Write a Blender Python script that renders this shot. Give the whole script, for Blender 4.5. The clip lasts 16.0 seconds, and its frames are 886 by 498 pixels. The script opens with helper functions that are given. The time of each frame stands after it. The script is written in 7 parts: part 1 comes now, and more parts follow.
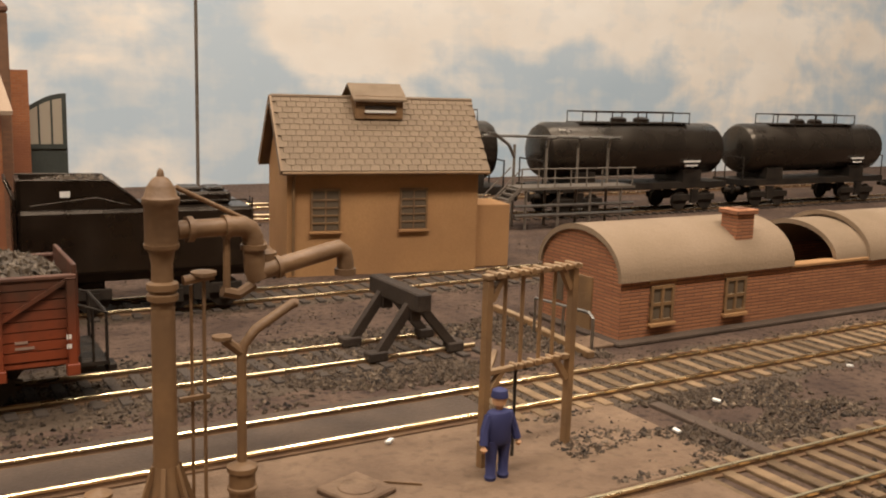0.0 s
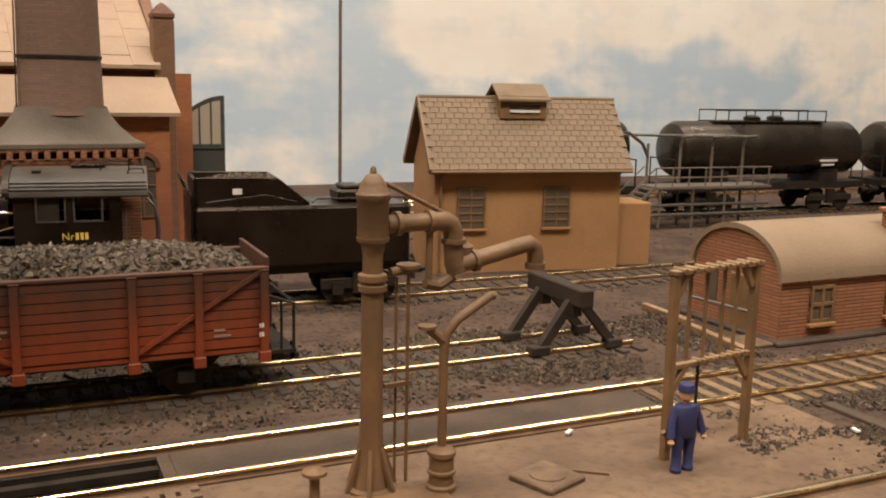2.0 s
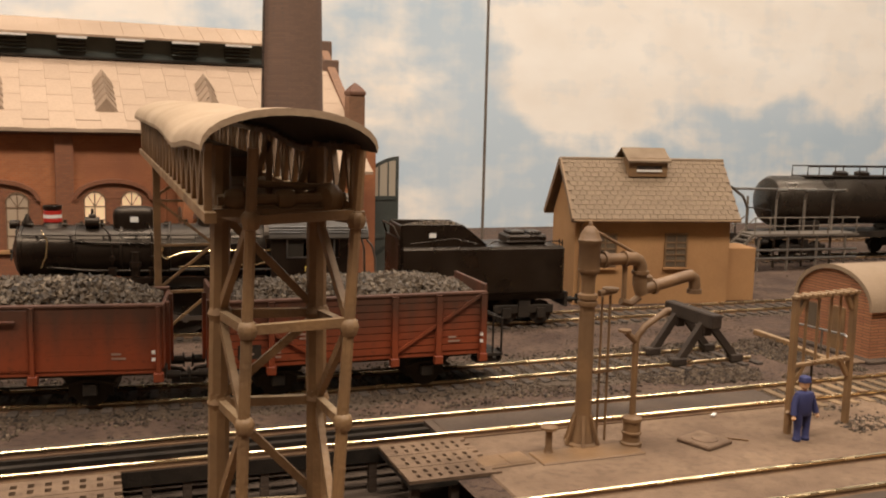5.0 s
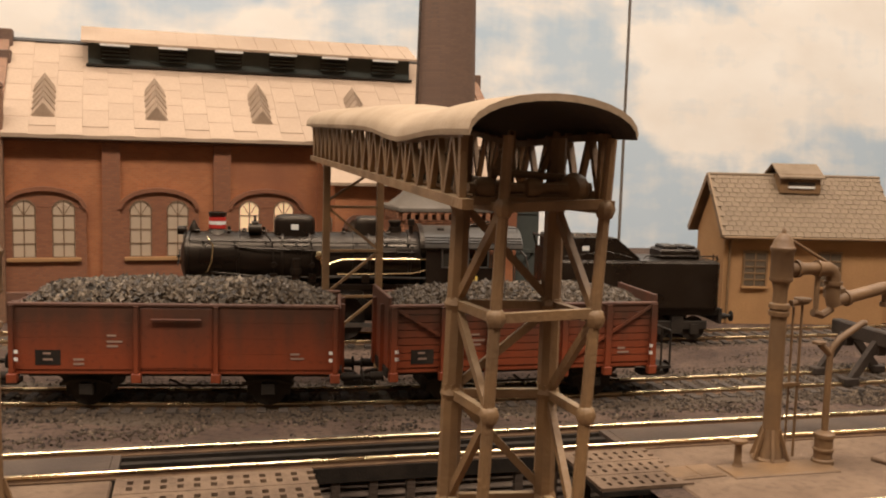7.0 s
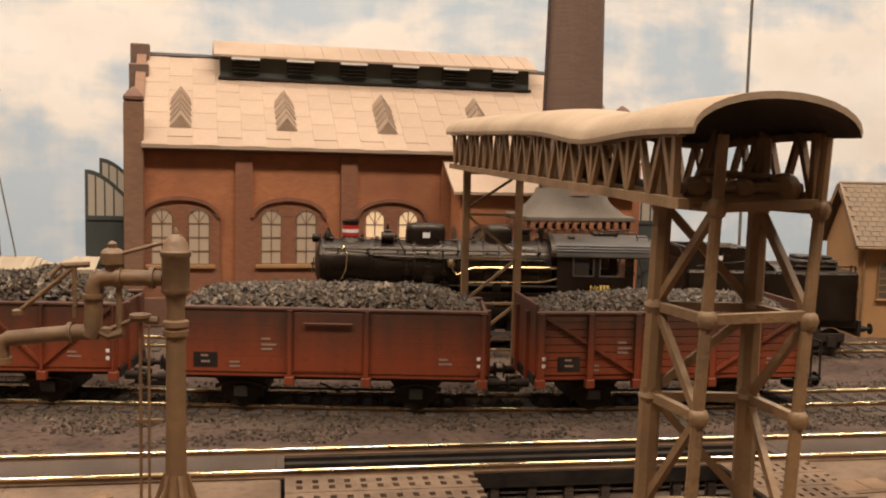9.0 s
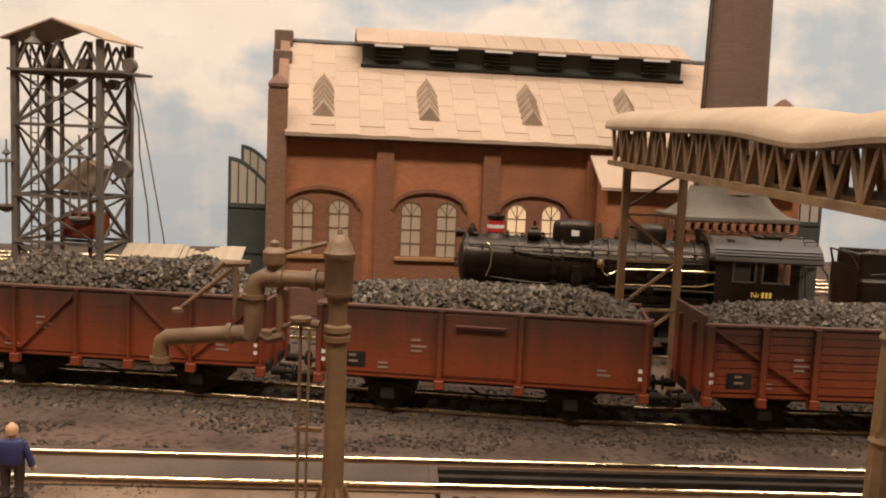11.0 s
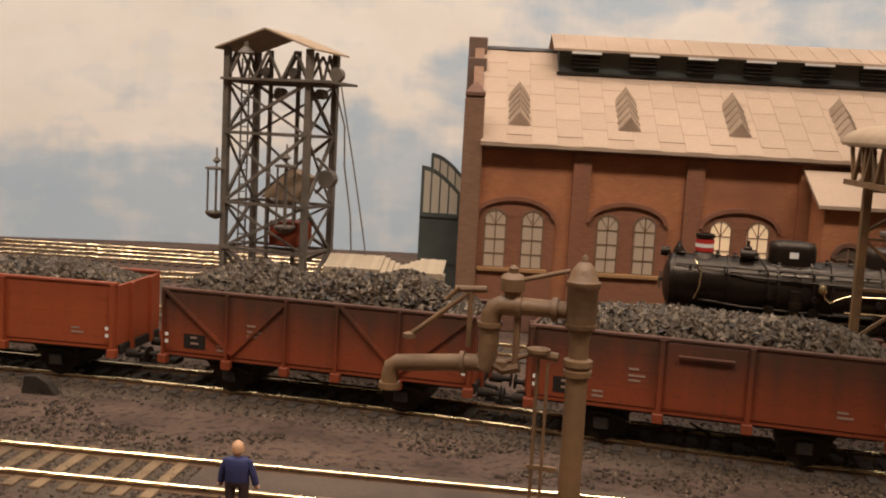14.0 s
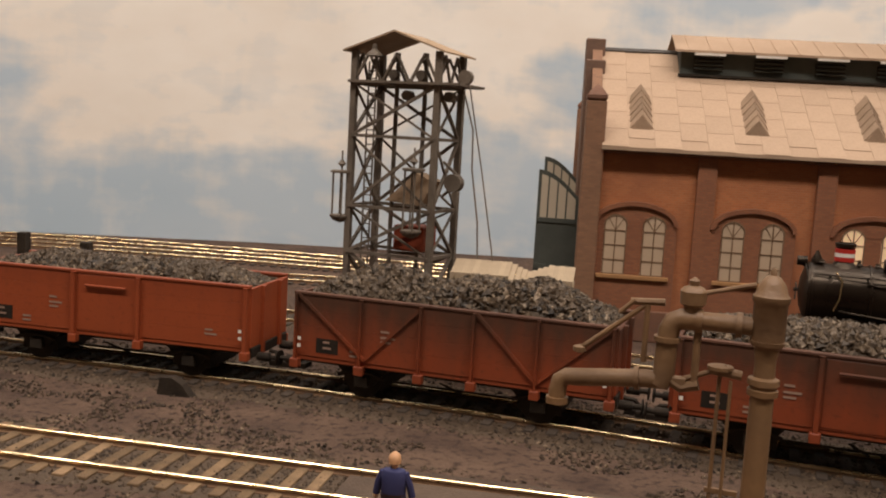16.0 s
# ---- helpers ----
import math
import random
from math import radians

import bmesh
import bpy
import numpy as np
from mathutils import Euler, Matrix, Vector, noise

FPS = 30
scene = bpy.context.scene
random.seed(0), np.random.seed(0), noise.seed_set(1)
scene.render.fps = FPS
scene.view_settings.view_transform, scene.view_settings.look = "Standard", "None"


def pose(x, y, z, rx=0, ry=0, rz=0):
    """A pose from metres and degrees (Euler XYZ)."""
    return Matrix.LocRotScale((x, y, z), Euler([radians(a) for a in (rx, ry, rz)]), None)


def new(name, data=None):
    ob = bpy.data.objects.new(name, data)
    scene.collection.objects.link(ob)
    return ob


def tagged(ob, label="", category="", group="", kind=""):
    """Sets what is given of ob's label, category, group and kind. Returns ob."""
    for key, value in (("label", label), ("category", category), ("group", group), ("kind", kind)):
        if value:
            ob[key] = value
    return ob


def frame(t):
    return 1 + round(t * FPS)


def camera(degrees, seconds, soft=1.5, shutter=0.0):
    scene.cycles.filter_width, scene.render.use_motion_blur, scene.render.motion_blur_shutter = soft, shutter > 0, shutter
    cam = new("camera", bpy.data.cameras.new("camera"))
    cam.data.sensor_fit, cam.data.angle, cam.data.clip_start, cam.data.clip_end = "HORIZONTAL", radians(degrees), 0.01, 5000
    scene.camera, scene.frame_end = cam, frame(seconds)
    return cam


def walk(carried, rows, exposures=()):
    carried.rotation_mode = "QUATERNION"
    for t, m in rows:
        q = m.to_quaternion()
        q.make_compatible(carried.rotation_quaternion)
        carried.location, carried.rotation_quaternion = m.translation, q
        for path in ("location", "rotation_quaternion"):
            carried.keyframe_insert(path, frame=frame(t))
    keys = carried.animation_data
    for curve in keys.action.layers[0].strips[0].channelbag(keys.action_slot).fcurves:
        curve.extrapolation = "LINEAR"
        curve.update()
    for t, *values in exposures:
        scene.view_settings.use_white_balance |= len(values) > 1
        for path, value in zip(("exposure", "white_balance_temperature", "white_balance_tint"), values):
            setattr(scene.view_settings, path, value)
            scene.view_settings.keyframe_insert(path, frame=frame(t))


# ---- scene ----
# A model railway in 1:87. Lengths below are in layout units of U metres.
U = 0.00857
cam = camera(49.82, 16.0, 2.0)
# seconds, x, y, z in layout units, yaw, pitch, roll in degrees
ROWS = [
    (0.0, 10.10, 6.80, 8.80, -30.80, -9.82, 1.75),
    (0.5, 9.36, 6.88, 8.82, -28.95, -9.98, 1.68),
    (1.0, 8.88, 7.20, 8.72, -27.80, -9.92, 1.40),
    (1.5, 8.48, 7.25, 8.66, -26.27, -9.98, 1.22),
    (2.0, 7.96, 7.12, 8.76, -24.75, -9.98, 1.22),
    (2.5, 6.23, 5.40, 8.88, -24.38, -9.08, 1.22),
    (3.0, 3.12, 1.28, 9.42, -24.23, -8.05, 1.06),
    (5.5, -0.004, -0.001, 9.848, -18.91, -7.35, 1.04),
    (6.0, -0.986, 0.188, 9.732, -17.47, -6.92, 0.80),
    (6.5, -1.403, 0.624, 9.384, -16.09, -6.50, 1.34),
    (7.0, -1.976, 0.888, 9.128, -14.68, -6.13, 1.60),
    (7.5, -2.576, 0.933, 9.066, -13.68, -5.83, 1.78),
    (8.0, -2.879, 1.003, 9.061, -12.48, -5.56, 1.53),
    (8.5, -3.545, 1.085, 9.062, -11.40, -5.37, 1.30),
    (9.0, -4.191, 1.274, 8.828, -9.78, -5.42, 1.40),
    (11.5, -5.696, 3.540, 9.192, -1.11, -6.60, 2.66),
    (12.0, -6.016, 3.705, 9.304, 0.77, -6.64, 2.84),
    (12.5, -6.163, 3.858, 9.353, 2.40, -6.56, 2.91),
    (13.0, -6.562, 4.097, 9.355, 3.88, -6.55, 2.88),
    (13.5, -6.876, 4.304, 9.276, 5.09, -6.62, 2.94),
    (14.0, -7.434, 4.637, 9.335, 6.27, -6.73, 3.08),
    (14.5, -7.845, 4.715, 9.307, 7.37, -6.76, 3.25),
    (15.0, -8.178, 4.782, 9.482, 8.57, -6.79, 3.13),
    (15.5, -8.800, 4.949, 9.423, 9.56, -6.77, 3.06),
    (16.0, -9.610, 5.046, 9.286, 10.71, -6.86, 3.28),
]
walk(cam, [(t, pose(x * U, y * U, z * U, 90 + p, 0, w) @ pose(0, 0, 0, 0, 0, r)) for t, x, y, z, w, p, r in ROWS],
     [(0.0, 0.22, 6520, 10.0), (3.0, 0.22, 6560, 10.5), (9.0, 0.29, 6580, 12.0), (12.5, 0.14, 6500, 13.5), (16.0, -0.16, 6480, 13.5)])

# ---- light: warm ceiling lamps of the exhibition room over the layout ----
world = bpy.data.worlds.new("room_air")
scene.world = world
world.use_nodes = True
world.node_tree.nodes["Background"].inputs[0].default_value = (1.0, 0.90, 0.80, 1)
world.node_tree.nodes["Background"].inputs[1].default_value = 0.03


def ceiling_lamp(x, y, z, sx, sy, power, colour):
    lamp = bpy.data.lights.new("ceiling_lamp", "AREA")
    lamp.shape, lamp.size, lamp.size_y, lamp.energy, lamp.color = "RECTANGLE", sx * U, sy * U, power, colour
    ob = new("ceiling_lamp", lamp)
    ob.matrix_world = pose(x * U, y * U, z * U)
    return ob


WARM = (1.0, 0.90, 0.80)
ceiling_lamp(4, 50, 128, 220, 14, 12.2, WARM)
ceiling_lamp(4, -25, 128, 220, 14, 22.5, WARM)

# ---- mesh helpers ----


class Shape:
    """A growing mesh in layout units."""

    def __init__(self):
        self.v, self.f, self.m = [], [], Matrix()

    def add(self, verts, faces, m=None):
        m = self.m @ m if m is not None else self.m
        n = len(self.v)
        self.v += [m @ Vector(v) for v in verts]
        self.f += [tuple(i + n for i in f) for f in faces]
        return self

    def box(self, x0, x1, y0, y1, z0, z1, c=0.0, m=None):
        if c <= 0:
            v = [(x, y, z) for x in (x0, x1) for y in (y0, y1) for z in (z0, z1)]
            return self.add(v, [(0, 1, 3, 2), (4, 6, 7, 5), (0, 4, 5, 1), (2, 3, 7, 6), (0, 2, 6, 4), (1, 5, 7, 3)], m)
        bm = bmesh.new()
        bmesh.ops.create_cube(bm, size=1)
        for v in bm.verts:
            v.co = Vector(((x0, x1)[v.co.x > 0], (y0, y1)[v.co.y > 0], (z0, z1)[v.co.z > 0]))
        bmesh.ops.bevel(bm, geom=bm.edges[:], offset=c, segments=1, affect="EDGES")
        bm.verts.index_update()
        self.add([v.co.copy() for v in bm.verts], [[v.index for v in f.verts] for f in bm.faces], m)
        bm.free()
        return self

    def beam(self, a, b, w, h=None):
        """A square bar from a to b."""
        a, b = Vector(a), Vector(b)
        h = h or w
        turn = (b - a).to_track_quat("Z", "Y").to_matrix().to_4x4()
        return self.box(-w / 2, w / 2, -h / 2, h / 2, 0, (b - a).length, 0, Matrix.Translation(a) @ turn)

    def cone(self, a, b, r0, r1=None, n=12, caps=True):
        """A round bar from a to b."""
        a, b = Vector(a), Vector(b)
        r1 = r0 if r1 is None else r1
        turn = Matrix.Translation(a) @ (b - a).to_track_quat("Z", "Y").to_matrix().to_4x4()
        l = (b - a).length
        ring = [(math.cos(i * math.tau / n), math.sin(i * math.tau / n)) for i in range(n)]
        v = [(x * r0, y * r0, 0) for x, y in ring] + [(x * r1, y * r1, l) for x, y in ring]
        f = [(i, (i + 1) % n, n + (i + 1) % n, n + i) for i in range(n)]
        if caps:
            f += [tuple(range(n))[::-1], tuple(range(n, 2 * n))]
        return self.add(v, f, turn)

    def lathe(self, prof, n=24, m=None):
        """Turn a profile of (radius, height) about z."""
        v, f = [], []
        for r, z in prof:
            v += [(r * math.cos(i * math.tau / n), r * math.sin(i * math.tau / n), z) for i in range(n)]
        for k in range(len(prof) - 1):
            f += [(k * n + i, k * n + (i + 1) % n, (k + 1) * n + (i + 1) % n, (k + 1) * n + i) for i in range(n)]
        f += [tuple(range(n))[::-1], tuple(range(len(v) - n, len(v)))]
        return self.add(v, f, m)

    def tube(self, pts, r, n=8):
        """A pipe along points."""
        pts = [Vector(p) for p in pts]
        v, f = [], []
        side = None
        for i, p in enumerate(pts):
            d = (pts[min(i + 1, len(pts) - 1)] - pts[max(i - 1, 0)]).normalized()
            if side is None:
                side = d.orthogonal().normalized()
            side = (side - d * side.dot(d)).normalized()
            other = d.cross(side)
            v += [p + r * (math.cos(k * math.tau / n) * side + math.sin(k * math.tau / n) * other) for k in range(n)]
        for i in range(len(pts) - 1):
            f += [(i * n + k, i * n + (k + 1) % n, (i + 1) * n + (k + 1) % n, (i + 1) * n + k) for k in range(n)]
        f += [tuple(range(n))[::-1], tuple(range(len(v) - n, len(v)))]
        return self.add(v, f)

    def prism(self, poly, y0, y1, m=None):
        """A polygon in x and z, drawn out from y0 to y1."""
        n = len(poly)
        v = [(x, y0, z) for x, z in poly] + [(x, y1, z) for x, z in poly]
        f = [(i, (i + 1) % n, n + (i + 1) % n, n + i) for i in range(n)] + [tuple(range(n))[::-1], tuple(range(n, 2 * n))]
        return self.add(v, f, m)

    def sheet(self, rows, close=False):
        """A skin over rows of points."""
        n = len(rows[0])
        v = [p for r in rows for p in r]
        f = [(i * n + k, i * n + k + 1, (i + 1) * n + k + 1, (i + 1) * n + k) for i in range(len(rows) - 1) for k in range(n - 1)]
        return self.add(v, f)


def arc(cx, cz, r, a0, a1, n=10, rz=None):
    rz = rz or r
    return [(cx + r * math.cos(radians(a0 + (a1 - a0) * i / n)), cz + rz * math.sin(radians(a0 + (a1 - a0) * i / n))) for i in range(n + 1)]


def mesh_of(name, s, material, smooth=False):
    me = bpy.data.meshes.new(name)
    me.from_pydata([v * U for v in s.v], [], s.f)
    bm = bmesh.new()
    bm.from_mesh(me)
    bmesh.ops.recalc_face_normals(bm, faces=bm.faces[:])
    bm.to_mesh(me)
    bm.free()
    me.materials.append(material)
    if smooth:
        me.shade_smooth()
        me.set_sharp_from_angle(angle=radians(38))
    return me


def part(name, s, material, parent, label="", smooth=False):
    ob = new(name, mesh_of(name, s, material, smooth))
    ob.parent = parent
    return tagged(ob, label)


def solo(name, s, material, label, category, kind="", group="", smooth=False):
    return tagged(new(name, mesh_of(name, s, material, smooth)), label, category, group, kind)


def thing(name, label, category, x=0, y=0, z=0, turn=0, group="", kind=""):
    ob = new(name)
    ob.empty_display_size = 0.005
    ob.matrix_world = pose(x * U, y * U, z * U, 0, 0, turn)
    return tagged(ob, label, category, group, kind)


# ---- materials ----


def nodes_of(name):
    m = bpy.data.materials.new(name)
    m.use_nodes = True
    nt = m.node_tree
    return m, nt, nt.nodes["Principled BSDF"], nt.nodes.new, nt.links.new


def mix_rgb(nt, fac, a, b):
    n = nt.nodes.new("ShaderNodeMix")
    n.data_type = "RGBA"
    for sock, val in ((n.inputs[0], fac), (n.inputs[6], a), (n.inputs[7], b)):
        if isinstance(val, (tuple, float, int)):
            sock.default_value = (*val, 1) if isinstance(val, tuple) else val
        else:
            nt.links.new(val, sock)
    return n.outputs[2]


def noise_fac(nt, vec, scale, detail=4, lo=0.35, hi=0.65, distort=0.0):
    n = nt.nodes.new("ShaderNodeTexNoise")
    n.inputs["Scale"].default_value, n.inputs["Detail"].default_value = scale, detail
    n.inputs["Distortion"].default_value = distort
    nt.links.new(vec, n.inputs["Vector"])
    r = nt.nodes.new("ShaderNodeMapRange")
    r.inputs[1].default_value, r.inputs[2].default_value = lo, hi
    nt.links.new(n.outputs["Fac"], r.inputs[0])
    return r.outputs[0]


def paint(name, a, b, rough=0.6, metal=0.0, scale=60.0, fine=900.0, bump=0.15, dust=None, spec=0.22, per_piece=0.0, speck=0.0, sheen=None):
    """A weathered surface: two colours mixed by coarse and fine noise, with a fine relief, and dust that lies on what faces up."""
    m, nt, bsdf, mk, link = nodes_of(name)
    tc = mk("ShaderNodeTexCoord").outputs["Object"]
    coarse, grain = noise_fac(nt, tc, scale), noise_fac(nt, tc, fine, 3, 0.3, 0.7)
    col = mix_rgb(nt, coarse, a, b)
    dark = tuple(c * 0.72 for c in a)
    half = mk("ShaderNodeMath")
    half.operation = "MULTIPLY"
    half.inputs[1].default_value = 0.4
    link(grain, half.inputs[0])
    col = mix_rgb(nt, half.outputs[0], col, dark)
    if speck:
        sp = mk("ShaderNodeMath")
        sp.operation = "MULTIPLY"
        sp.inputs[1].default_value = speck
        link(noise_fac(nt, tc, 420.0, 6, 0.5, 0.66), sp.inputs[0])
        col = mix_rgb(nt, sp.outputs[0], col, tuple(c * 0.42 for c in a))
    if per_piece:
        info = mk("ShaderNodeObjectInfo")
        hsv = mk("ShaderNodeHueSaturation")
        rng = mk("ShaderNodeMapRange")
        rng.inputs[3].default_value, rng.inputs[4].default_value = 1 - per_piece, 1 + per_piece
        link(info.outputs["Random"], rng.inputs[0])
        link(rng.outputs[0], hsv.inputs["Value"])
        link(col, hsv.inputs["Color"])
        col = hsv.outputs[0]
    if dust:
        geo = mk("ShaderNodeNewGeometry")
        sep = mk("ShaderNodeSeparateXYZ")
        link(geo.outputs["Normal"], sep.inputs[0])
        up = mk("ShaderNodeMapRange")
        up.inputs[1].default_value, up.inputs[2].default_value = 0.3, 1.0
        up.inputs[4].default_value = 0.75
        link(sep.outputs[2], up.inputs[0])
        mul = mk("ShaderNodeMath")
        mul.operation = "MULTIPLY"
        link(up.outputs[0], mul.inputs[0])
        link(noise_fac(nt, tc, scale * 2.2, 4, 0.25, 0.6), mul.inputs[1])
        col = mix_rgb(nt, mul.outputs[0], col, dust)
    link(col, bsdf.inputs["Base Color"])
    rr = mk("ShaderNodeMapRange")
    rr.inputs[3].default_value, rr.inputs[4].default_value = max(0.02, rough - 0.1), min(1, rough + 0.12)
    link(coarse, rr.inputs[0])
    link(rr.outputs[0], bsdf.inputs["Roughness"])
    bsdf.inputs["Metallic"].default_value = metal
    bsdf.inputs["Specular IOR Level"].default_value = spec
    if sheen:
        bsdf.inputs["Specular Tint"].default_value = (*sheen, 1)
    if bump:
        b_ = mk("ShaderNodeBump")
        b_.inputs["Strength"].default_value, b_.inputs["Distance"].default_value = bump, 0.0004
        link(grain, b_.inputs["Height"])
        link(b_.outputs[0], bsdf.inputs["Normal"])
    return m


def stones(name, dark, mid, pale, rough):
    """Loose lumps, most of them dark, some brown, a few pale, with a fine grain."""
    m, nt, bsdf, mk, link = nodes_of(name)
    tc = mk("ShaderNodeTexCoord").outputs["Object"]
    geo = mk("ShaderNodeNewGeometry")
    ramp = mk("ShaderNodeValToRGB")
    ramp.color_ramp.elements[0].color, ramp.color_ramp.elements[1].color = (*dark, 1), (*pale, 1)
    for pos, c in ((0.42, mid), (0.8, tuple((a + b) * 0.62 for a, b in zip(mid, mid)))):
        ramp.color_ramp.elements.new(pos).color = (*c, 1)
    link(geo.outputs["Random Per Island"], ramp.inputs[0])
    grain = noise_fac(nt, tc, 2200.0, 4, 0.3, 0.7)
    half = mk("ShaderNodeMath")
    half.operation = "MULTIPLY"
    half.inputs[1].default_value = 0.5
    link(grain, half.inputs[0])
    col = mix_rgb(nt, half.outputs[0], ramp.outputs[0], tuple(c * 0.6 for c in dark))
    link(mix_rgb(nt, noise_fac(nt, tc, 45.0, 4, 0.45, 0.75), col, tuple(c * 0.8 for c in mid)), bsdf.inputs["Base Color"])
    bsdf.inputs["Roughness"].default_value, bsdf.inputs["Specular IOR Level"].default_value = rough, 0.35
    b_ = mk("ShaderNodeBump")
    b_.inputs["Strength"].default_value, b_.inputs["Distance"].default_value = 0.4, 0.0004
    link(grain, b_.inputs["Height"])
    link(b_.outputs[0], bsdf.inputs["Normal"])
    return m


def brickwork(name, a, b, mortar, bw=0.0026, bh=0.00095, soot=None, bump=0.5, joint=0.13):
    """Small embossed courses of brick; a wall's own x or y runs along them."""
    m, nt, bsdf, mk, link = nodes_of(name)
    tc = mk("ShaderNodeTexCoord").outputs["Object"]
    sep, com, add = mk("ShaderNodeSeparateXYZ"), mk("ShaderNodeCombineXYZ"), mk("ShaderNodeMath")
    link(tc, sep.inputs[0])
    link(sep.outputs[0], add.inputs[0])
    link(sep.outputs[1], add.inputs[1])
    link(add.outputs[0], com.inputs[0])
    link(sep.outputs[2], com.inputs[1])
    br = mk("ShaderNodeTexBrick")
    br.inputs["Scale"].default_value = 1.0
    br.inputs["Brick Width"].default_value, br.inputs["Row Height"].default_value = bw, bh
    br.inputs["Mortar Size"].default_value, br.inputs["Mortar Smooth"].default_value = bh * joint, 0.4
    br.inputs["Color1"].default_value, br.inputs["Color2"].default_value = (*a, 1), (*b, 1)
    br.inputs["Mortar"].default_value = (*mortar, 1)
    link(com.outputs[0], br.inputs["Vector"])
    col = br.outputs["Color"]
    if soot:
        col = mix_rgb(nt, noise_fac(nt, tc, 28.0, 5, 0.36, 0.66), col, soot)
    link(col, bsdf.inputs["Base Color"])
    bsdf.inputs["Roughness"].default_value = 0.75
    inv = mk("ShaderNodeMath")
    inv.operation = "SUBTRACT"
    inv.inputs[0].default_value = 1.0
    link(br.outputs["Fac"], inv.inputs[1])
    bp = mk("ShaderNodeBump")
    bp.inputs["Strength"].default_value, bp.inputs["Distance"].default_value = bump, 0.0003
    link(inv.outputs[0], bp.inputs["Height"])
    link(bp.outputs[0], bsdf.inputs["Normal"])
    return m


def plain(name, col, rough=0.5, metal=0.0, glow=0.0):
    m, nt, bsdf, mk, link = nodes_of(name)
    bsdf.inputs["Base Color"].default_value = (*col, 1)
    bsdf.inputs["Roughness"].default_value, bsdf.inputs["Metallic"].default_value = rough, metal
    if glow:
        bsdf.inputs["Emission Color"].default_value = (*col, 1)
        bsdf.inputs["Emission Strength"].default_value = glow
    return m


def painted_sky():
    """Brushed cream clouds on a blue-grey board: painted cloud banks roughened by brush strokes."""
    m, nt, bsdf, mk, link = nodes_of("painted_sky")
    tc = mk("ShaderNodeTexCoord").outputs["Object"]
    mp = mk("ShaderNodeMapping")
    mp.inputs["Scale"].default_value = (1.0, 1.0, 1.7)
    link(tc, mp.inputs[0])
    sep = mk("ShaderNodeSeparateXYZ")
    link(tc, sep.inputs[0])

    def calc(op, a, b, c=None, clamp=False):
        n = mk("ShaderNodeMath")
        n.operation, n.use_clamp = op, clamp
        for sock, val in zip(n.inputs, (a, b, c)):
            if val is None:
                continue
            if isinstance(val, (int, float)):
                sock.default_value = val
            else:
                link(val, sock)
        return n.outputs[0]

    # cloud banks: centre along the board, height, half width, half height, strength
    banks = [(75, 16, 32, 4.5, 1.0), (44, 13, 7, 6.0, 1.0), (60, 21, 24, 6.5, 1.1), (46, 10, 6, 2.8, 0.8), (98, 9.5, 9, 4, 0.8),
             (28, 9, 5, 4, 0.5), (28, 17, 6, 3, 0.5), (-33, 17.5, 13, 3.4, 1.1), (-46, 15, 13, 6, 1.1), (-18, 17, 7, 2.6, 0.8),
             (-40, 9, 9, 2.6, 0.7), (-21, 10.5, 4.5, 4, 0.5), (0, 19.2, 6, 1.6, 0.7), (5, 20, 2.5, 3, 0.6),
             (36.5, 5, 3.2, 6, -0.9), (34, 15, 2.3, 9, -0.7), (70, 8.2, 20, 3.2, -0.7), (42, 4, 6, 4, -0.8),
             (-38, 2, 26, 5, -1.1), (-8, 21, 8, 2.2, -0.7), (31, 20, 3.5, 5, -0.6), (-17, 14, 3, 2.2, -0.4)]
    total = None
    wob = mk("ShaderNodeTexNoise")
    wob.inputs["Scale"].default_value, wob.inputs["Detail"].default_value = 9.0, 5
    link(mp.outputs[0], wob.inputs["Vector"])
    wsep = mk("ShaderNodeSeparateXYZ")
    link(wob.outputs["Color"], wsep.inputs[0])
    xs = calc("MULTIPLY_ADD", wsep.outputs[0], 9 * U, calc("SUBTRACT", sep.outputs[0], 4.5 * U))
    zs = calc("MULTIPLY_ADD", wsep.outputs[1], 7 * U, calc("SUBTRACT", sep.outputs[2], 3.5 * U))
    for cx, cz, rx, rz, k in banks:
        dx = calc("MULTIPLY_ADD", xs, 1 / (rx * U), -cx / rx)
        dz = calc("MULTIPLY_ADD", zs, 1 / (rz * U), -cz / rz)
        d2 = calc("MULTIPLY_ADD", dx, dx, calc("MULTIPLY", dz, dz))
        bell = calc("EXPONENT", calc("MULTIPLY", d2, -0.9), 0)
        total = calc("MULTIPLY_ADD", bell, k, total if total is not None else 0.0)
    big = mk("ShaderNodeTexNoise")
    big.inputs["Scale"].default_value, big.inputs["Detail"].default_value, big.inputs["Distortion"].default_value = 11.0, 9, 0.4
    link(mp.outputs[0], big.inputs["Vector"])
    field = calc("MULTIPLY_ADD", total, 0.27, big.outputs["Fac"])
    f = mk("ShaderNodeMapRange")
    f.interpolation_type = "SMOOTHSTEP"
    f.inputs[1].default_value, f.inputs[2].default_value = 0.42, 0.76
    link(field, f.inputs[0])
    brush = mk("ShaderNodeMapping")
    brush.inputs["Scale"].default_value = (22, 22, 170)
    link(tc, brush.inputs[0])
    streak = noise_fac(nt, brush.outputs[0], 1.0, 5, 0.3, 0.75)
    down = mk("ShaderNodeMapping")
    down.inputs["Scale"].default_value = (85, 85, 15)
    link(tc, down.inputs[0])
    drag = noise_fac(nt, down.outputs[0], 1.0, 6, 0.46, 0.8)
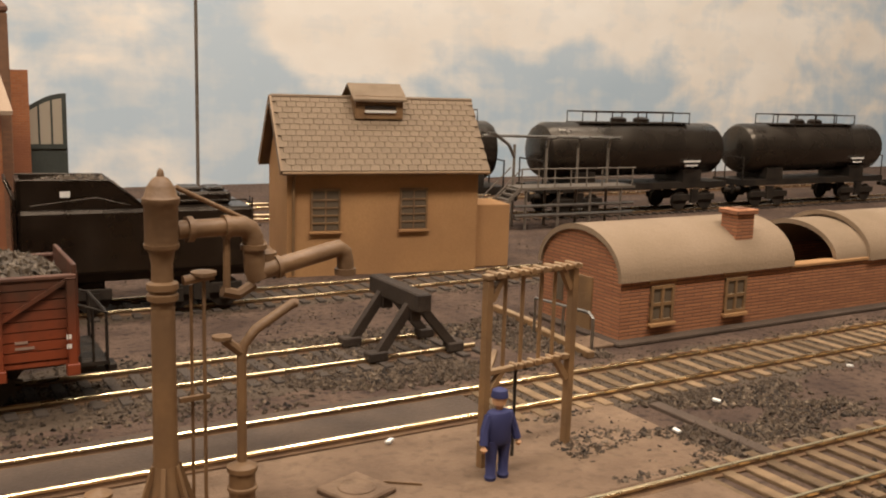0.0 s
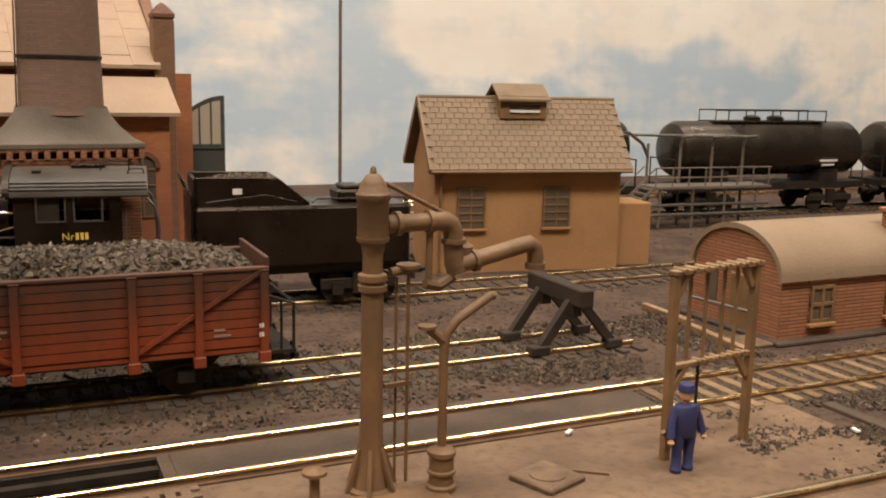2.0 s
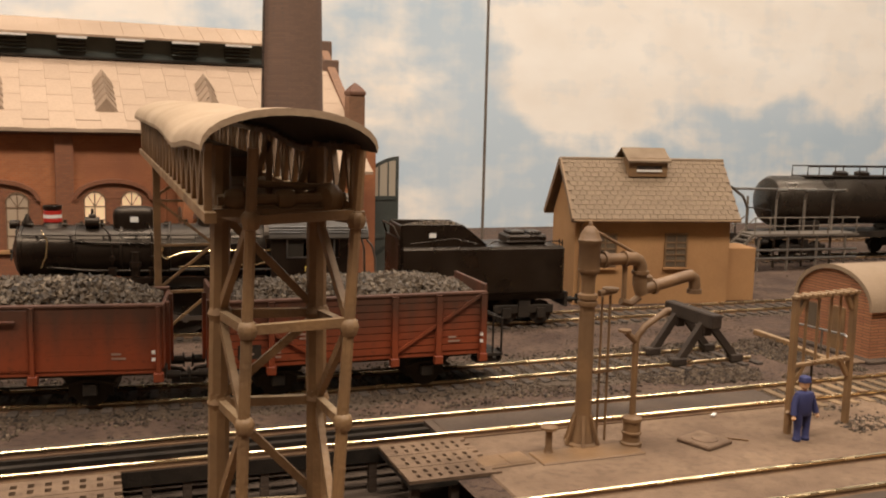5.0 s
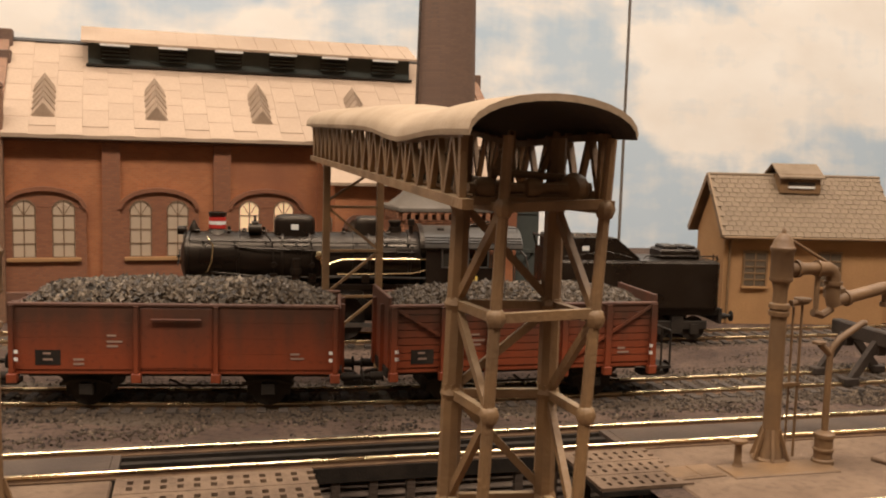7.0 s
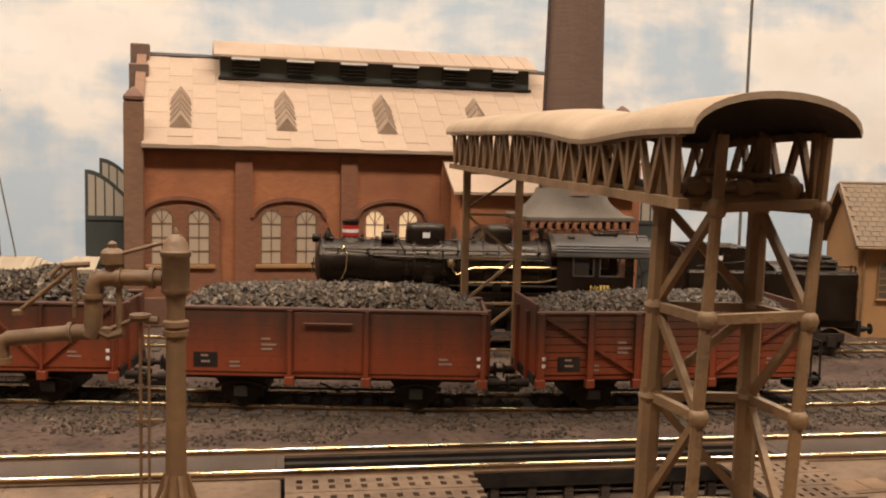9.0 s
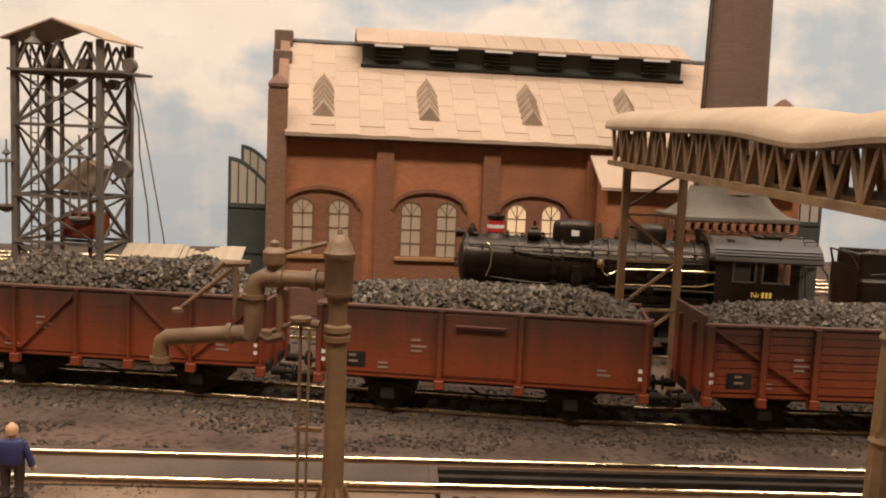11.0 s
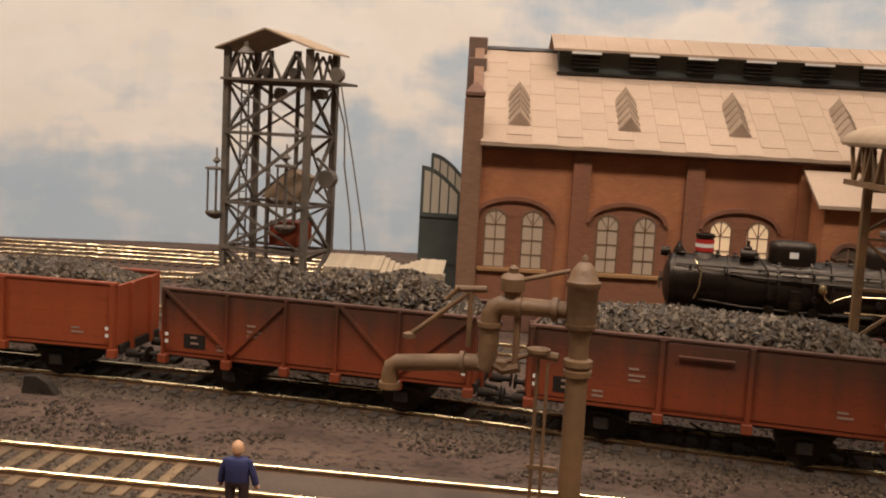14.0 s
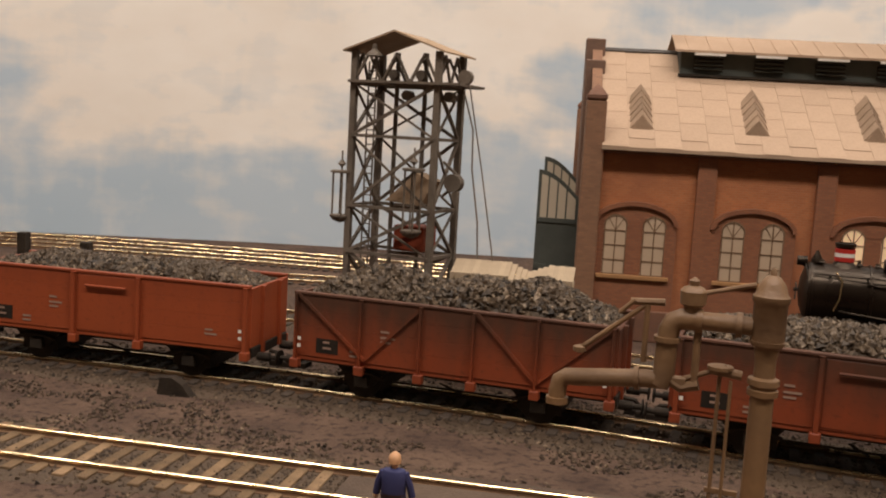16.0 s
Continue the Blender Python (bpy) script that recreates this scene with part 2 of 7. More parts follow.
    dab = noise_fac(nt, mp.outputs[0], 30.0, 8, 0.38, 0.66)
    strokes = calc("MULTIPLY_ADD", streak, 0.13, calc("MULTIPLY_ADD", dab, 0.42, calc("MULTIPLY", drag, 0.22)))
    fac = calc("ADD", f.outputs[0], calc("SUBTRACT", strokes, 0.22), clamp=True)
    cloud = mix_rgb(nt, noise_fac(nt, mp.outputs[0], 14.0, 5, 0.3, 0.7), (0.99, 0.93, 0.83), (0.90, 0.82, 0.71))
    blue = mix_rgb(nt, noise_fac(nt, mp.outputs[0], 5.0, 3), (0.46, 0.575, 0.66), (0.56, 0.65, 0.71))
    link(mix_rgb(nt, fac, blue, cloud), bsdf.inputs["Base Color"])
    bsdf.inputs["Roughness"].default_value = 0.7
    return m


SKY = painted_sky()
EARTH = paint("earth", (0.070, 0.042, 0.029), (0.145, 0.092, 0.062), 0.9, scale=55, fine=1500, bump=0.8, speck=0.8)
SAND = paint("sandy_paving", (0.225, 0.142, 0.085), (0.125, 0.078, 0.049), 0.8, scale=45, fine=1200, bump=0.4, speck=0.45)
BALLAST = stones("ballast", (0.017, 0.0112, 0.0072), (0.088, 0.058, 0.035), (0.26, 0.185, 0.118), 0.85)
COAL = stones("coal", (0.020, 0.0145, 0.0095), (0.100, 0.068, 0.040), (0.33, 0.245, 0.16), 0.5)
# sleeper wood; also the dark colour that stands for shade under the bridge roof
SLEEPER_AND_SHADE = paint("sleeper_wood_and_roof_shade", (0.045, 0.034, 0.028), (0.085, 0.065, 0.05), 0.8, scale=300, fine=2500, bump=0.4, dust=(0.075, 0.054, 0.038), per_piece=0.3)
SLEEPERTAN = paint("tan_sleeper_wood", (0.15, 0.095, 0.05), (0.24, 0.155, 0.085), 0.8, scale=300, fine=2500, bump=0.4, per_piece=0.35)
RAIL = paint("polished_rail", (0.92, 0.72, 0.43), (0.74, 0.55, 0.31), 0.24, 1.0, scale=120, fine=900, bump=0.02)
RUST = paint("rusty_rail_side", (0.20, 0.115, 0.06), (0.13, 0.075, 0.045), 0.7, scale=200, fine=1500, bump=0.2)
BLACK = paint("black_enamel", (0.0080, 0.0050, 0.0034), (0.018, 0.0115, 0.0075), 0.34, scale=70, fine=900, bump=0.02, spec=0.42, sheen=(1.0, 0.80, 0.60))
ROOFGREY = paint("dusty_black_roof", (0.050, 0.040, 0.030), (0.085, 0.068, 0.051), 0.45, scale=60, fine=1200, bump=0.1, spec=0.4)
SKIRT = paint("grey_tan_cement", (0.175, 0.140, 0.105), (0.125, 0.098, 0.072), 0.7, scale=60, fine=1200, bump=0.2)
TANKBLACK = paint("brown_black_tank_paint", (0.014, 0.0105, 0.008), (0.024, 0.018, 0.013), 0.27, scale=50, fine=900, bump=0.03, spec=0.6, sheen=(1.0, 0.82, 0.62))
IRON = paint("dark_iron", (0.019, 0.016, 0.0135), (0.042, 0.032, 0.024), 0.6, scale=150, fine=1500, bump=0.2, sheen=(1.0, 0.80, 0.60))
STEEL = paint("worn_steel", (0.32, 0.29, 0.25), (0.2, 0.18, 0.155), 0.4, 0.9, scale=200, fine=1500, bump=0.05)
BRASS = plain("brass", (0.90, 0.66, 0.36), 0.24, 1.0)
OLDBLACK = paint("sooty_brown_black", (0.034, 0.023, 0.016), (0.062, 0.043, 0.030), 0.65, scale=120, fine=1500, bump=0.25)
WAGONRED = paint("oxide_red_wagon_paint", (0.30, 0.062, 0.026), (0.20, 0.042, 0.022), 0.55, scale=45, fine=900, bump=0.1)
WAGONTOP = paint("sooty_red_wagon_paint", (0.095, 0.046, 0.030), (0.16, 0.075, 0.046), 0.6, scale=45, fine=900, bump=0.1)
CRANE = paint("rusty_brown_cast_iron", (0.220, 0.121, 0.053), (0.130, 0.072, 0.033), 0.55, scale=70, fine=900, bump=0.15, spec=0.45)
TIMBER = paint("brown_weathered_timber", (0.27, 0.150, 0.064), (0.155, 0.087, 0.040), 0.55, scale=90, fine=1100, bump=0.2, dust=(0.36, 0.25, 0.14), spec=0.4)
GIRDER = paint("grey_brown_steelwork", (0.125, 0.10, 0.076), (0.21, 0.168, 0.127), 0.6, scale=90, fine=1200, bump=0.15)
BRICK = brickwork("red_brick", (0.49, 0.170, 0.058), (0.40, 0.132, 0.046), (0.40, 0.19, 0.086), soot=(0.29, 0.105, 0.045))
BRICKHUT = brickwork("orange_brown_brick", (0.40, 0.160, 0.066), (0.30, 0.115, 0.050), (0.19, 0.085, 0.042), 0.0075, 0.0011, bump=1.0, joint=0.2)
SOOTBRICK = brickwork("tan_sooty_brick", (0.28, 0.138, 0.070), (0.22, 0.108, 0.057), (0.22, 0.125, 0.072))
BRICKDARK = brickwork("sooty_brick", (0.20, 0.088, 0.047), (0.155, 0.070, 0.040), (0.16, 0.084, 0.052))
STACKBRICK = brickwork("grey_brown_stack_brick", (0.195, 0.108, 0.066), (0.16, 0.09, 0.057), (0.14, 0.088, 0.06), 0.0024, 0.0009, bump=0.4)
MIDBRICK = brickwork("smoky_brick", (0.31, 0.115, 0.050), (0.245, 0.090, 0.042), (0.22, 0.105, 0.056))
RENDER_ = paint("ochre_plaster", (0.44, 0.235, 0.098), (0.36, 0.19, 0.083), 0.8, scale=40, fine=1200, bump=0.15)
SLAB = paint("pale_sheet_roofing", (0.47, 0.328, 0.22), (0.38, 0.265, 0.178), 0.75, scale=30, fine=1100, bump=0.15, per_piece=0.04)
SHINGLE = paint("brown_roof_tile", (0.24, 0.165, 0.10), (0.19, 0.13, 0.08), 0.7, scale=90, fine=1500, bump=0.25, per_piece=0.06)
ROOFLIGHT = paint("brown_tan_cover_tile", (0.34, 0.235, 0.155), (0.26, 0.178, 0.115), 0.7, scale=70, fine=1300, bump=0.2, per_piece=0.1)
HUTROOF = paint("tan_felt_roof", (0.29, 0.20, 0.125), (0.24, 0.165, 0.10), 0.75, scale=40, fine=1300, bump=0.2)
CREAMROOF = paint("dusty_tan_canopy", (0.43, 0.300, 0.188), (0.34, 0.235, 0.145), 0.75, scale=50, fine=1100, bump=0.15)
GREEN = paint("grey_green_door_paint", (0.085, 0.09, 0.075), (0.065, 0.07, 0.058), 0.6, scale=80, fine=1000, bump=0.1)
WINDOWLIT = plain("lamplit_window_glass", (0.95, 0.66, 0.38), 0.3, 0.0, 0.27)
WINDOWFAINT = plain("faintly_lit_window_glass", (0.50, 0.37, 0.25), 0.3, 0.0, 0.035)
WINDOWDIM = plain("dim_window_glass", (0.12, 0.088, 0.058), 0.25, 0.0, 0.0)
MULLION = plain("window_bar_paint", (0.20, 0.115, 0.06), 0.6)
PALEGLASS = plain("pale_dusty_glass", (0.50, 0.42, 0.31), 0.3)
FADED = plain("faded_marking", (0.30, 0.19, 0.135), 0.7)
WHITE = plain("white_marking_and_gap_light", (0.75, 0.70, 0.62), 0.6)
GOLD = plain("gold_lettering", (0.80, 0.55, 0.12), 0.4)
REDBAND = plain("red_band", (0.45, 0.03, 0.02), 0.4)
LAMPLENS = plain("lit_headlamp_lens", (1.0, 0.95, 0.85), 0.2, 0.0, 4.0)
GLASS = plain("cab_window_glass", (0.035, 0.029, 0.022), 0.08)
CONCRETE = paint("dark_concrete", (0.07, 0.048, 0.034), (0.115, 0.080, 0.056), 0.85, scale=60, fine=1400, bump=0.3)
PALEWOOD = paint("pale_planks", (0.44, 0.335, 0.22), (0.36, 0.275, 0.18), 0.7, scale=90, fine=1200, bump=0.2, per_piece=0.08)
BLUE = plain("blue_work_clothes", (0.028, 0.030, 0.095), 0.7)
WALLPAINT = paint("room_wall_paint", (0.12, 0.10, 0.082), (0.10, 0.085, 0.07), 0.8, scale=3, fine=200, bump=0.05)

# ---- setting ----
s = Shape()
gx = sorted(set([-4.2, 11.0] + [-110 + 5 * i for i in range(53)]))
gy = sorted(set([21.9, 26.9, 27.2, 28.8] + [-45 + 5 * i for i in range(27)] + [88]))
for i in range(len(gx) - 1):
    for j in range(len(gy) - 1):
        cx, cy = (gx[i] + gx[i + 1]) / 2, (gy[j] + gy[j + 1]) / 2
        if -4.2 < cx < 11.0 and (27.2 < cy < 28.8 or (21.9 < cy < 26.9 and cx < 8.6)):
            continue
        s.add([(gx[i], gy[j], 0), (gx[i + 1], gy[j], 0), (gx[i + 1], gy[j + 1], 0), (gx[i], gy[j + 1], 0)], [(0, 1, 2, 3)])
solo("ground", s, EARTH, "brown scattered earth of a model railway yard", "ground", "structure")
s = Shape().box(-112, 152, -47, 90, -3.2, -1.6)
solo("baseboard", s, TIMBER, "thick timber baseboard under the layout", "baseboard", "structure")

# painted board behind the layout, its foot bending towards the viewer at the far end
foot = [(-110, 52), (-75, 63), (-52, 71.5), (-38, 75.5), (-20, 79), (0, 82), (28, 84), (60, 84), (100, 84), (150, 84)]
s = Shape()
s.sheet([[(x, y, z) for z in (-1, 15, 60, 128)] for x, y in foot])
s.sheet([[(x, y + 1.2, z) for z in (128, 60, 15, -1)] for x, y in foot])
solo("backdrop", s, SKY, "painted sky board with cream clouds on blue grey", "backdrop", "structure", smooth=True)
for n, (x0, x1, y0, y1, z0, z1) in enumerate([(-114, -110, -90, 56, -80, 130), (150, 154, -90, 90, -80, 130), (-114, 154, -94, -90, -80, 130)]):
    solo("wall_%d" % (n + 1), Shape().box(x0, x1, y0, y1, z0, z1), WALLPAINT, "plain dim brown wall of the exhibition room", "wall", "structure")
solo("floor", Shape().box(-114, 154, -94, 92, -84, -80), CONCRETE, "dark floor of the exhibition room", "floor", "structure")
solo("ceiling", Shape().box(-114, 154, -94, 92, 130, 134), WALLPAINT, "plain dim ceiling of the exhibition room", "ceiling", "structure")

# ---- tracks ----
HALF = 0.97


def smooth_line(pts, step=0.5):
    """Points at even steps along a smooth curve through pts, given by x."""
    out, n = [], len(pts)
    for i in range(n - 1):
        p0, p1, p2, p3 = pts[max(i - 1, 0)], pts[i], pts[i + 1], pts[min(i + 2, n - 1)]
        m = max(2, int(abs(p2[0] - p1[0]) / step))
        for k in range(m):
            t = k / m
            out.append(tuple(0.5 * (2 * b + (c - a) * t + (2 * a - 5 * b + 4 * c - d) * t * t + (3 * b - a - 3 * c + d) * t ** 3) for a, b, c, d in zip(p0, p1, p2, p3)))
    return [Vector((x, y, 0)) for x, y in out + [pts[-1]]]


def at_x(line, x):
    """Place and heading of a track at x."""
    for a, b in zip(line, line[1:]):
        if a.x <= x <= b.x or a.x >= x >= b.x:
            k = (x - a.x) / (b.x - a.x)
            p = a.lerp(b, k)
            return p, math.degrees(math.atan2(b.y - a.y, b.x - a.x))
    return line[0], 0


def rail_strip(name, line, off, parent, z=0.0, mat=None):
    """One rail: a rusty foot and web with a polished head."""
    foot, head = Shape(), Shape()
    ring_f, ring_h = [], []
    for i, p in enumerate(line):
        d = (line[min(i + 1, len(line) - 1)] - line[max(i - 1, 0)]).normalized()
        nrm = Vector((-d.y, d.x, 0))
        q = p + nrm * off
        ring_f.append([q + nrm * a + Vector((0, 0, z + b)) for a, b in ((-0.11, 0.02), (-0.11, 0.06), (-0.035, 0.08), (-0.035, 0.17), (0.035, 0.17), (0.035, 0.08), (0.11, 0.06), (0.11, 0.02))])
        ring_h.append([q + nrm * a + Vector((0, 0, z + b)) for a, b in ((-0.05, 0.168), (-0.055, 0.235), (-0.035, 0.255), (0.035, 0.255), (0.055, 0.235), (0.05, 0.168))])
    foot.sheet(ring_f)
    head.sheet(ring_h)
    r = part(name, foot, RUST, parent)
    part("rail_head", head, RAIL, r, "brass-coloured worn rail head", smooth=True)


def track(label, pts, sleepers=(), wood=None, spacing=0.72, z=0.0):
    line = smooth_line(pts)
    t = thing("railway_track", label, "track", kind="structure")
    for off in (-HALF, HALF):
        rail_strip("rail", line, off, t, z)
    me = mesh_of("sleeper", Shape().box(-0.16, 0.16, -1.62, 1.62, -0.06, 0.10, 0.02), wood or SLEEPER_AND_SHADE)
    for x0, x1 in sleepers:
        x = x0
        while x < x1:
            p, a = at_x(line, x)
            o = new("sleeper", me)
            o.parent = t
            o.matrix_basis = pose(p.x * U, p.y * U, z * U, 0, 0, a + random.uniform(-1.2, 1.2))
            x += spacing
    return line


W_LINE = track("train track of brass-headed rails on dark sleepers", [(-70, 37.6), (-45, 37.6), (-30, 37.4), (-20, 37.0), (-13, 36.3), (-6, 35.2), (0, 34.3), (6, 33.8), (12, 33.7), (20, 33.75), (27, 33.9)], [(-45, 27)])
F_LINE = track("straight shiny track past the ash pit", [(-70, 28), (-40, 28), (0, 28), (24, 28), (95, 28)], [(-45, -16.6), (24.5, 60)], SLEEPERTAN)
G_LINE = track("foreground track beside the paved platform", [(-70, 20.5), (0, 20.5), (24, 20.5), (95, 20.5)], [(26, 50)], SLEEPERTAN)
L_LINE = track("engine track before the locomotive shed", [(-70, 57), (-45, 53), (-30, 49.3), (-22, 47.7), (-12, 46.2), (-2, 45.0), (8, 43.9), (20, 43.0), (40, 43.0), (60, 44), (95, 46)], [(-36, 52)])
B_LINE = track("siding before the painted backdrop", [(-70, 60), (-45, 64.5), (-20, 65.5), (20, 65.5), (45, 60), (60, 59), (95, 59)], [(-45, 30), (46, 90)])
C_LINE = track("second siding before the painted backdrop", [(-70, 64), (-45, 68.5), (-20, 69), (20, 69), (50, 69), (95, 69)], [(-45, 30)])

# ---- paving between the tracks ----
def slab(name, x0, x1, y0, y1, z0, z1, mat, label, kind="structure"):
    return solo(name, Shape().box(x0, x1, y0, y1, z0, z1, 0.05), mat, label, "paving", kind)


slab("pavement_1", 10.98, 27.5, 21.9, 26.85, -0.3, 0.06, SAND, "sandy concrete platform between the tracks")
slab("pavement_2", -14, -4.1, 21.9, 26.85, -0.3, 0.05, SAND, "sandy concrete platform with a water crane")
slab("pavement_3", -16.3, -4.2, 27.2, 28.8, -0.3, 0.13, CONCRETE, "dark boards between the rails")
slab("pavement_8", 11.0, 24, 27.2, 28.8, -0.3, 0.13, CONCRETE, "dark boards between the rails past the pit")
slab("pavement_4", -16.3, 24, 29.15, 29.75, -0.3, 0.10, CONCRETE, "dark edging beside the rail")
slab("pavement_6", 14.5, 26, 18.9, 19.4, -0.3, 0.1, CONCRETE, "dark edging beside the near rail")
slab("pavement_7", 8, 26, 19.7, 21.3, -0.3, 0.12, SAND, "sandy filling between the rails")


def lumps(name, n, place, size, mat, label, category, seed):
    """Loose angular lumps, each a squashed random solid."""
    rnd = random.Random(seed)
    s = Shape()
    base = [(1, 0, 0), (-1, 0, 0), (0, 1, 0), (0, -1, 0), (0, 0, 1), (0, 0, -1)]
    faces = [(0, 2, 4), (2, 1, 4), (1, 3, 4), (3, 0, 4), (2, 0, 5), (1, 2, 5), (3, 1, 5), (0, 3, 5)]
    for _ in range(n):
        p = place(rnd)
        if p is None:
            continue
        k = size * rnd.uniform(0.5, 1.35)
        m = Matrix.Translation(p) @ Euler([rnd.uniform(0, 6.28) for _ in range(3)]).to_matrix().to_4x4()
        s.add([(x * k * rnd.uniform(0.6, 1.2), y * k * rnd.uniform(0.5, 1.1), z * k * rnd.uniform(0.35, 0.9)) for x, y, z in base], faces, m)
    return s


def bed(line, x0, x1, half, n, size, seed, z=-0.015):
    def place(r):
        p, a = at_x(line, r.uniform(x0, x1))
        o = r.gauss(0, half * 0.62)
        if abs(o) > half * 1.25:
            return None
        return (p.x, p.y + o, z + max(0, 0.04 - 0.01 * abs(o)))
    return lumps("ballast", n, place, size, BALLAST, "", "", seed)


def gravel(label, n, x0, x1, y0, y1, size, seed, mat=BALLAST, thin=1.0):
    def place(r):
        x, y = r.uniform(x0, x1), r.uniform(y0, y1)
        if noise.noise(Vector((x * 0.35, y * 0.5, seed))) < -0.1 * thin:
            return None
        return (x, y, 0.02)
    return solo("gravel", lumps("gravel", n, place, size, mat, "", "", seed), mat, label, "gravel", "stuff")


def bed_sheet(line, x0, x1, half, seed, label):
    """A low dark bank under a track, with an uneven edge."""
    rows = []
    n = int((x1 - x0) / 0.5)
    for i in range(n + 1):
        p, a = at_x(line, x0 + (x1 - x0) * i / n)
        e0, e1 = (half * (1 + 0.28 * noise.noise(Vector((p.x * 0.6, k, seed)))) for k in (0.3, 7.7))
        rows.append([(p.x, p.y - e0, 0.004), (p.x, p.y - e0 * 0.7, 0.035), (p.x, p.y, 0.04), (p.x, p.y + e1 * 0.7, 0.035), (p.x, p.y + e1, 0.004)])
    solo("ballast_bank", Shape().sheet(rows), BALLAST, label, "ballast", "structure", smooth=True)


bed_sheet(W_LINE, -60, 26, 2.5, 1, "dark gravel bank under the coal train")
bed_sheet(F_LINE, -60, -16.4, 2.0, 2, "dark gravel bank of the straight track")
bed_sheet(F_LINE, 24.2, 60, 1.9, 3, "dark gravel bank of the right-hand track")
bed_sheet(L_LINE, -45, 60, 1.7, 4, "dark gravel bank of the engine track")
solo("ballast", bed(W_LINE, -42, 26, 2.5, 26000, 0.10, 3), BALLAST, "dark gravel bed under the coal train's track", "ballast", "stuff")
solo("ballast", bed(F_LINE, -40, -11, 2.0, 9000, 0.085, 4), BALLAST, "dark gravel bed of the straight track", "ballast", "stuff")
solo("ballast", bed(F_LINE, 24, 46, 1.9, 6000, 0.07, 5), BALLAST, "dark gravel between the sleepers", "ballast", "stuff")
solo("ballast", bed(L_LINE, -34, 50, 1.7, 11000, 0.065, 6), BALLAST, "dark gravel bed of the engine track", "ballast", "stuff")
gravel("dark cinders heaped beside the gantry", 4500, 24, 34, 22, 26.4, 0.11, 7)
gravel("dark cinders round the buffer stop", 4500, 20, 31, 30.2, 36.5, 0.12, 8)
gravel("scattered cinders between the tracks", 9000, -42, 22, 29.9, 34.0, 0.085, 9, thin=-0.6)
gravel("scattered grey stones on the earth", 4000, -30, 50, 37.5, 41.5, 0.055, 10, thin=-1.0)
gravel("scattered stones near the backdrop", 1200, -50, 60, 46, 62, 0.12, 11, thin=-1.0)
gravel("cinders beside the foreground track", 900, 24, 40, 17, 26, 0.10, 12)

# ---- locomotive shed ----
SHED = thing("locomotive_shed", "long red brick engine shed with a pale roof", "shed", -11.45, 50.6, 0, 5.0)
LEN, DEEP, EAVE, RIDGE = 26.6, 12.6, 9.35, 14.0
BAY = 5.42
centres = [2.35 + BAY * i for i in range(5)]


def arched(w, z0, z1, n=8, rise=None):
    """Outline of an opening with a round or flat-arched head, about x = 0."""
    rise = rise or w / 2
    return [(-w / 2, z0), (w / 2, z0)] + [(x, z) for x, z in arc(0, z1 - rise, w / 2, 0, 180, n, rise)]


def arch_ring(cx, w, z, rise, t, y0, y1, sh, n=14):
    """A raised band over an opening."""
    o, i_ = arc(cx, z, w / 2 + t, 0, 180, n, rise + t), arc(cx, z, w / 2, 0, 180, n, rise)
    v = [(x, y, z_) for y in (y0, y1) for x, z_ in o + i_]
    m = n + 1
    f = []
    for k in range(n):
        f += [(k, k + 1, m + k + 1, m + k), (2 * m + k, 3 * m + k, 3 * m + k + 1, 2 * m + k + 1), (k, 2 * m + k, 2 * m + k + 1, k + 1), (m + k, m + k + 1, 3 * m + k + 1, 3 * m + k)]
    f += [(0, m, 3 * m, 2 * m), (n, 2 * m + n, 3 * m + n, m + n)]
    return sh.add(v, f)


wall = Shape()
wall.box(0.1, LEN - 0.1, 0.25, DEEP - 0.25, 0, EAVE)
part("wall", wall, BRICK, SHED, "red brick recessed wall, sooty in patches")
for x0 in (0.0, LEN - 0.5):
    gab = Shape()
    gab.add([(x, y, z) for x in (x0, x0 + 0.5) for y, z in ((0.05, 0), (DEEP - 0.05, 0), (DEEP - 0.05, EAVE + 0.3), (DEEP / 2, RIDGE + 0.55), (0.05, EAVE + 0.3))],
            [(0, 1, 2, 3, 4), (9, 8, 7, 6, 5), (0, 5, 6, 1), (1, 6, 7, 2), (2, 7, 8, 3), (3, 8, 9, 4), (4, 9, 5, 0)])
    part("gable_wall", gab, SOOTBRICK, SHED)
for i in range(6):
    x = i * BAY - 0.38
    pil = Shape().box(max(x, 0), x + 0.86, -0.02, 0.4, 0, EAVE - 0.5)
    part("pilaster", pil, MIDBRICK if i in (1, 2, 4) else BRICK, SHED)
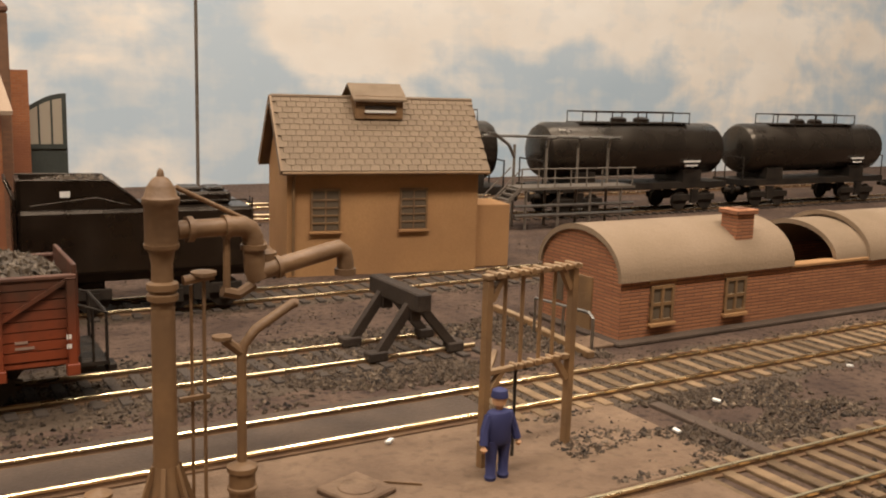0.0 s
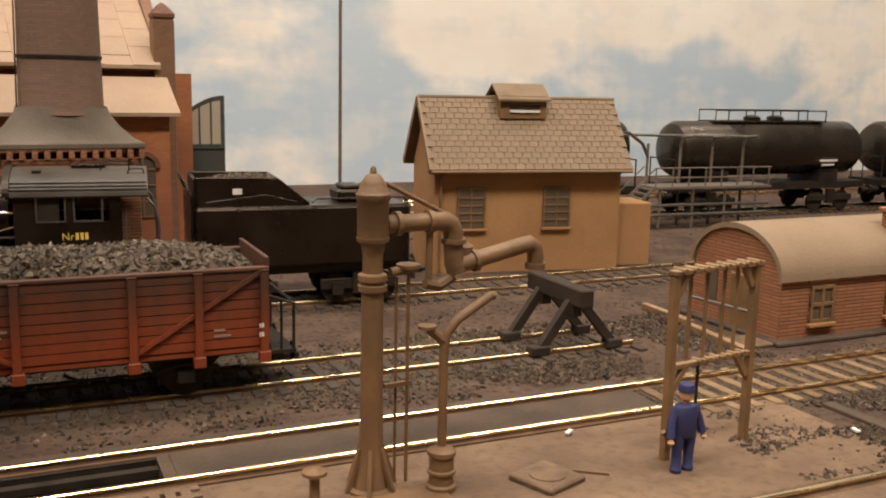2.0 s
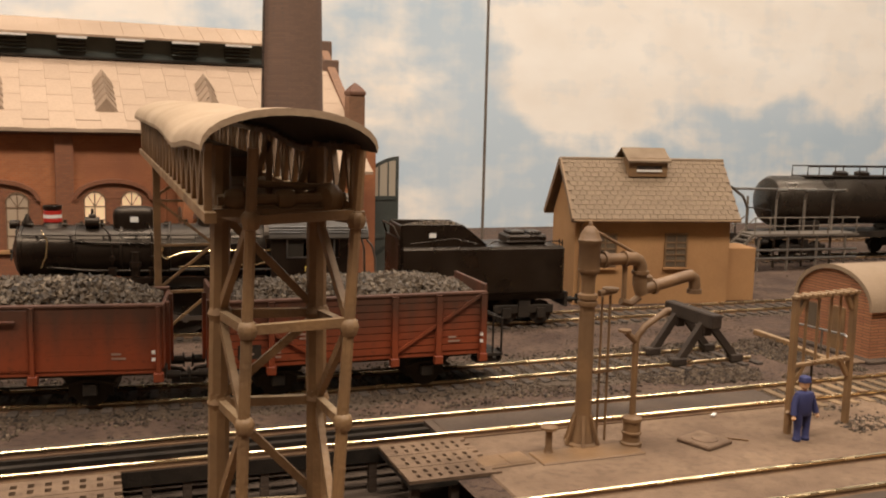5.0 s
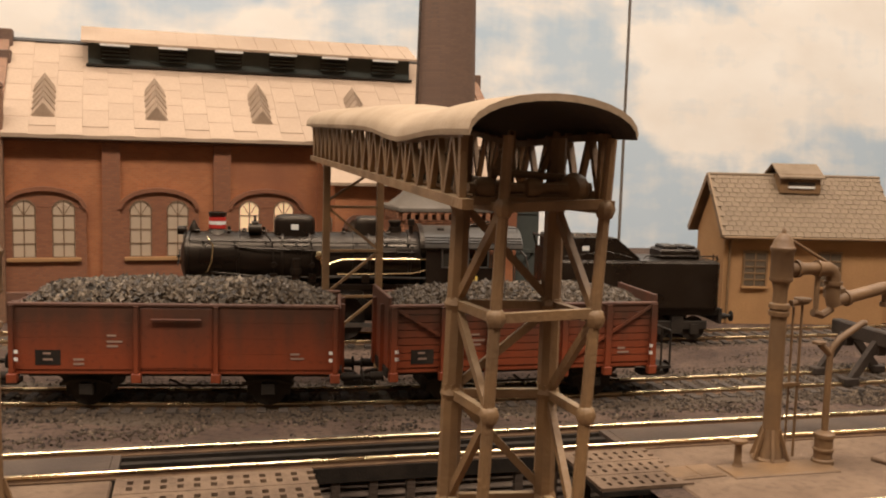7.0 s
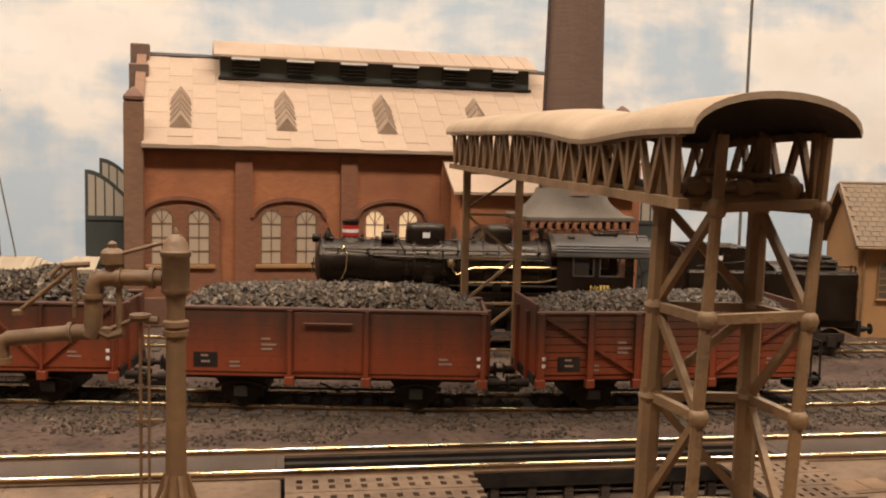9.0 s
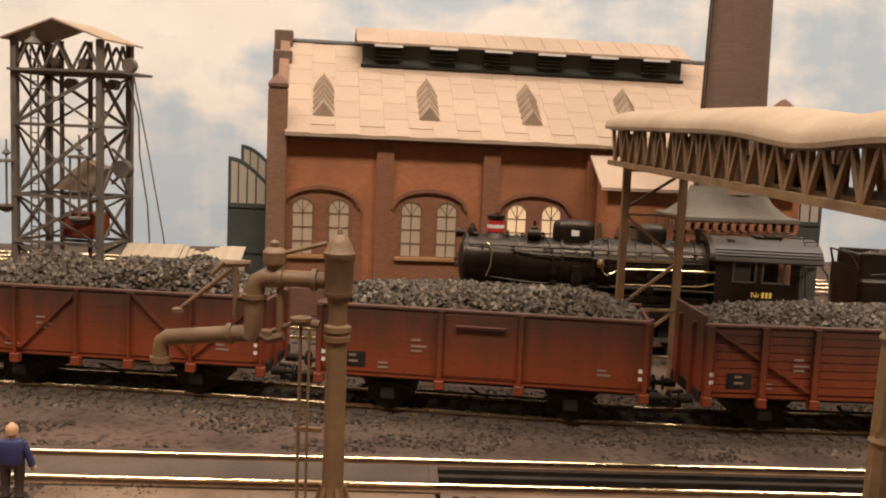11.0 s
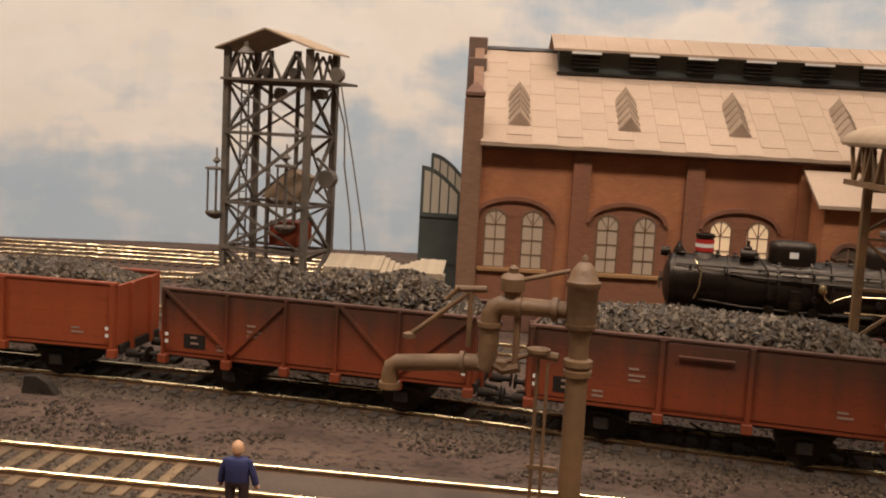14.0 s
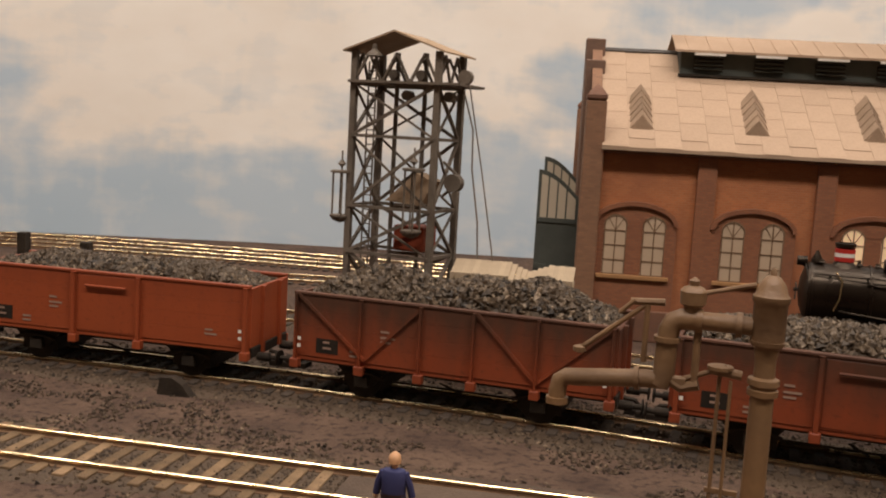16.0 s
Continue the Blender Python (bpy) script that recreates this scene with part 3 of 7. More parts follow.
for cx in centres:
    surround = Shape().box(cx - 1.95, cx + 1.95, 0.02, 0.4, 0, 5.65)
    surround.prism([(cx + x, z) for x, z in arc(0, 5.6, 1.95, 0, 180, 14, 1.05)], 0.02, 0.4)
    part("window_bay", surround, MIDBRICK, SHED, "smoky brick field under an arch")
    band = arch_ring(cx, 3.55, 5.58, 0.86, 0.2, -0.12, 0.1, Shape())
    part("arch", band, MIDBRICK, SHED, "sooty projecting brick arch over a window pair")
    part("window_sill", Shape().box(cx - 1.7, cx + 1.7, -0.14, 0.1, 2.95, 3.15, 0.03), RENDER_, SHED)
    for k in (-0.9, 0.9):
        lit = cx > 10
        m = Matrix.Translation((cx + k, 0, 0))
        w = part("window", Shape().prism(arched(1.06, 3.15, 6.0), -0.005, 0.05, m), WINDOWLIT if lit else WINDOWFAINT, SHED, "arched window glowing with warm light" if lit else "arched window of dim glass")
        fr = Shape()
        for x in (-0.5, 0.0, 0.5):
            fr.box(cx + k + x - 0.025, cx + k + x + 0.025, -0.05, 0.02, 3.15, 5.5 if abs(x) > 0.3 else 5.95)
        for z in (3.18, 3.85, 4.55, 5.25):
            fr.box(cx + k - 0.52, cx + k + 0.52, -0.045, 0.02, z - 0.022, z + 0.022)
        for sgn in (-1, 1):
            fr.beam((cx + k, -0.02, 5.25), (cx + k + sgn * 0.36, -0.02, 5.84), 0.035)
        for a, b in zip(arc(cx + k, 5.47, 0.53, 0, 180, 8), arc(cx + k, 5.47, 0.53, 0, 180, 8)[1:]):
            fr.beam((a[0], -0.02, a[1]), (b[0], -0.02, b[1]), 0.07)
        part("window_frame", fr, MULLION, w)
part("cornice", Shape().box(-0.05, LEN + 0.05, -0.16, 0.3, EAVE - 0.5, EAVE - 0.05, 0.06), BRICKDARK, SHED)
part("plinth", Shape().box(-0.1, LEN + 0.1, -0.14, 0.3, 0, 1.5, 0.05), BRICKDARK, SHED)
roof = Shape()
ov, th = 0.45, 0.16
slope = (RIDGE - EAVE) / (DEEP / 2)
for sgn in (1, -1):
    y0, y1 = (-ov, DEEP / 2) if sgn > 0 else (DEEP + ov, DEEP / 2)
    z0 = EAVE - ov * slope
    roof.add([(x, y, z + d) for x in (0.5, LEN - 0.5) for y, z in ((y0, z0), (y1, RIDGE)) for d in (0, th)],
             [(0, 1, 3, 2), (4, 6, 7, 5), (0, 4, 5, 1), (2, 3, 7, 6), (0, 2, 6, 4), (1, 5, 7, 3)])
ROOF = part("roof", roof, SLAB, SHED, "pale dusty roof of large sheets")
# large roofing sheets on the slope that faces the yard, in broken courses
ang = math.atan(slope)
run = (DEEP / 2 + ov) / math.cos(ang)
rows_, cols = 6, 21
pw, ph = (LEN - 1.0) / cols, run / rows_
me = mesh_of("roof_sheet", Shape().box(0.004, pw - 0.004, 0, ph * 1.04, 0, 0.028, 0.006), SLAB)
for r in range(rows_):
    for c in range(cols):
        o = new("roof_sheet", me)
        o.parent = ROOF
        lift = 0.5 * (c % 2)
        d = (r + lift) * ph
        if d + ph > run:
            continue
        o.matrix_basis = Matrix.Translation(Vector((0.5 + c * pw, -ov + d * math.cos(ang), EAVE - ov * slope + d * math.sin(ang) + th + 0.005)) * U) @ pose(0, 0, 0, math.degrees(ang) - 0.5, 0, 0)
part("ridge_cap", Shape().cone((0.5, DEEP / 2, RIDGE + th), (LEN - 0.5, DEEP / 2, RIDGE + th), 0.16, n=8), ROOFGREY, SHED)
# smoke vent along the ridge
V0, V1 = 4.4, 22.3
vent = part("roof_vent", Shape().box(V0, V1, DEEP / 2 - 1.7, DEEP / 2 + 1.7, RIDGE - 1.9, RIDGE + 0.2), GREEN, SHED, "dark louvred smoke vent along the ridge")
vr = Shape()
for sgn in (1, -1):
    vr.add([(x, DEEP / 2 - sgn * a, z + d) for x in (V0 - 0.35, V1 + 0.35) for a, z in ((2.25, RIDGE + 0.05), (0, RIDGE + 1.0)) for d in (0, 0.12)],
           [(0, 1, 3, 2), (4, 6, 7, 5), (0, 4, 5, 1), (2, 3, 7, 6), (0, 2, 6, 4), (1, 5, 7, 3)])
part("vent_roof", vr, SLAB, vent, "pale sheet roof of the smoke vent")
for i in range(17):
    x = V0 + 0.3 + i * 1.08
    part("roof_seam", Shape().beam((x, DEEP / 2 - 2.24, RIDGE + 0.19), (x, DEEP / 2, RIDGE + 1.14), 0.035, 0.03), SLAB, vent)
part("vent_ledge", Shape().box(V0 - 0.1, V1 + 0.1, DEEP / 2 - 1.95, DEEP / 2 - 1.7, RIDGE - 1.12, RIDGE - 1.0), IRON, vent)
for i in range(6):
    x = V0 + 0.5 + i * 2.98
    lv = Shape().box(x + 0.15, x + 1.6, DEEP / 2 - 1.76, DEEP / 2 - 1.68, RIDGE - 0.78, RIDGE - 0.18)
    part("louvre_panel", lv, IRON, vent)
    for k in range(3):
        part("louvre", Shape().box(x + 0.18, x + 1.57, -0.09, 0.09, -0.02, 0.02, 0, Matrix.Translation((0, DEEP / 2 - 1.80, RIDGE - 0.68 + k * 0.2)) @ pose(0, 0, 0, 35, 0, 0)), GREEN, vent)
    # added white strip that imitates bright light in the gap above the louvres
    part("louvre", Shape().box(x + 0.1, x + 1.6, DEEP / 2 - 2.36, DEEP / 2 - 2.24, RIDGE - 0.08, RIDGE + 0.03), WHITE, vent, "thin white strip standing for the light gap under the vent roof")
# small triangular roof lights
for i in range(4):
    x = 2.35 + 5.35 * i
    d0, d1, hgt = 1.15, 2.75, 0.75
    pts = []
    for d in (d0, d1 + 0.5):
        y, z = -ov + d, EAVE - ov * slope + d * slope + th
        pts.append((y, z))
    (ya, za), (yb, zb) = pts
    dt = part("roof_light", Shape().add([(x - 0.5, ya - 0.03, za - 0.05), (x + 0.5, ya - 0.03, za - 0.05), (x, ya - 0.03, za + 0.7), (x - 0.42, yb, zb), (x + 0.42, yb, zb), (x, yb, zb + 0.5)], [(0, 1, 2), (3, 5, 4), (0, 2, 5, 3), (1, 4, 5, 2)]), ROOFLIGHT, SHED, "small triangular roof light")
    for k in range(5):
        fa, fb = k / 5, (k + 1.25) / 5
        y_, z_ = ya + (yb - ya) * fa, za + (zb - za) * fa
        y2, z2 = ya + (yb - ya) * fb, za + (zb - za) * fb
        st = Shape()
        for sgn in (-1, 1):
            st.add([(x + sgn * 0.56, y_, z_ + 0.04), (x, y_, z_ + 0.73), (x, y2, z2 + 0.66), (x + sgn * 0.5, y2, z2 + 0.0), (x + sgn * 0.48, y_, z_ - 0.02), (x, y_, z_ + 0.68), (x, y2, z2 + 0.58), (x + sgn * 0.42, y2, z2 - 0.05)],
                   [(0, 1, 2, 3), (7, 6, 5, 4), (0, 4, 5, 1), (1, 5, 6, 2), (2, 6, 7, 3), (3, 7, 4, 0)])
        part("cover_tile", st, ROOFLIGHT, dt)
# stepped gable piers with capped finials
for x0 in (-0.35, LEN - 0.75):
    for y, w, z in ((DEEP / 2, 1.1, RIDGE + 0.7), (DEEP / 2 - 1.4, 1.0, RIDGE - 0.5)):
        part("gable_pier", Shape().box(x0, x0 + 1.0, y - w / 2, y + w / 2, 3, z, 0.05), STACKBRICK, SHED)
    for y in (0.0, DEEP):
        part("corner_pier", Shape().box(x0, x0 + 0.95, y - 0.3, y + 0.55, 0, EAVE + 1.9, 0.05), SOOTBRICK, SHED)
        part("finial", Shape().lathe([(0.55, EAVE + 1.88), (0.68, EAVE + 2.0), (0.68, EAVE + 2.15), (0.35, EAVE + 2.45), (0.05, EAVE + 2.65)], 4, Matrix.Translation((x0 + 0.48, y + 0.12, 0)) @ pose(0, 0, 0, 0, 0, 45)), BRICKDARK, SHED)


def gate(x, y, turn, flip, tall=1.0):
    """An open shed door, its glazed head rising from the hinge to the outer edge."""
    mm = pose(x, y, 0, 0, 0, turn) @ Matrix.Diagonal((flip, 1, tall, 1))
    top = lambda q: 6.55 + 1.3 * math.sin(min(q, 2.5) / 2.5 * 1.57)
    steps = [2.5 * k / 8 for k in range(9)]
    h = part("shed_door", Shape().prism([(0, 0.1), (2.5, 0.1)] + [(q, top(q)) for q in reversed(steps)], -0.06, 0.06, mm), GREEN, SHED, "grey-green shed door standing open")
    inner = [0.2 + 2.1 * k / 6 for k in range(7)]
    part("door_glass", Shape().prism([(0.2, 5.5), (2.3, 5.5)] + [(q, top(q) - 0.22) for q in reversed(inner)], -0.075, 0.075, mm), PALEGLASS, h)
    f = Shape()
    f.m = mm
    for xx in (0.75, 1.3, 1.85):
        f.box(xx - 0.04, xx + 0.04, -0.1, 0.1, 5.5, top(xx) - 0.1)
    for z in (1.0, 3.0, 5.3):
        f.box(0.05, 2.45, -0.12, 0.12, z, z + 0.22)
    f.beam((0.2, 0, 1.2), (2.3, 0, 3.0), 0.12, 0.2)
    part("door_rail", f, GREEN, h)


gate(-0.3, 1.2, 170, 0.82)
gate(-0.1, 6.5, 172, 0.8, 1.07)
gate(LEN + 0.3, 1.2, -8, 1)

# ---- annex and stack before the shed ----
ANX = thing("shed_annex", "low brick annex with a pale lean-to roof", "annex", 5.0, 49.7, 0, 4.0)
part("wall", Shape().box(0, 9.6, 0, 2.0, 0, 7.1), BRICK, ANX)
r_ = Shape()
r_.add([(x, y, z + d) for x in (-0.45, 10.0) for y, z in ((-0.45, 7.0), (2.0, 8.5)) for d in (0, 0.16)], [(0, 1, 3, 2), (4, 6, 7, 5), (0, 4, 5, 1), (2, 3, 7, 6), (0, 2, 6, 4), (1, 5, 7, 3)])
part("roof", r_, SLAB, ANX, "pale sheet lean-to roof")
part("side_cheek", Shape().add([(x, y, z) for x in (0, 0.3) for y, z in ((0, 7.0), (1.95, 7.0), (1.95, 8.3))], [(0, 1, 2), (5, 4, 3), (0, 3, 4, 1), (1, 4, 5, 2), (2, 5, 3, 0)]), BRICK, ANX)
for x in (1.2, 8.4):
    m = Matrix.Translation((x, 0, 0))
    w = part("window", Shape().prism(arched(1.1, 2.6, 5.3), -0.03, 0.02, m), WINDOWDIM, ANX)
    part("arch", arch_ring(x, 1.1, 4.75, 0.55, 0.2, -0.12, 0.05, Shape(), 10), BRICKDARK, ANX)
    fr = Shape()
    for z in (2.62, 3.3, 4.0, 4.7):
        fr.box(x - 0.55, x + 0.55, -0.07, 0.0, z - 0.035, z + 0.035)
    fr.box(x - 0.035, x + 0.035, -0.07, 0, 2.6, 5.25)
    part("window_frame", fr, MULLION, w)
for y in (1.0,):
    m = pose(0, y, 0, 0, 0, 90)
    part("window", Shape().prism(arched(1.0, 2.6, 5.3), -0.05, 0.05, Matrix.Translation((0.0, 0, 0)) @ m), WINDOWDIM, ANX)
STACK = thing("chimney_stack", "tall tapered brick chimney stack on a square pedestal", "chimney", 10.05, 47.2, 0, 4.0)
part("pedestal", Shape().box(-2.55, 2.55, -1.7, 1.7, 0, 5.6, 0.04), BRICKHUT, STACK, "orange brick pedestal")
part("corbel_slab", Shape().box(-2.75, 2.75, -1.9, 1.9, 5.95, 6.2, 0.05), SKIRT, STACK)
for i in range(13):
    part("corbel", Shape().box(-2.6 + i * 0.425, -2.4 + i * 0.425, -1.9, -1.65, 5.6, 5.95), BRICKHUT, STACK)
for i in range(8):
    part("corbel", Shape().box(2.5, 2.75, -1.65 + i * 0.44, -1.45 + i * 0.44, 5.6, 5.95), BRICKHUT, STACK)
    part("corbel", Shape().box(-2.75, -2.5, -1.65 + i * 0.44, -1.45 + i * 0.44, 5.6, 5.95), BRICKHUT, STACK)
sk = Shape()
sq = [(2.72, 1.87, 6.2), (2.55, 1.75, 6.3), (2.1, 1.62, 6.75), (1.75, 1.55, 7.2), (1.65, 1.5, 7.5)]
prof = []
for a, b, z in sq:
    e = 4.0 if z < 6.5 else 2.4
    prof.append([(a * math.copysign(abs(math.cos(t)) ** (2 / e), math.cos(t)), b * math.copysign(abs(math.sin(t)) ** (2 / e), math.sin(t)), z) for t in [k * math.tau / 32 for k in range(33)]])
sk.sheet(prof)
part("skirt", sk, SKIRT, STACK, "smooth flared concrete skirt", smooth=True)
part("shaft", Shape().lathe([(1.62, 7.2), (1.55, 7.45), (1.5, 10), (1.32, 20), (1.14, 32), (1.25, 32.2), (1.25, 33)], 32), STACKBRICK, STACK, "grey-brown brick shaft", smooth=True)
for z in (9.3, 17.5):
    part("iron_band", Shape().lathe([(1.56 - (z - 9) * 0.019, z), (1.57 - (z - 9) * 0.019, z + 0.12)], 32), IRON, STACK)
ld = Shape()
for sgn in (-0.14, 0.14):
    ld.beam((-1.62, sgn - 0.25, 7.5), (-1.22, sgn - 0.25, 31), 0.035)
for i in range(70):
    z = 7.6 + i * 0.33
    x = -1.62 + (z - 7.5) * 0.017
    ld.beam((x, -0.39, z), (x, -0.11, z), 0.03)
part("ladder", ld, IRON, STACK)

# ---- tool shed with a tiled roof ----
TOOL = thing("tool_shed", "ochre plastered shed with a brown tiled roof", "shed", 25.2, 46.1, 0, -9.5)
TL, TD, TE, TR = 9.9, 5.0, 4.9, 8.0
part("wall", Shape().box(0.35, TL - 0.35, 0.45, TD - 0.45, 0, TE), RENDER_, TOOL)
part("gable", Shape().add([(x, y, z) for x in (0.35, TL - 0.35) for y, z in ((0.45, TE), (TD - 0.45, TE), (TD / 2, TR - 0.35))], [(0, 1, 2), (5, 4, 3), (0, 3, 4, 1), (1, 4, 5, 2), (2, 5, 3, 0)]), RENDER_, TOOL)
sl = (TR - TE + 0.1) / (TD / 2 + 0.1)
tr = Shape()
for y0, y1 in ((-0.1, TD / 2), (TD + 0.1, TD / 2)):
    tr.add([(x, y, z + d) for x in (0, TL) for y, z in ((y0, TE - 0.1), (y1, TR)) for d in (-0.12, 0)], [(0, 1, 3, 2), (4, 6, 7, 5), (0, 4, 5, 1), (2, 3, 7, 6), (0, 2, 6, 4), (1, 5, 7, 3)])
TROOF = part("roof", tr, SHINGLE, TOOL, "brown roof of small tiles")
ta = math.atan(sl)
trun = (TD / 2 + 0.1) / math.cos(ta)
tc_, tr_ = 22, 13
tw, thh = TL / tc_, trun / tr_
me = mesh_of("roof_tile", Shape().box(0.012, tw - 0.012, 0, thh * 1.25, 0, 0.06), SHINGLE)
for r in range(tr_):
    for c in range(tc_):
        if r % 2 and c == tc_ - 1:
            continue
        o = new("roof_tile", me)
        o.parent = TROOF
        d = r * thh
        o.matrix_basis = Matrix.Translation(Vector(((c + 0.5 * (r % 2)) * tw, -0.1 + d * math.cos(ta), TE - 0.1 + d * math.sin(ta) + 0.02)) * U) @ pose(0, 0, 0, math.degrees(ta) - 3.5, 0, 0)
part("ridge_cap", Shape().cone((0, TD / 2, TR + 0.03), (TL, TD / 2, TR + 0.03), 0.1, n=8), SHINGLE, TOOL)
part("barge_board", Shape().beam((-0.02, -0.15, TE - 0.12), (-0.02, TD / 2, TR - 0.02), 0.1, 0.3).beam((-0.02, TD + 0.15, TE - 0.12), (-0.02, TD / 2, TR - 0.02), 0.1, 0.3), TIMBER, TOOL)
vt = Shape().box(3.75, 6.05, TD / 2 - 0.95, TD / 2 + 0.95, TR - 0.9, TR + 0.15)
tv = part("roof_vent", vt, TIMBER, TOOL, "small tiled ventilator on the ridge")
v2 = Shape()
for sgn in (1, -1):
    v2.add([(x, TD / 2 - sgn * a, z + d) for x in (3.6, 6.2) for a, z in ((1.15, TR - 0.1), (0, TR + 0.62)) for d in (0, 0.1)], [(0, 1, 3, 2), (4, 6, 7, 5), (0, 4, 5, 1), (2, 3, 7, 6), (0, 2, 6, 4), (1, 5, 7, 3)])
vroof = part("vent_roof", v2, SHINGLE, tv)
part("louvre", Shape().box(4.2, 5.7, TD / 2 - 1.02, TD / 2 - 0.94, TR - 0.62, TR - 0.5), WHITE, tv)
part("louvre", Shape().box(4.2, 5.7, TD / 2 - 1.0, TD / 2 - 0.93, TR - 0.45, TR - 0.3), IRON, tv)
for x in (1.5, 5.7):
    w = part("window", Shape().box(x, x + 1.2, 0.40, 0.5, 2.1, 3.9), WINDOWDIM, TOOL, "small barred window of dim glass")
    fr = Shape().box(x - 0.08, x, 0.34, 0.5, 2.05, 3.95).box(x + 1.2, x + 1.28, 0.34, 0.5, 2.05, 3.95).box(x - 0.08, x + 1.28, 0.34, 0.5, 3.9, 4.0)
    for z in (2.4, 2.75, 3.1, 3.45):
        fr.box(x, x + 1.2, 0.36, 0.5, z, z + 0.07)
    fr.box(x + 0.57, x + 0.63, 0.36, 0.5, 2.1, 3.9)
    part("window_frame", fr, TIMBER, w)
    part("window_sill", Shape().box(x - 0.15, x + 1.35, 0.28, 0.5, 1.95, 2.07, 0.02), RENDER_, w)
part("downpipe", Shape().tube([(0.7, 0.05, TE - 0.15), (0.62, 0.3, TE - 0.4), (0.62, 0.36, 0.1)], 0.07, 8), TIMBER, TOOL)
part("gutter", Shape().cone((0.02, -0.12, TE - 0.16), (TL - 0.02, -0.12, TE - 0.16), 0.08, n=8), TIMBER, TOOL)
part("lean_to", Shape().box(TL - 0.3, TL + 1.6, 0.9, 3.2, 0, 3.1, 0.05), RENDER_, TOOL, "low ochre extension with a flat top")

# ---- half-round roofed brick hut ----
HUT = thing("brick_hut", "long brick hut with a half-round tan roof", "hut", 32.0, 31.4, 0, 0.0)
HL, HD, HE, HR = 8.6, 4.6, 2.2, 3.95
part("plinth", Shape().box(-0.35, 22, -0.45, HD + 0.3, 0, 0.16, 0.04), CONCRETE, HUT)
part("step", Shape().box(-1.9, -0.3, -0.2, 1.1, 0, 0.12, 0.03), SAND, HUT)


def barrel(x0, x1, e, top, over, th_=0.18):
    """A barrel vault between two ends."""
    o, i_ = arc(HD / 2, e, HD / 2 + over, 180, 0, 20, top - e), arc(HD / 2, e - 0.02, HD / 2 + over - th_, 180, 0, 20, top - e - th_)
    sh = Shape()
    sh.sheet([[(x, y, z) for y, z in o] for x in (x0, x1)])
    sh.sheet([[(x, y, z) for y, z in i_] for x in (x0, x1)])
    for x in (x0, x1):
        sh.sheet([[(x, y, z) for y, z in o], [(x, y, z) for y, z in i_]])
    sh.sheet([[(x, o[0][0], o[0][1]) for x in (x0, x1)], [(x, i_[0][0], i_[0][1]) for x in (x0, x1)]])
    sh.sheet([[(x, o[-1][0], o[-1][1]) for x in (x0, x1)], [(x, i_[-1][0], i_[-1][1]) for x in (x0, x1)]])
    return sh


outline = [(0, 0.1), (HD, 0.1), (HD, HE)] + [(y, z) for y, z in arc(HD / 2, HE, HD / 2, 0, 180, 20, HR - HE - 0.12)]
end = [(y, z) for y, z in outline]
w_ = Shape()
w_.box(0.3, HL - 0.3, 0, 0.3, 0.1, HE)
w_.box(0.3, HL - 0.3, HD - 0.3, HD, 0.1, HE)
for x0 in (0.0, HL - 0.3):
    n = len(end)
    w_.add([(x, y, z) for x in (x0, x0 + 0.3) for y, z in end], [tuple(range(n)), tuple(range(2 * n - 1, n - 1, -1))] + [(i, n + i, n + (i + 1) % n, (i + 1) % n) for i in range(n)])
part("wall", w_, BRICKHUT, HUT, "wall of coarse horizontal brick courses")
part("roof", barrel(-0.12, HL + 0.1, HE, HR, 0.14), HUTROOF, HUT, "half-round tan felt roof", smooth=True)
for x in (1.9, 5.6):
    w = part("window", Shape().box(x - 0.5, x + 0.5, -0.03, 0.05, 0.7, 1.92), WINDOWDIM, HUT)
    fr = Shape()
    for xx in (-0.5, 0, 0.5):
        fr.box(x + xx - 0.06, x + xx + 0.06, -0.09, 0.03, 0.67, 1.95)
    for z in (0.7, 1.3, 1.92):
        fr.box(x - 0.56, x + 0.56, -0.085, 0.03, z - 0.06, z + 0.06)
    part("window_frame", fr, TIMBER, w)
    part("window_sill", Shape().box(x - 0.62, x + 0.62, -0.2, 0.02, 0.5, 0.63, 0.02), RENDER_, w)
    part("lintel", Shape().box(x - 0.65, x + 0.65, -0.05, 0.02, 2.08, 2.18), RENDER_, w)
part("door", Shape().box(-0.06, 0.05, 1.5, 2.5, 0.1, 2.1, 0.02), TIMBER, HUT)
part("window", Shape().box(-0.05, 0.04, 3.2, 3.8, 0.9, 2.0), WINDOWDIM, HUT)
ch = part("hut_chimney", Shape().box(5.9, 6.8, HD / 2 - 1.9, HD / 2 - 1.1, 2.9, 4.3), BRICKHUT, HUT)
part("chimney_cap", Shape().box(5.78, 6.92, HD / 2 - 2.0, HD / 2 - 1.0, 4.27, 4.45, 0.03).box(6.1, 6.6, HD / 2 - 1.75, HD / 2 - 1.25, 4.43, 4.49), BRICKHUT, ch)
# low wing with an open arched bay behind the hut
w2 = Shape().box(HL, 21.5, 0.05, 0.4, 0.1, 2.1).box(HL, 21.5, HD - 0.4, HD - 0.05, 0.1, 2.1)
part("wing_wall", w2, BRICKHUT, HUT)
part("coping", Shape().box(HL, 21.5, -0.05, 0.5, 2.1, 2.24, 0.03), RENDER_, HUT)
part("wing_roof", barrel(11.4, 13.6, 2.1, 3.6, 0.0), HUTROOF, HUT, "tan vaulted roof bay over an open shelter", smooth=True)
part("wing_roof", barrel(13.6, 21.5, 2.1, 3.8, 0.1), HUTROOF, HUT, "long tan vaulted roof", smooth=True)
part("roof_rib", barrel(13.4, 13.65, 2.1, 3.9, 0.14), HUTROOF, HUT, smooth=True)

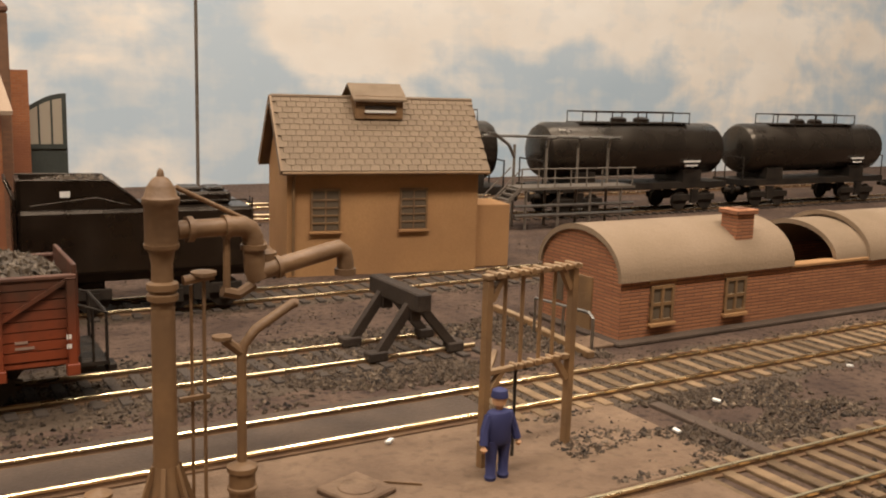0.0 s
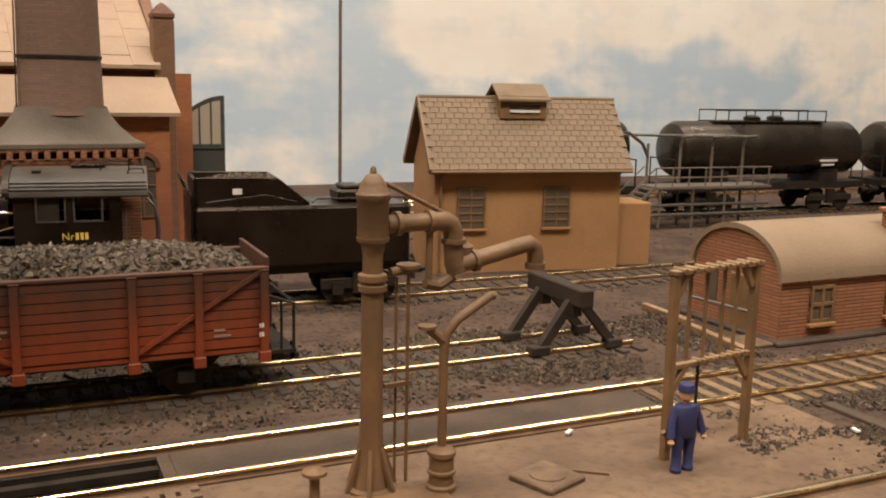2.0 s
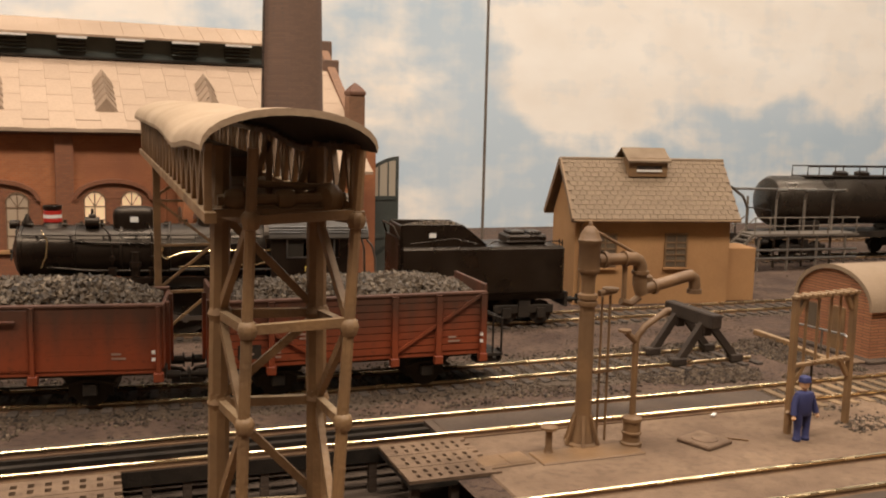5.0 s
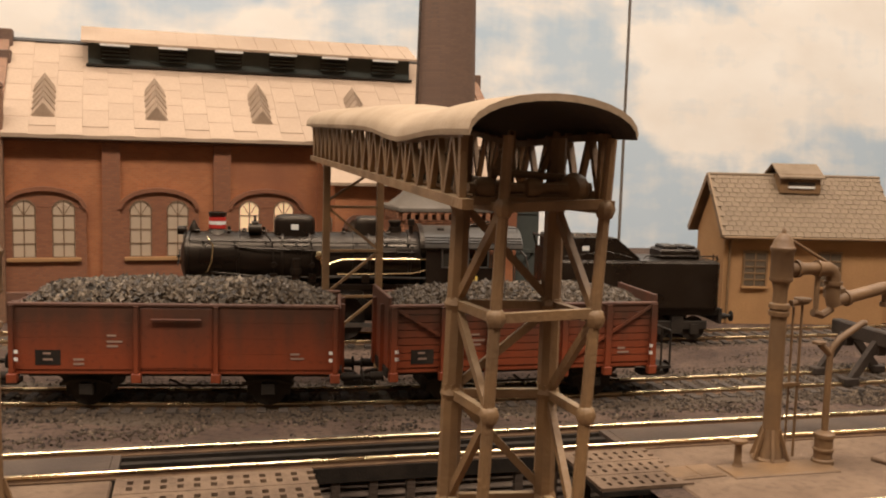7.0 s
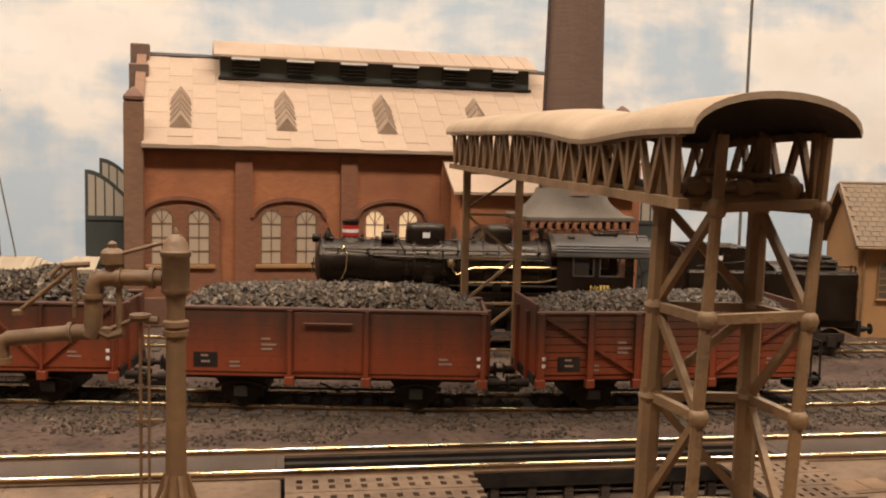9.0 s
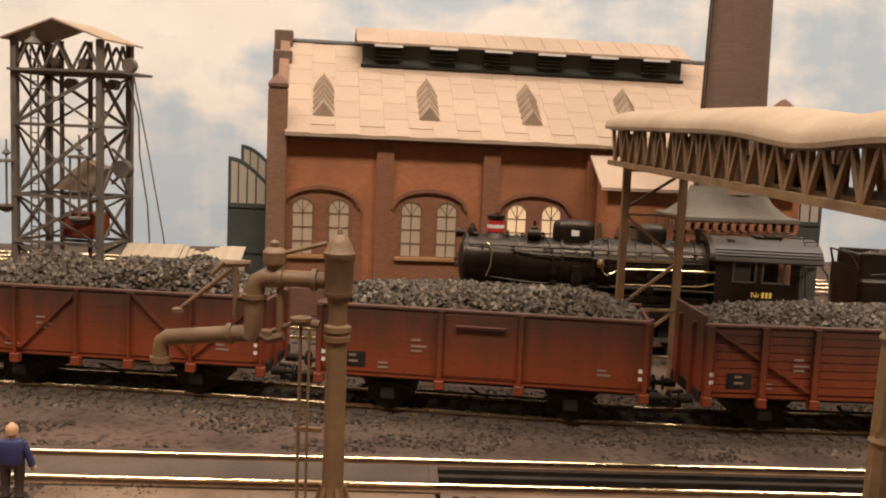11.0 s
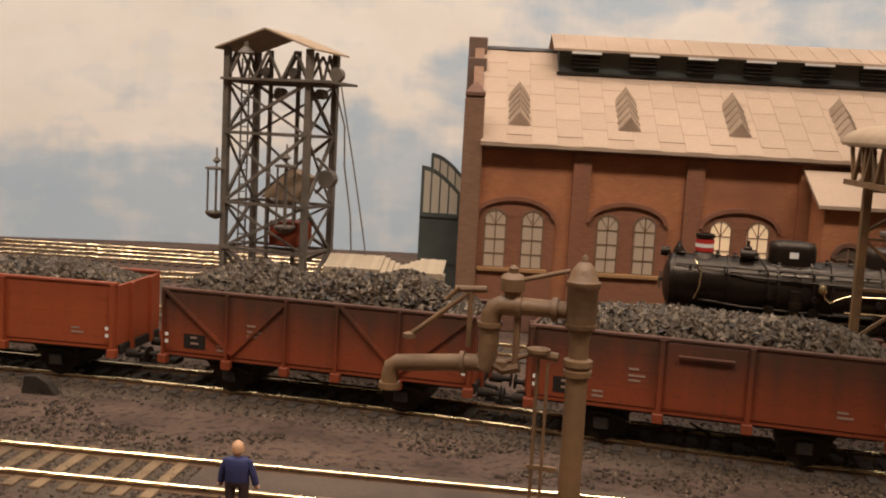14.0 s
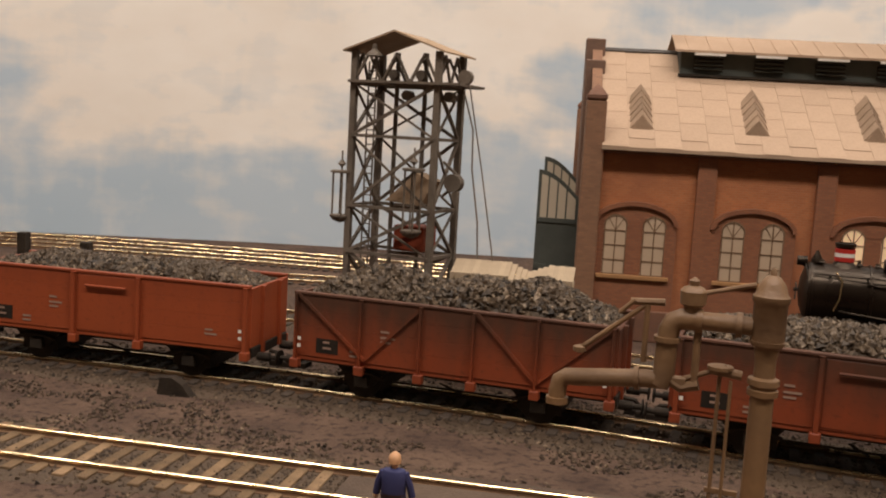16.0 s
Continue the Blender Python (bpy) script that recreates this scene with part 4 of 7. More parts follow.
# ---- steam locomotive with tender ----
def wheel(parent, x, y, r, n_spokes, mat=None, name="wheel"):
    """A spoked wheel with tyre, rim and hub, its face towards -y."""
    t = part(name, Shape().lathe([(r * 0.84, -0.1), (r, -0.1), (r, 0.1), (r * 0.84, 0.1)], 28, Matrix.Translation((x, y, r)) @ pose(0, 0, 0, 90, 0, 0)), IRON, parent, smooth=True)
    sp = Shape()
    for k in range(n_spokes):
        a = k * math.tau / n_spokes
        sp.beam((x, y, r), (x + 0.86 * r * math.cos(a), y, r + 0.86 * r * math.sin(a)), 0.07, 0.1)
    part("spokes", sp, BLACK, t)
    part("hub", Shape().cone((x, y - 0.12, r), (x, y + 0.12, r), r * 0.2, n=14), BLACK, t)
    part("tyre", Shape().lathe([(r * 0.93, -0.115), (r * 1.0, -0.115), (r * 1.0, -0.09), (r * 0.93, -0.09)], 28, Matrix.Translation((x, y, r)) @ pose(0, 0, 0, 90, 0, 0)), STEEL, t, "worn steel tyre", smooth=True)
    return t


def disc_wheel(parent, x, y, r):
    t = part("wheel", Shape().lathe([(r * 0.25, -0.09), (r * 0.75, -0.03), (r * 0.82, -0.08), (r, -0.08), (r, 0.08), (r * 1.1, 0.09), (r * 1.1, 0.13), (0.1, 0.13)], 22, Matrix.Translation((x, y, r)) @ pose(0, 0, 0, 90, 0, 0) @ Matrix.Diagonal((1, 1, 1 if y < 0 else -1, 1))), IRON, parent, smooth=True)
    return t


def buffer(parent, x, y, z, d):
    part("buffer", Shape().cone((x, y, z), (x + 0.45 * d, y, z), 0.16, n=12).cone((x + 0.4 * d, y, z), (x + 0.72 * d, y, z), 0.09, n=10).lathe([(0.05, 0), (0.27, 0.02), (0.27, 0.06), (0.02, 0.1)], 16, Matrix.Translation((x + 0.7 * d, y, z)) @ pose(0, 0, 0, 0, 90 * d, 0)), IRON, parent, smooth=True)


LS = 0.965
LX = -5.15
p0, a0 = at_x(L_LINE, LX + 14)
p1, a1 = at_x(L_LINE, LX)
heading = math.degrees(math.atan2(p0.y - p1.y, p0.x - p1.x))
LOCO = thing("steam_locomotive", "glossy black steam locomotive with gold pipes on the engine track", "locomotive", p1.x, p1.y, 0.255, heading)
LOCO.matrix_world = LOCO.matrix_world @ Matrix.Scale(LS, 4)
BZ, BR = 3.78, 1.2
lay = lambda x: Matrix.Translation((x, 0, BZ)) @ pose(0, 0, 0, 0, 90, 0)
part("boiler", Shape().lathe([(BR, 0), (BR, 4.3), (BR + 0.04, 4.32), (BR + 0.04, 7.6), (BR + 0.1, 7.62), (BR + 0.1, 10.8)], 40, lay(3.0)), BLACK, LOCO, "glossy black banded boiler", smooth=True)
for x in (3.05, 5.3, 7.3, 9.4, 11.3, 13.2):
    part("boiler_band", Shape().lathe([(BR + 0.03, 0), (BR + 0.06, 0.01), (BR + 0.06, 0.11), (BR + 0.03, 0.12)], 40, lay(x) @ Matrix.Diagonal((1.0 + 0.06 * (x > 7) + 0.04 * (x > 10.5), 1.0 + 0.06 * (x > 7) + 0.04 * (x > 10.5), 1, 1))), BLACK, LOCO, smooth=True)
sd = part("smokebox_door", Shape().lathe([(1.16, 0.05), (1.14, -0.02), (0.95, -0.14), (0.6, -0.26), (0.15, -0.32), (0.02, -0.33)], 32, lay(3.0)), BLACK, LOCO, smooth=True)
part("door_handle", Shape().beam((2.62, 0, BZ), (2.6, 0.35, BZ + 0.25), 0.06).beam((2.6, 0, BZ), (2.58, -0.2, BZ - 0.4), 0.06).cone((2.72, 0, BZ), (2.5, 0, BZ), 0.07), IRON, sd)
for k in (-0.45, 0.0, 0.45):
    part("hinge", Shape().beam((2.85, -0.3, BZ + k), (2.93, 1.1, BZ + k), 0.08, 0.12), BLACK, sd)
ch = part("chimney", Shape().lathe([(0.58, 4.8), (0.46, 4.98), (0.375, 5.08), (0.36, 5.68), (0.41, 5.72), (0.41, 5.86), (0.33, 5.88), (0.31, 5.5)], 28, Matrix.Translation((4.35, 0, 0))), BLACK, LOCO, smooth=True)
for z0, z1, m_ in ((5.12, 5.3, REDBAND), (5.3, 5.46, WHITE), (5.46, 5.64, REDBAND)):
    part("chimney_band", Shape().lathe([(0.36, z0), (0.395, z0 + 0.005), (0.395, z1 - 0.005), (0.36, z1)], 28, Matrix.Translation((4.35, 0, 0))), m_, ch, "red band" if m_ is REDBAND else "white band")


def dome(x0, x1, w, top, name, label):
    """A rounded casing on the boiler."""
    s_ = Shape()
    rows = []
    cx, hl = (x0 + x1) / 2, (x1 - x0) / 2
    for z, k in ((4.55, 1.04), (4.9, 1.0), (top - 0.35, 1.0), (top - 0.16, 0.95), (top - 0.05, 0.82), (top, 0.55), (top, 0.05)):
        rows.append([(cx + hl * k * math.copysign(abs(math.cos(t)) ** 0.6, math.cos(t)), w * k * math.copysign(abs(math.sin(t)) ** 0.6, math.sin(t)), z) for t in [i * math.tau / 28 for i in range(29)]])
    s_.sheet(rows)
    d = part(name, s_, BLACK, LOCO, label, smooth=True)
    part("dome_skirt", Shape().tube([(cx + hl * 1.1 * math.copysign(abs(math.cos(t)) ** 0.7, math.cos(t)), w * 1.12 * math.copysign(abs(math.sin(t)) ** 0.7, math.sin(t)), 4.72 + 0.12 * abs(math.cos(t))) for t in [i * math.tau / 24 for i in range(25)]], 0.06, 6), BLACK, d)
    return d


dm_ = dome(6.95, 8.85, 0.66, 5.82, "sandbox", "long rounded black sand dome")
part("builders_plate", Shape().box(7.75, 8.1, -0.70, -0.66, 5.15, 5.4), WHITE, dm_, "small white plate")
dome(10.7, 12.05, 0.62, 5.8, "steam_dome", "short rounded black dome")
part("safety_valve", Shape().lathe([(0.3, 4.8), (0.3, 5.3), (0.22, 5.32), (0.32, 5.55), (0.3, 5.62)], 16, Matrix.Translation((12.65, 0, 0))), BLACK, LOCO, smooth=True)
part("whistle", Shape().lathe([(0.1, 4.9), (0.1, 5.4), (0.16, 5.42), (0.16, 5.7), (0.08, 5.72)], 10, Matrix.Translation((13.4, -0.3, 0))), BLACK, LOCO)
part("turbo_generator", Shape().cone((5.8, -0.5, 5.15), (6.4, -0.5, 5.15), 0.24, n=14).cone((6.1, -0.5, 5.1), (6.1, -0.5, 5.75), 0.06).cone((5.95, -0.5, 5.4), (6.25, -0.5, 5.4), 0.12), BLACK, LOCO)
part("bell", Shape().lathe([(0.24, 5.0), (0.22, 5.15), (0.1, 5.36), (0.05, 5.5)], 14, Matrix.Translation((3.3, -0.15, 0))), BLACK, LOCO, smooth=True)
for sgn in (-1, 1):
    part("running_board", Shape().box(3.0, 13.7, sgn * 1.58 - 0.22, sgn * 1.58 + 0.22, 2.62, 2.74, 0.02).box(3.0, 13.7, sgn * 1.78 - 0.03, sgn * 1.78 + 0.03, 2.5, 2.76), BLACK, LOCO)
    hr = Shape().tube([(3.2, sgn * 1.0, 4.62), (5, sgn * 1.12, 4.62), (9, sgn * 1.18, 4.62), (13.6, sgn * 1.22, 4.62)], 0.035, 6)
    for x in (3.8, 5.2, 6.6, 8.0, 9.4, 10.8, 12.2, 13.2):
        hr.cone((x, sgn * 0.9, 4.55), (x, sgn * 1.18, 4.63), 0.05, n=6)
    part("handrail", hr, BLACK, LOCO)
    pp = Shape().tube([(5.2, sgn * 1.1, 4.35), (6.2, sgn * 1.22, 4.3), (8.5, sgn * 1.28, 4.25), (13.5, sgn * 1.3, 4.2)], 0.05, 6)
    pp.tube([(6.6, sgn * 0.9, 5.0), (6.9, sgn * 1.15, 4.6), (7.0, sgn * 1.35, 3.8), (7.0, sgn * 1.4, 2.8)], 0.045, 6)
    pp.tube([(8.6, sgn * 0.9, 5.0), (8.7, sgn * 1.2, 4.6), (8.75, sgn * 1.38, 3.6), (8.75, sgn * 1.42, 2.8)], 0.045, 6)
    pp.tube([(4.2, sgn * 1.2, 3.2), (6, sgn * 1.32, 3.05), (9, sgn * 1.36, 3.0), (13.6, sgn * 1.42, 3.0)], 0.05, 6)
    for x in (7.0, 8.75, 11.2):
        pp.box(x - 0.18, x + 0.18, sgn * 1.5 - 0.14, sgn * 1.5 + 0.14, 2.8, 3.2)
        pp.cone((x, sgn * 1.36, 3.6), (x, sgn * 1.6, 3.6), 0.13, n=10)
    part("pipework", pp, BLACK, LOCO)
    gp = Shape().tube([(9.1, sgn * 1.38, 3.95), (9.15, sgn * 1.4, 3.7), (9.35, sgn * 1.42, 3.52), (9.6, sgn * 1.42, 3.68), (10.1, sgn * 1.4, 3.85), (12, sgn * 1.4, 3.9), (14.0, sgn * 1.50, 3.92)], 0.042, 8)
    gp.tube([(9.9, sgn * 1.46, 3.20), (12, sgn * 1.46, 3.22), (13.4, sgn * 1.50, 3.26), (14.0, sgn * 1.52, 3.42)], 0.036, 8)
    part("feed_pipe", gp, BRASS, LOCO, "polished brass feed pipe", smooth=True)
    part("check_valve", Shape().lathe([(0.05, -0.2), (0.17, -0.1), (0.2, 0.05), (0.14, 0.2), (0.05, 0.24)], 14, Matrix.Translation((9.05, sgn * 1.36, 4.0))), BRASS, LOCO, "round brass check valve", smooth=True)
    part("copper_pipe", Shape().tube([(4.0, sgn * 0.95, 4.75), (4.25, sgn * 1.12, 4.4), (4.2, sgn * 1.24, 3.7), (4.0, sgn * 1.26, 3.2)], 0.035, 6), BRASS, LOCO)
    cy = part("cylinder", Shape().cone((4.35, sgn * 1.48, 1.5), (6.1, sgn * 1.48, 1.5), 0.56, n=22).cone((4.25, sgn * 1.48, 1.5), (4.35, sgn * 1.48, 1.5), 0.45, n=22).box(4.4, 6.05, sgn * 1.3 - 0.35, sgn * 1.3 + 0.35, 1.6, 2.6, 0.05), BLACK, LOCO, smooth=True)
    part("cylinder_cover", Shape().cone((4.2, sgn * 1.48, 1.5), (4.27, sgn * 1.48, 1.5), 0.3, n=18), STEEL, cy, "steel cylinder cover")
    for x in (7.4, 10.15, 12.9):
        w = wheel(LOCO, x, sgn * 1.0, 1.1, 16, name="driving_wheel")
        part("balance_weight", Shape().prism([(x + 0.9 * math.cos(a_), 1.1 + 0.9 * math.sin(a_)) for a_ in [0.5 + k * 0.16 for k in range(11)]], sgn * 1.0 - 0.11, sgn * 1.0 + 0.11), BLACK, w)
    for x in (2.5, 4.9):
        disc_wheel(LOCO, x, sgn * 0.98, 0.52)
    disc_wheel(LOCO, 15.9, sgn * 0.98, 0.66)
    rd = Shape().beam((7.4, sgn * 1.22, 0.75), (12.9, sgn * 1.22, 0.75), 0.09, 0.2)
    for x in (7.4, 10.15, 12.9):
        rd.cone((x, sgn * 1.12, 0.75), (x, sgn * 1.34, 0.75), 0.19, n=14)
    part("coupling_rod", rd, STEEL, LOCO, "worn steel coupling rod")
    part("connecting_rod", Shape().beam((6.9, sgn * 1.4, 1.5), (10.15, sgn * 1.4, 0.75), 0.09, 0.2).box(6.5, 7.1, sgn * 1.4 - 0.15, sgn * 1.4 + 0.15, 1.3, 1.7).cone((6.1, sgn * 1.4, 1.5), (6.7, sgn * 1.4, 1.5), 0.07), STEEL, LOCO)
    part("valve_gear", Shape().beam((8.6, sgn * 1.35, 2.5), (8.75, sgn * 1.35, 1.1), 0.1, 0.22).beam((8.7, sgn * 1.38, 1.15), (10.15, sgn * 1.42, 0.95), 0.08).beam((6.6, sgn * 1.35, 2.2), (8.7, sgn * 1.38, 1.95), 0.08).beam((6.7, sgn * 1.4, 2.1), (6.8, sgn * 1.4, 0.9), 0.07).beam((6.2, sgn * 1.42, 2.15), (13.6, sgn * 1.5, 2.2), 0.07).box(6.6, 8.9, sgn * 1.5 - 0.06, sgn * 1.5 + 0.06, 1.85, 2.02), IRON, LOCO)
    part("air_tank", Shape().cone((11.1, sgn * 1.5, 2.3), (13.7, sgn * 1.5, 2.3), 0.28, n=18), BLACK, LOCO, smooth=True)
    buffer(LOCO, 0.72, sgn * 1.05, 1.15, -1)
    hl = part("headlamp", Shape().cone((0.62, sgn * 0.85, 1.95), (0.95, sgn * 0.85, 1.95), 0.22, n=16).box(0.68, 0.9, sgn * 0.85 - 0.08, sgn * 0.85 + 0.08, 1.4, 1.8), BLACK, LOCO)
    part("lens", Shape().lathe([(0.02, 0.04), (0.12, 0.03), (0.18, 0.0)], 16, Matrix.Translation((0.615, sgn * 0.85, 1.95)) @ pose(0, 0, 0, 0, -90, 0)), LAMPLENS, hl, "lit white headlamp lens")
part("frame", Shape().box(0.9, 17.5, -0.62, 0.62, 0.85, 2.3).box(13.5, 19.2, -0.9, 0.9, 1.0, 2.4), IRON, LOCO)
part("buffer_beam", Shape().box(0.72, 0.98, -1.55, 1.55, 0.85, 1.5, 0.03), BLACK, LOCO)
part("front_platform", Shape().box(0.75, 3.2, -1.5, 1.5, 1.5, 1.6).add([(x, y, z) for y in (-1.4, 1.4) for x, z in ((1.2, 1.6), (3.2, 2.7), (3.3, 1.6))], [(0, 1, 2), (5, 4, 3), (0, 3, 4, 1), (1, 4, 5, 2), (2, 5, 3, 0)]), BLACK, LOCO)
part("smokebox_saddle", Shape().box(3.4, 5.8, -0.8, 0.8, 2.2, 3.1, 0.1), BLACK, LOCO)
cp = Shape().tube([(0.7, 0, 1.1), (0.4, 0, 1.0), (0.35, 0, 0.6), (0.5, 0, 0.4)], 0.07, 6)
cp.tube([(0.7, 0.5, 1.0), (0.4, 0.5, 0.9), (0.4, 0.5, 0.5), (0.7, 0.5, 0.35)], 0.06, 6).tube([(0.7, -0.5, 1.0), (0.4, -0.5, 0.9), (0.4, -0.5, 0.5), (0.7, -0.5, 0.35)], 0.06, 6)
part("coupling_hoses", cp, IRON, LOCO)
# cab
cab = part("cab", Shape().box(14.0, 14.15, -1.62, 1.62, 2.2, 4.7), BLACK, LOCO, "black cab with curved roof")
for sgn in (-1, 1):
    y = sgn * 1.62
    c_ = Shape().box(14.0, 17.6, y - 0.05, y + 0.05, 1.55, 3.55).box(14.0, 14.7, y - 0.05, y + 0.05, 3.55, 4.75).box(15.75, 15.95, y - 0.05, y + 0.05, 3.55, 4.75).box(17.2, 17.6, y - 0.05, y + 0.05, 3.55, 4.75).box(14.0, 17.6, y - 0.05, y + 0.05, 4.5, 4.75)
    c_.box(14.0, 19.0, y - 0.05, y + 0.05, 1.5, 1.62)
    part("cab_side", c_, BLACK, cab)
    for x0 in (14.72, 15.97):
        part("window_frame", Shape().box(x0, x0 + 0.06, y - 0.08, y + 0.08, 3.55, 4.5).box(x0 + 0.95, x0 + 1.01, y - 0.08, y + 0.08, 3.55, 4.5).box(x0, x0 + 1.0, y - 0.08, y + 0.08, 3.55, 3.61), STEEL, cab)
    part("cab_glass", Shape().box(14.75, 15.5, y - 0.015, y + 0.015, 3.6, 4.5), GLASS, cab)
    part("step", Shape().box(17.7, 18.7, y - 0.2, y + 0.1, 0.8, 0.88).box(17.7, 18.7, y - 0.1, y + 0.0, 0.8, 1.6), BLACK, cab)
    part("grab_rail", Shape().tube([(17.75, y, 1.7), (17.75, y * 1.03, 2.6), (17.75, y, 3.8)], 0.03, 6), STEEL, cab)
rf = Shape()
o_ = arc(0, 4.50, 1.80, 0, 180, 20, 0.90)
i_ = arc(0, 4.43, 1.72, 0, 180, 20, 0.86)
for a in (o_, i_):
    rf.sheet([[(x, y, z) for y, z in a] for x in (13.75, 18.55)])
for x in (13.75, 18.55):
    rf.sheet([[(x, y, z) for y, z in o_], [(x, y, z) for y, z in i_]])
for a in (0, -1):
    rf.sheet([[(x, o_[a][0], o_[a][1]) for x in (13.75, 18.55)], [(x, i_[a][0], i_[a][1]) for x in (13.75, 18.55)]])
part("cab_roof", rf, ROOFGREY, LOCO, "dusty dark grey curved cab roof", smooth=True)
for f_ in (0.16, 0.24, 0.33):
    for sgn in (-1, 1):
        y_, z_ = sgn * 1.815 * math.cos(f_ * math.pi * 0.5), 4.51 + 0.91 * math.sin(f_ * math.pi * 0.5)
        part("roof_rib", Shape().beam((13.9, y_, z_), (18.5, y_, z_), 0.04, 0.05), ROOFGREY, LOCO)
fe = Shape()
oo, ii = arc(0, 4.50, 1.88, 0, 180, 20, 0.99), arc(0, 4.2, 1.70, 0, 180, 20, 0.95)
fe.sheet([[(13.68, y, z) for y, z in oo], [(13.9, y, z) for y, z in oo]])
fe.sheet([[(13.68, y, z) for y, z in oo], [(13.68, y, z) for y, z in ii]])
fe.sheet([[(13.9, y, z) for y, z in oo], [(13.9, y, z) for y, z in ii]])
part("roof_front_band", fe, BLACK, LOCO, "glossy black front edge of the cab roof")
for sgn in (-1, 1):
    part("rear_handrail", Shape().tube([(18.5, sgn * 1.6, 4.4), (18.75, sgn * 1.62, 4.1), (18.9, sgn * 1.62, 3.5), (18.95, sgn * 1.62, 1.8)], 0.05, 6), STEEL, LOCO, "pale curved handrail behind the cab")
part("roof_hatch", Shape().box(15.9, 17.1, -0.45, 0.45, 5.38, 5.52, 0.03).box(14.6, 14.9, -1.0, -0.4, 5.2, 5.36, 0.02), BLACK, LOCO)
rr_ = Shape()
for y in (-0.7, 0.7):
    rr_.tube([(16.9, y, 5.25), (16.95, y, 5.55), (17.9, y, 5.55), (17.95, y, 5.25)], 0.03, 6)
    rr_.tube([(17.85, y * 1.5, 5.1), (17.9, y * 1.5, 5.4), (18.4, y * 1.5, 5.4), (18.45, y * 1.5, 5.1)], 0.03, 6)
part("roof_rail", rr_, BLACK, LOCO)
part("backhead", Shape().cone((14.1, 0, 3.2), (15.2, 0, 3.2), 1.1, n=20), IRON, LOCO)
txt = bpy.data.curves.new("number_lettering", "FONT")
txt.body, txt.size, txt.extrude = "Nr", 0.36 * U, 0.008 * U
tmp = bpy.data.objects.new("number_lettering", txt)
me = bpy.data.meshes.new_from_object(tmp)
bpy.data.objects.remove(tmp)
me.materials.append(GOLD)
lt = new("number_lettering", me)
lt.parent = cab
lt.matrix_basis = pose(15.55 * U, -1.685 * U, 2.92 * U, 90, 0, 0)
for k in range(3):
    part("number_bar", Shape().box(16.02 + k * 0.16, 16.13 + k * 0.16, -1.69, -1.67, 2.92, 3.17), GOLD, cab, "gold painted bar")
part("number_bar", Shape().box(15.98, 16.08, -1.69, -1.67, 2.58, 2.74), GOLD, cab, "gold painted bar")

for k, x in enumerate((3.5, 4.9, 5.6, 6.5, 9.3, 10.2, 12.3)):
    part("boiler_fitting", Shape().cone((x, -0.35 + 0.1 * (k % 3), 4.9), (x, -0.35 + 0.1 * (k % 3), 5.15 + 0.08 * (k % 2)), 0.07, n=8).cone((x - 0.12, -0.4, 5.05), (x + 0.12, -0.4, 5.05), 0.05, n=6), BLACK, LOCO)
for x in (3.6, 5.0, 6.3):
    part("smokebox_step", Shape().box(x - 0.2, x + 0.2, -1.78, -1.5, 2.74, 2.82), BLACK, LOCO)
part("front_handrail", Shape().tube([(3.0, -0.95, 4.35), (2.9, -0.7, 4.75), (2.88, 0, 4.95), (2.9, 0.7, 4.75), (3.0, 0.95, 4.35)], 0.035, 6), IRON, LOCO)
part("top_lamp", Shape().cone((2.55, 0, 5.0), (2.95, 0, 5.0), 0.2, n=14).box(2.7, 2.9, -0.06, 0.06, 4.8, 5.0), BLACK, LOCO)
part("air_pump", Shape().cone((8.0, -1.55, 2.8), (8.0, -1.55, 3.9), 0.2, n=12).cone((8.0, -1.55, 3.2), (8.0, -1.55, 3.45), 0.26, n=12), BLACK, LOCO, smooth=True)
part("reach_rod", Shape().beam((9.5, -1.5, 3.1), (14.0, -1.58, 3.05), 0.06), STEEL, LOCO)
TEN = thing("tender", "black bogie tender half filled with coal", "tender", *((p1 + (p0 - p1).normalized() * 19.6 * LS)[:2]), 0.255, heading + 1.2)
TEN.matrix_world = TEN.matrix_world @ Matrix.Scale(LS, 4)
body = Shape().box(0.55, 9.0, -1.6, 1.6, 1.55, 3.95, 0.12)
part("tank", body, BLACK, TEN, "plain black tender tank")
bk = Shape()
for sgn in (-1, 1):
    y = sgn * 1.2
    bk.add([(x, y + d, z) for d in (-0.05, 0.05) for x, z in ((0.6, 3.9), (4.9, 3.9), (3.7, 4.95), (0.6, 5.0))], [(0, 1, 2, 3), (7, 6, 5, 4), (0, 4, 5, 1), (1, 5, 6, 2), (2, 6, 7, 3), (3, 7, 4, 0)])
bk.add([(x, y, z) for y in (-1.2, 1.2) for x, z in ((4.85, 3.9), (4.95, 3.95), (3.75, 5.0), (3.65, 4.95))], [(0, 1, 2, 3), (7, 6, 5, 4), (0, 4, 5, 1), (1, 5, 6, 2), (2, 6, 7, 3), (3, 7, 4, 0)])
bk.box(0.55, 0.7, -1.25, 1.25, 3.9, 5.0)
part("coal_bunker", bk, BLACK, TEN)
part("bunker_rim", Shape().tube([(0.6, -1.22, 5.02), (3.7, -1.22, 4.98), (4.95, -1.22, 3.98)], 0.05, 6).tube([(0.6, 1.22, 5.02), (3.7, 1.22, 4.98), (4.95, 1.22, 3.98)], 0.05, 6), BLACK, TEN)
part("front_shield", Shape().box(0.4, 0.52, -1.55, 1.55, 1.5, 4.4).tube([(0.45, -1.5, 4.4), (0.2, -1.2, 5.0), (0.2, 1.2, 5.0), (0.45, 1.5, 4.4)], 0.05, 6), BLACK, TEN)
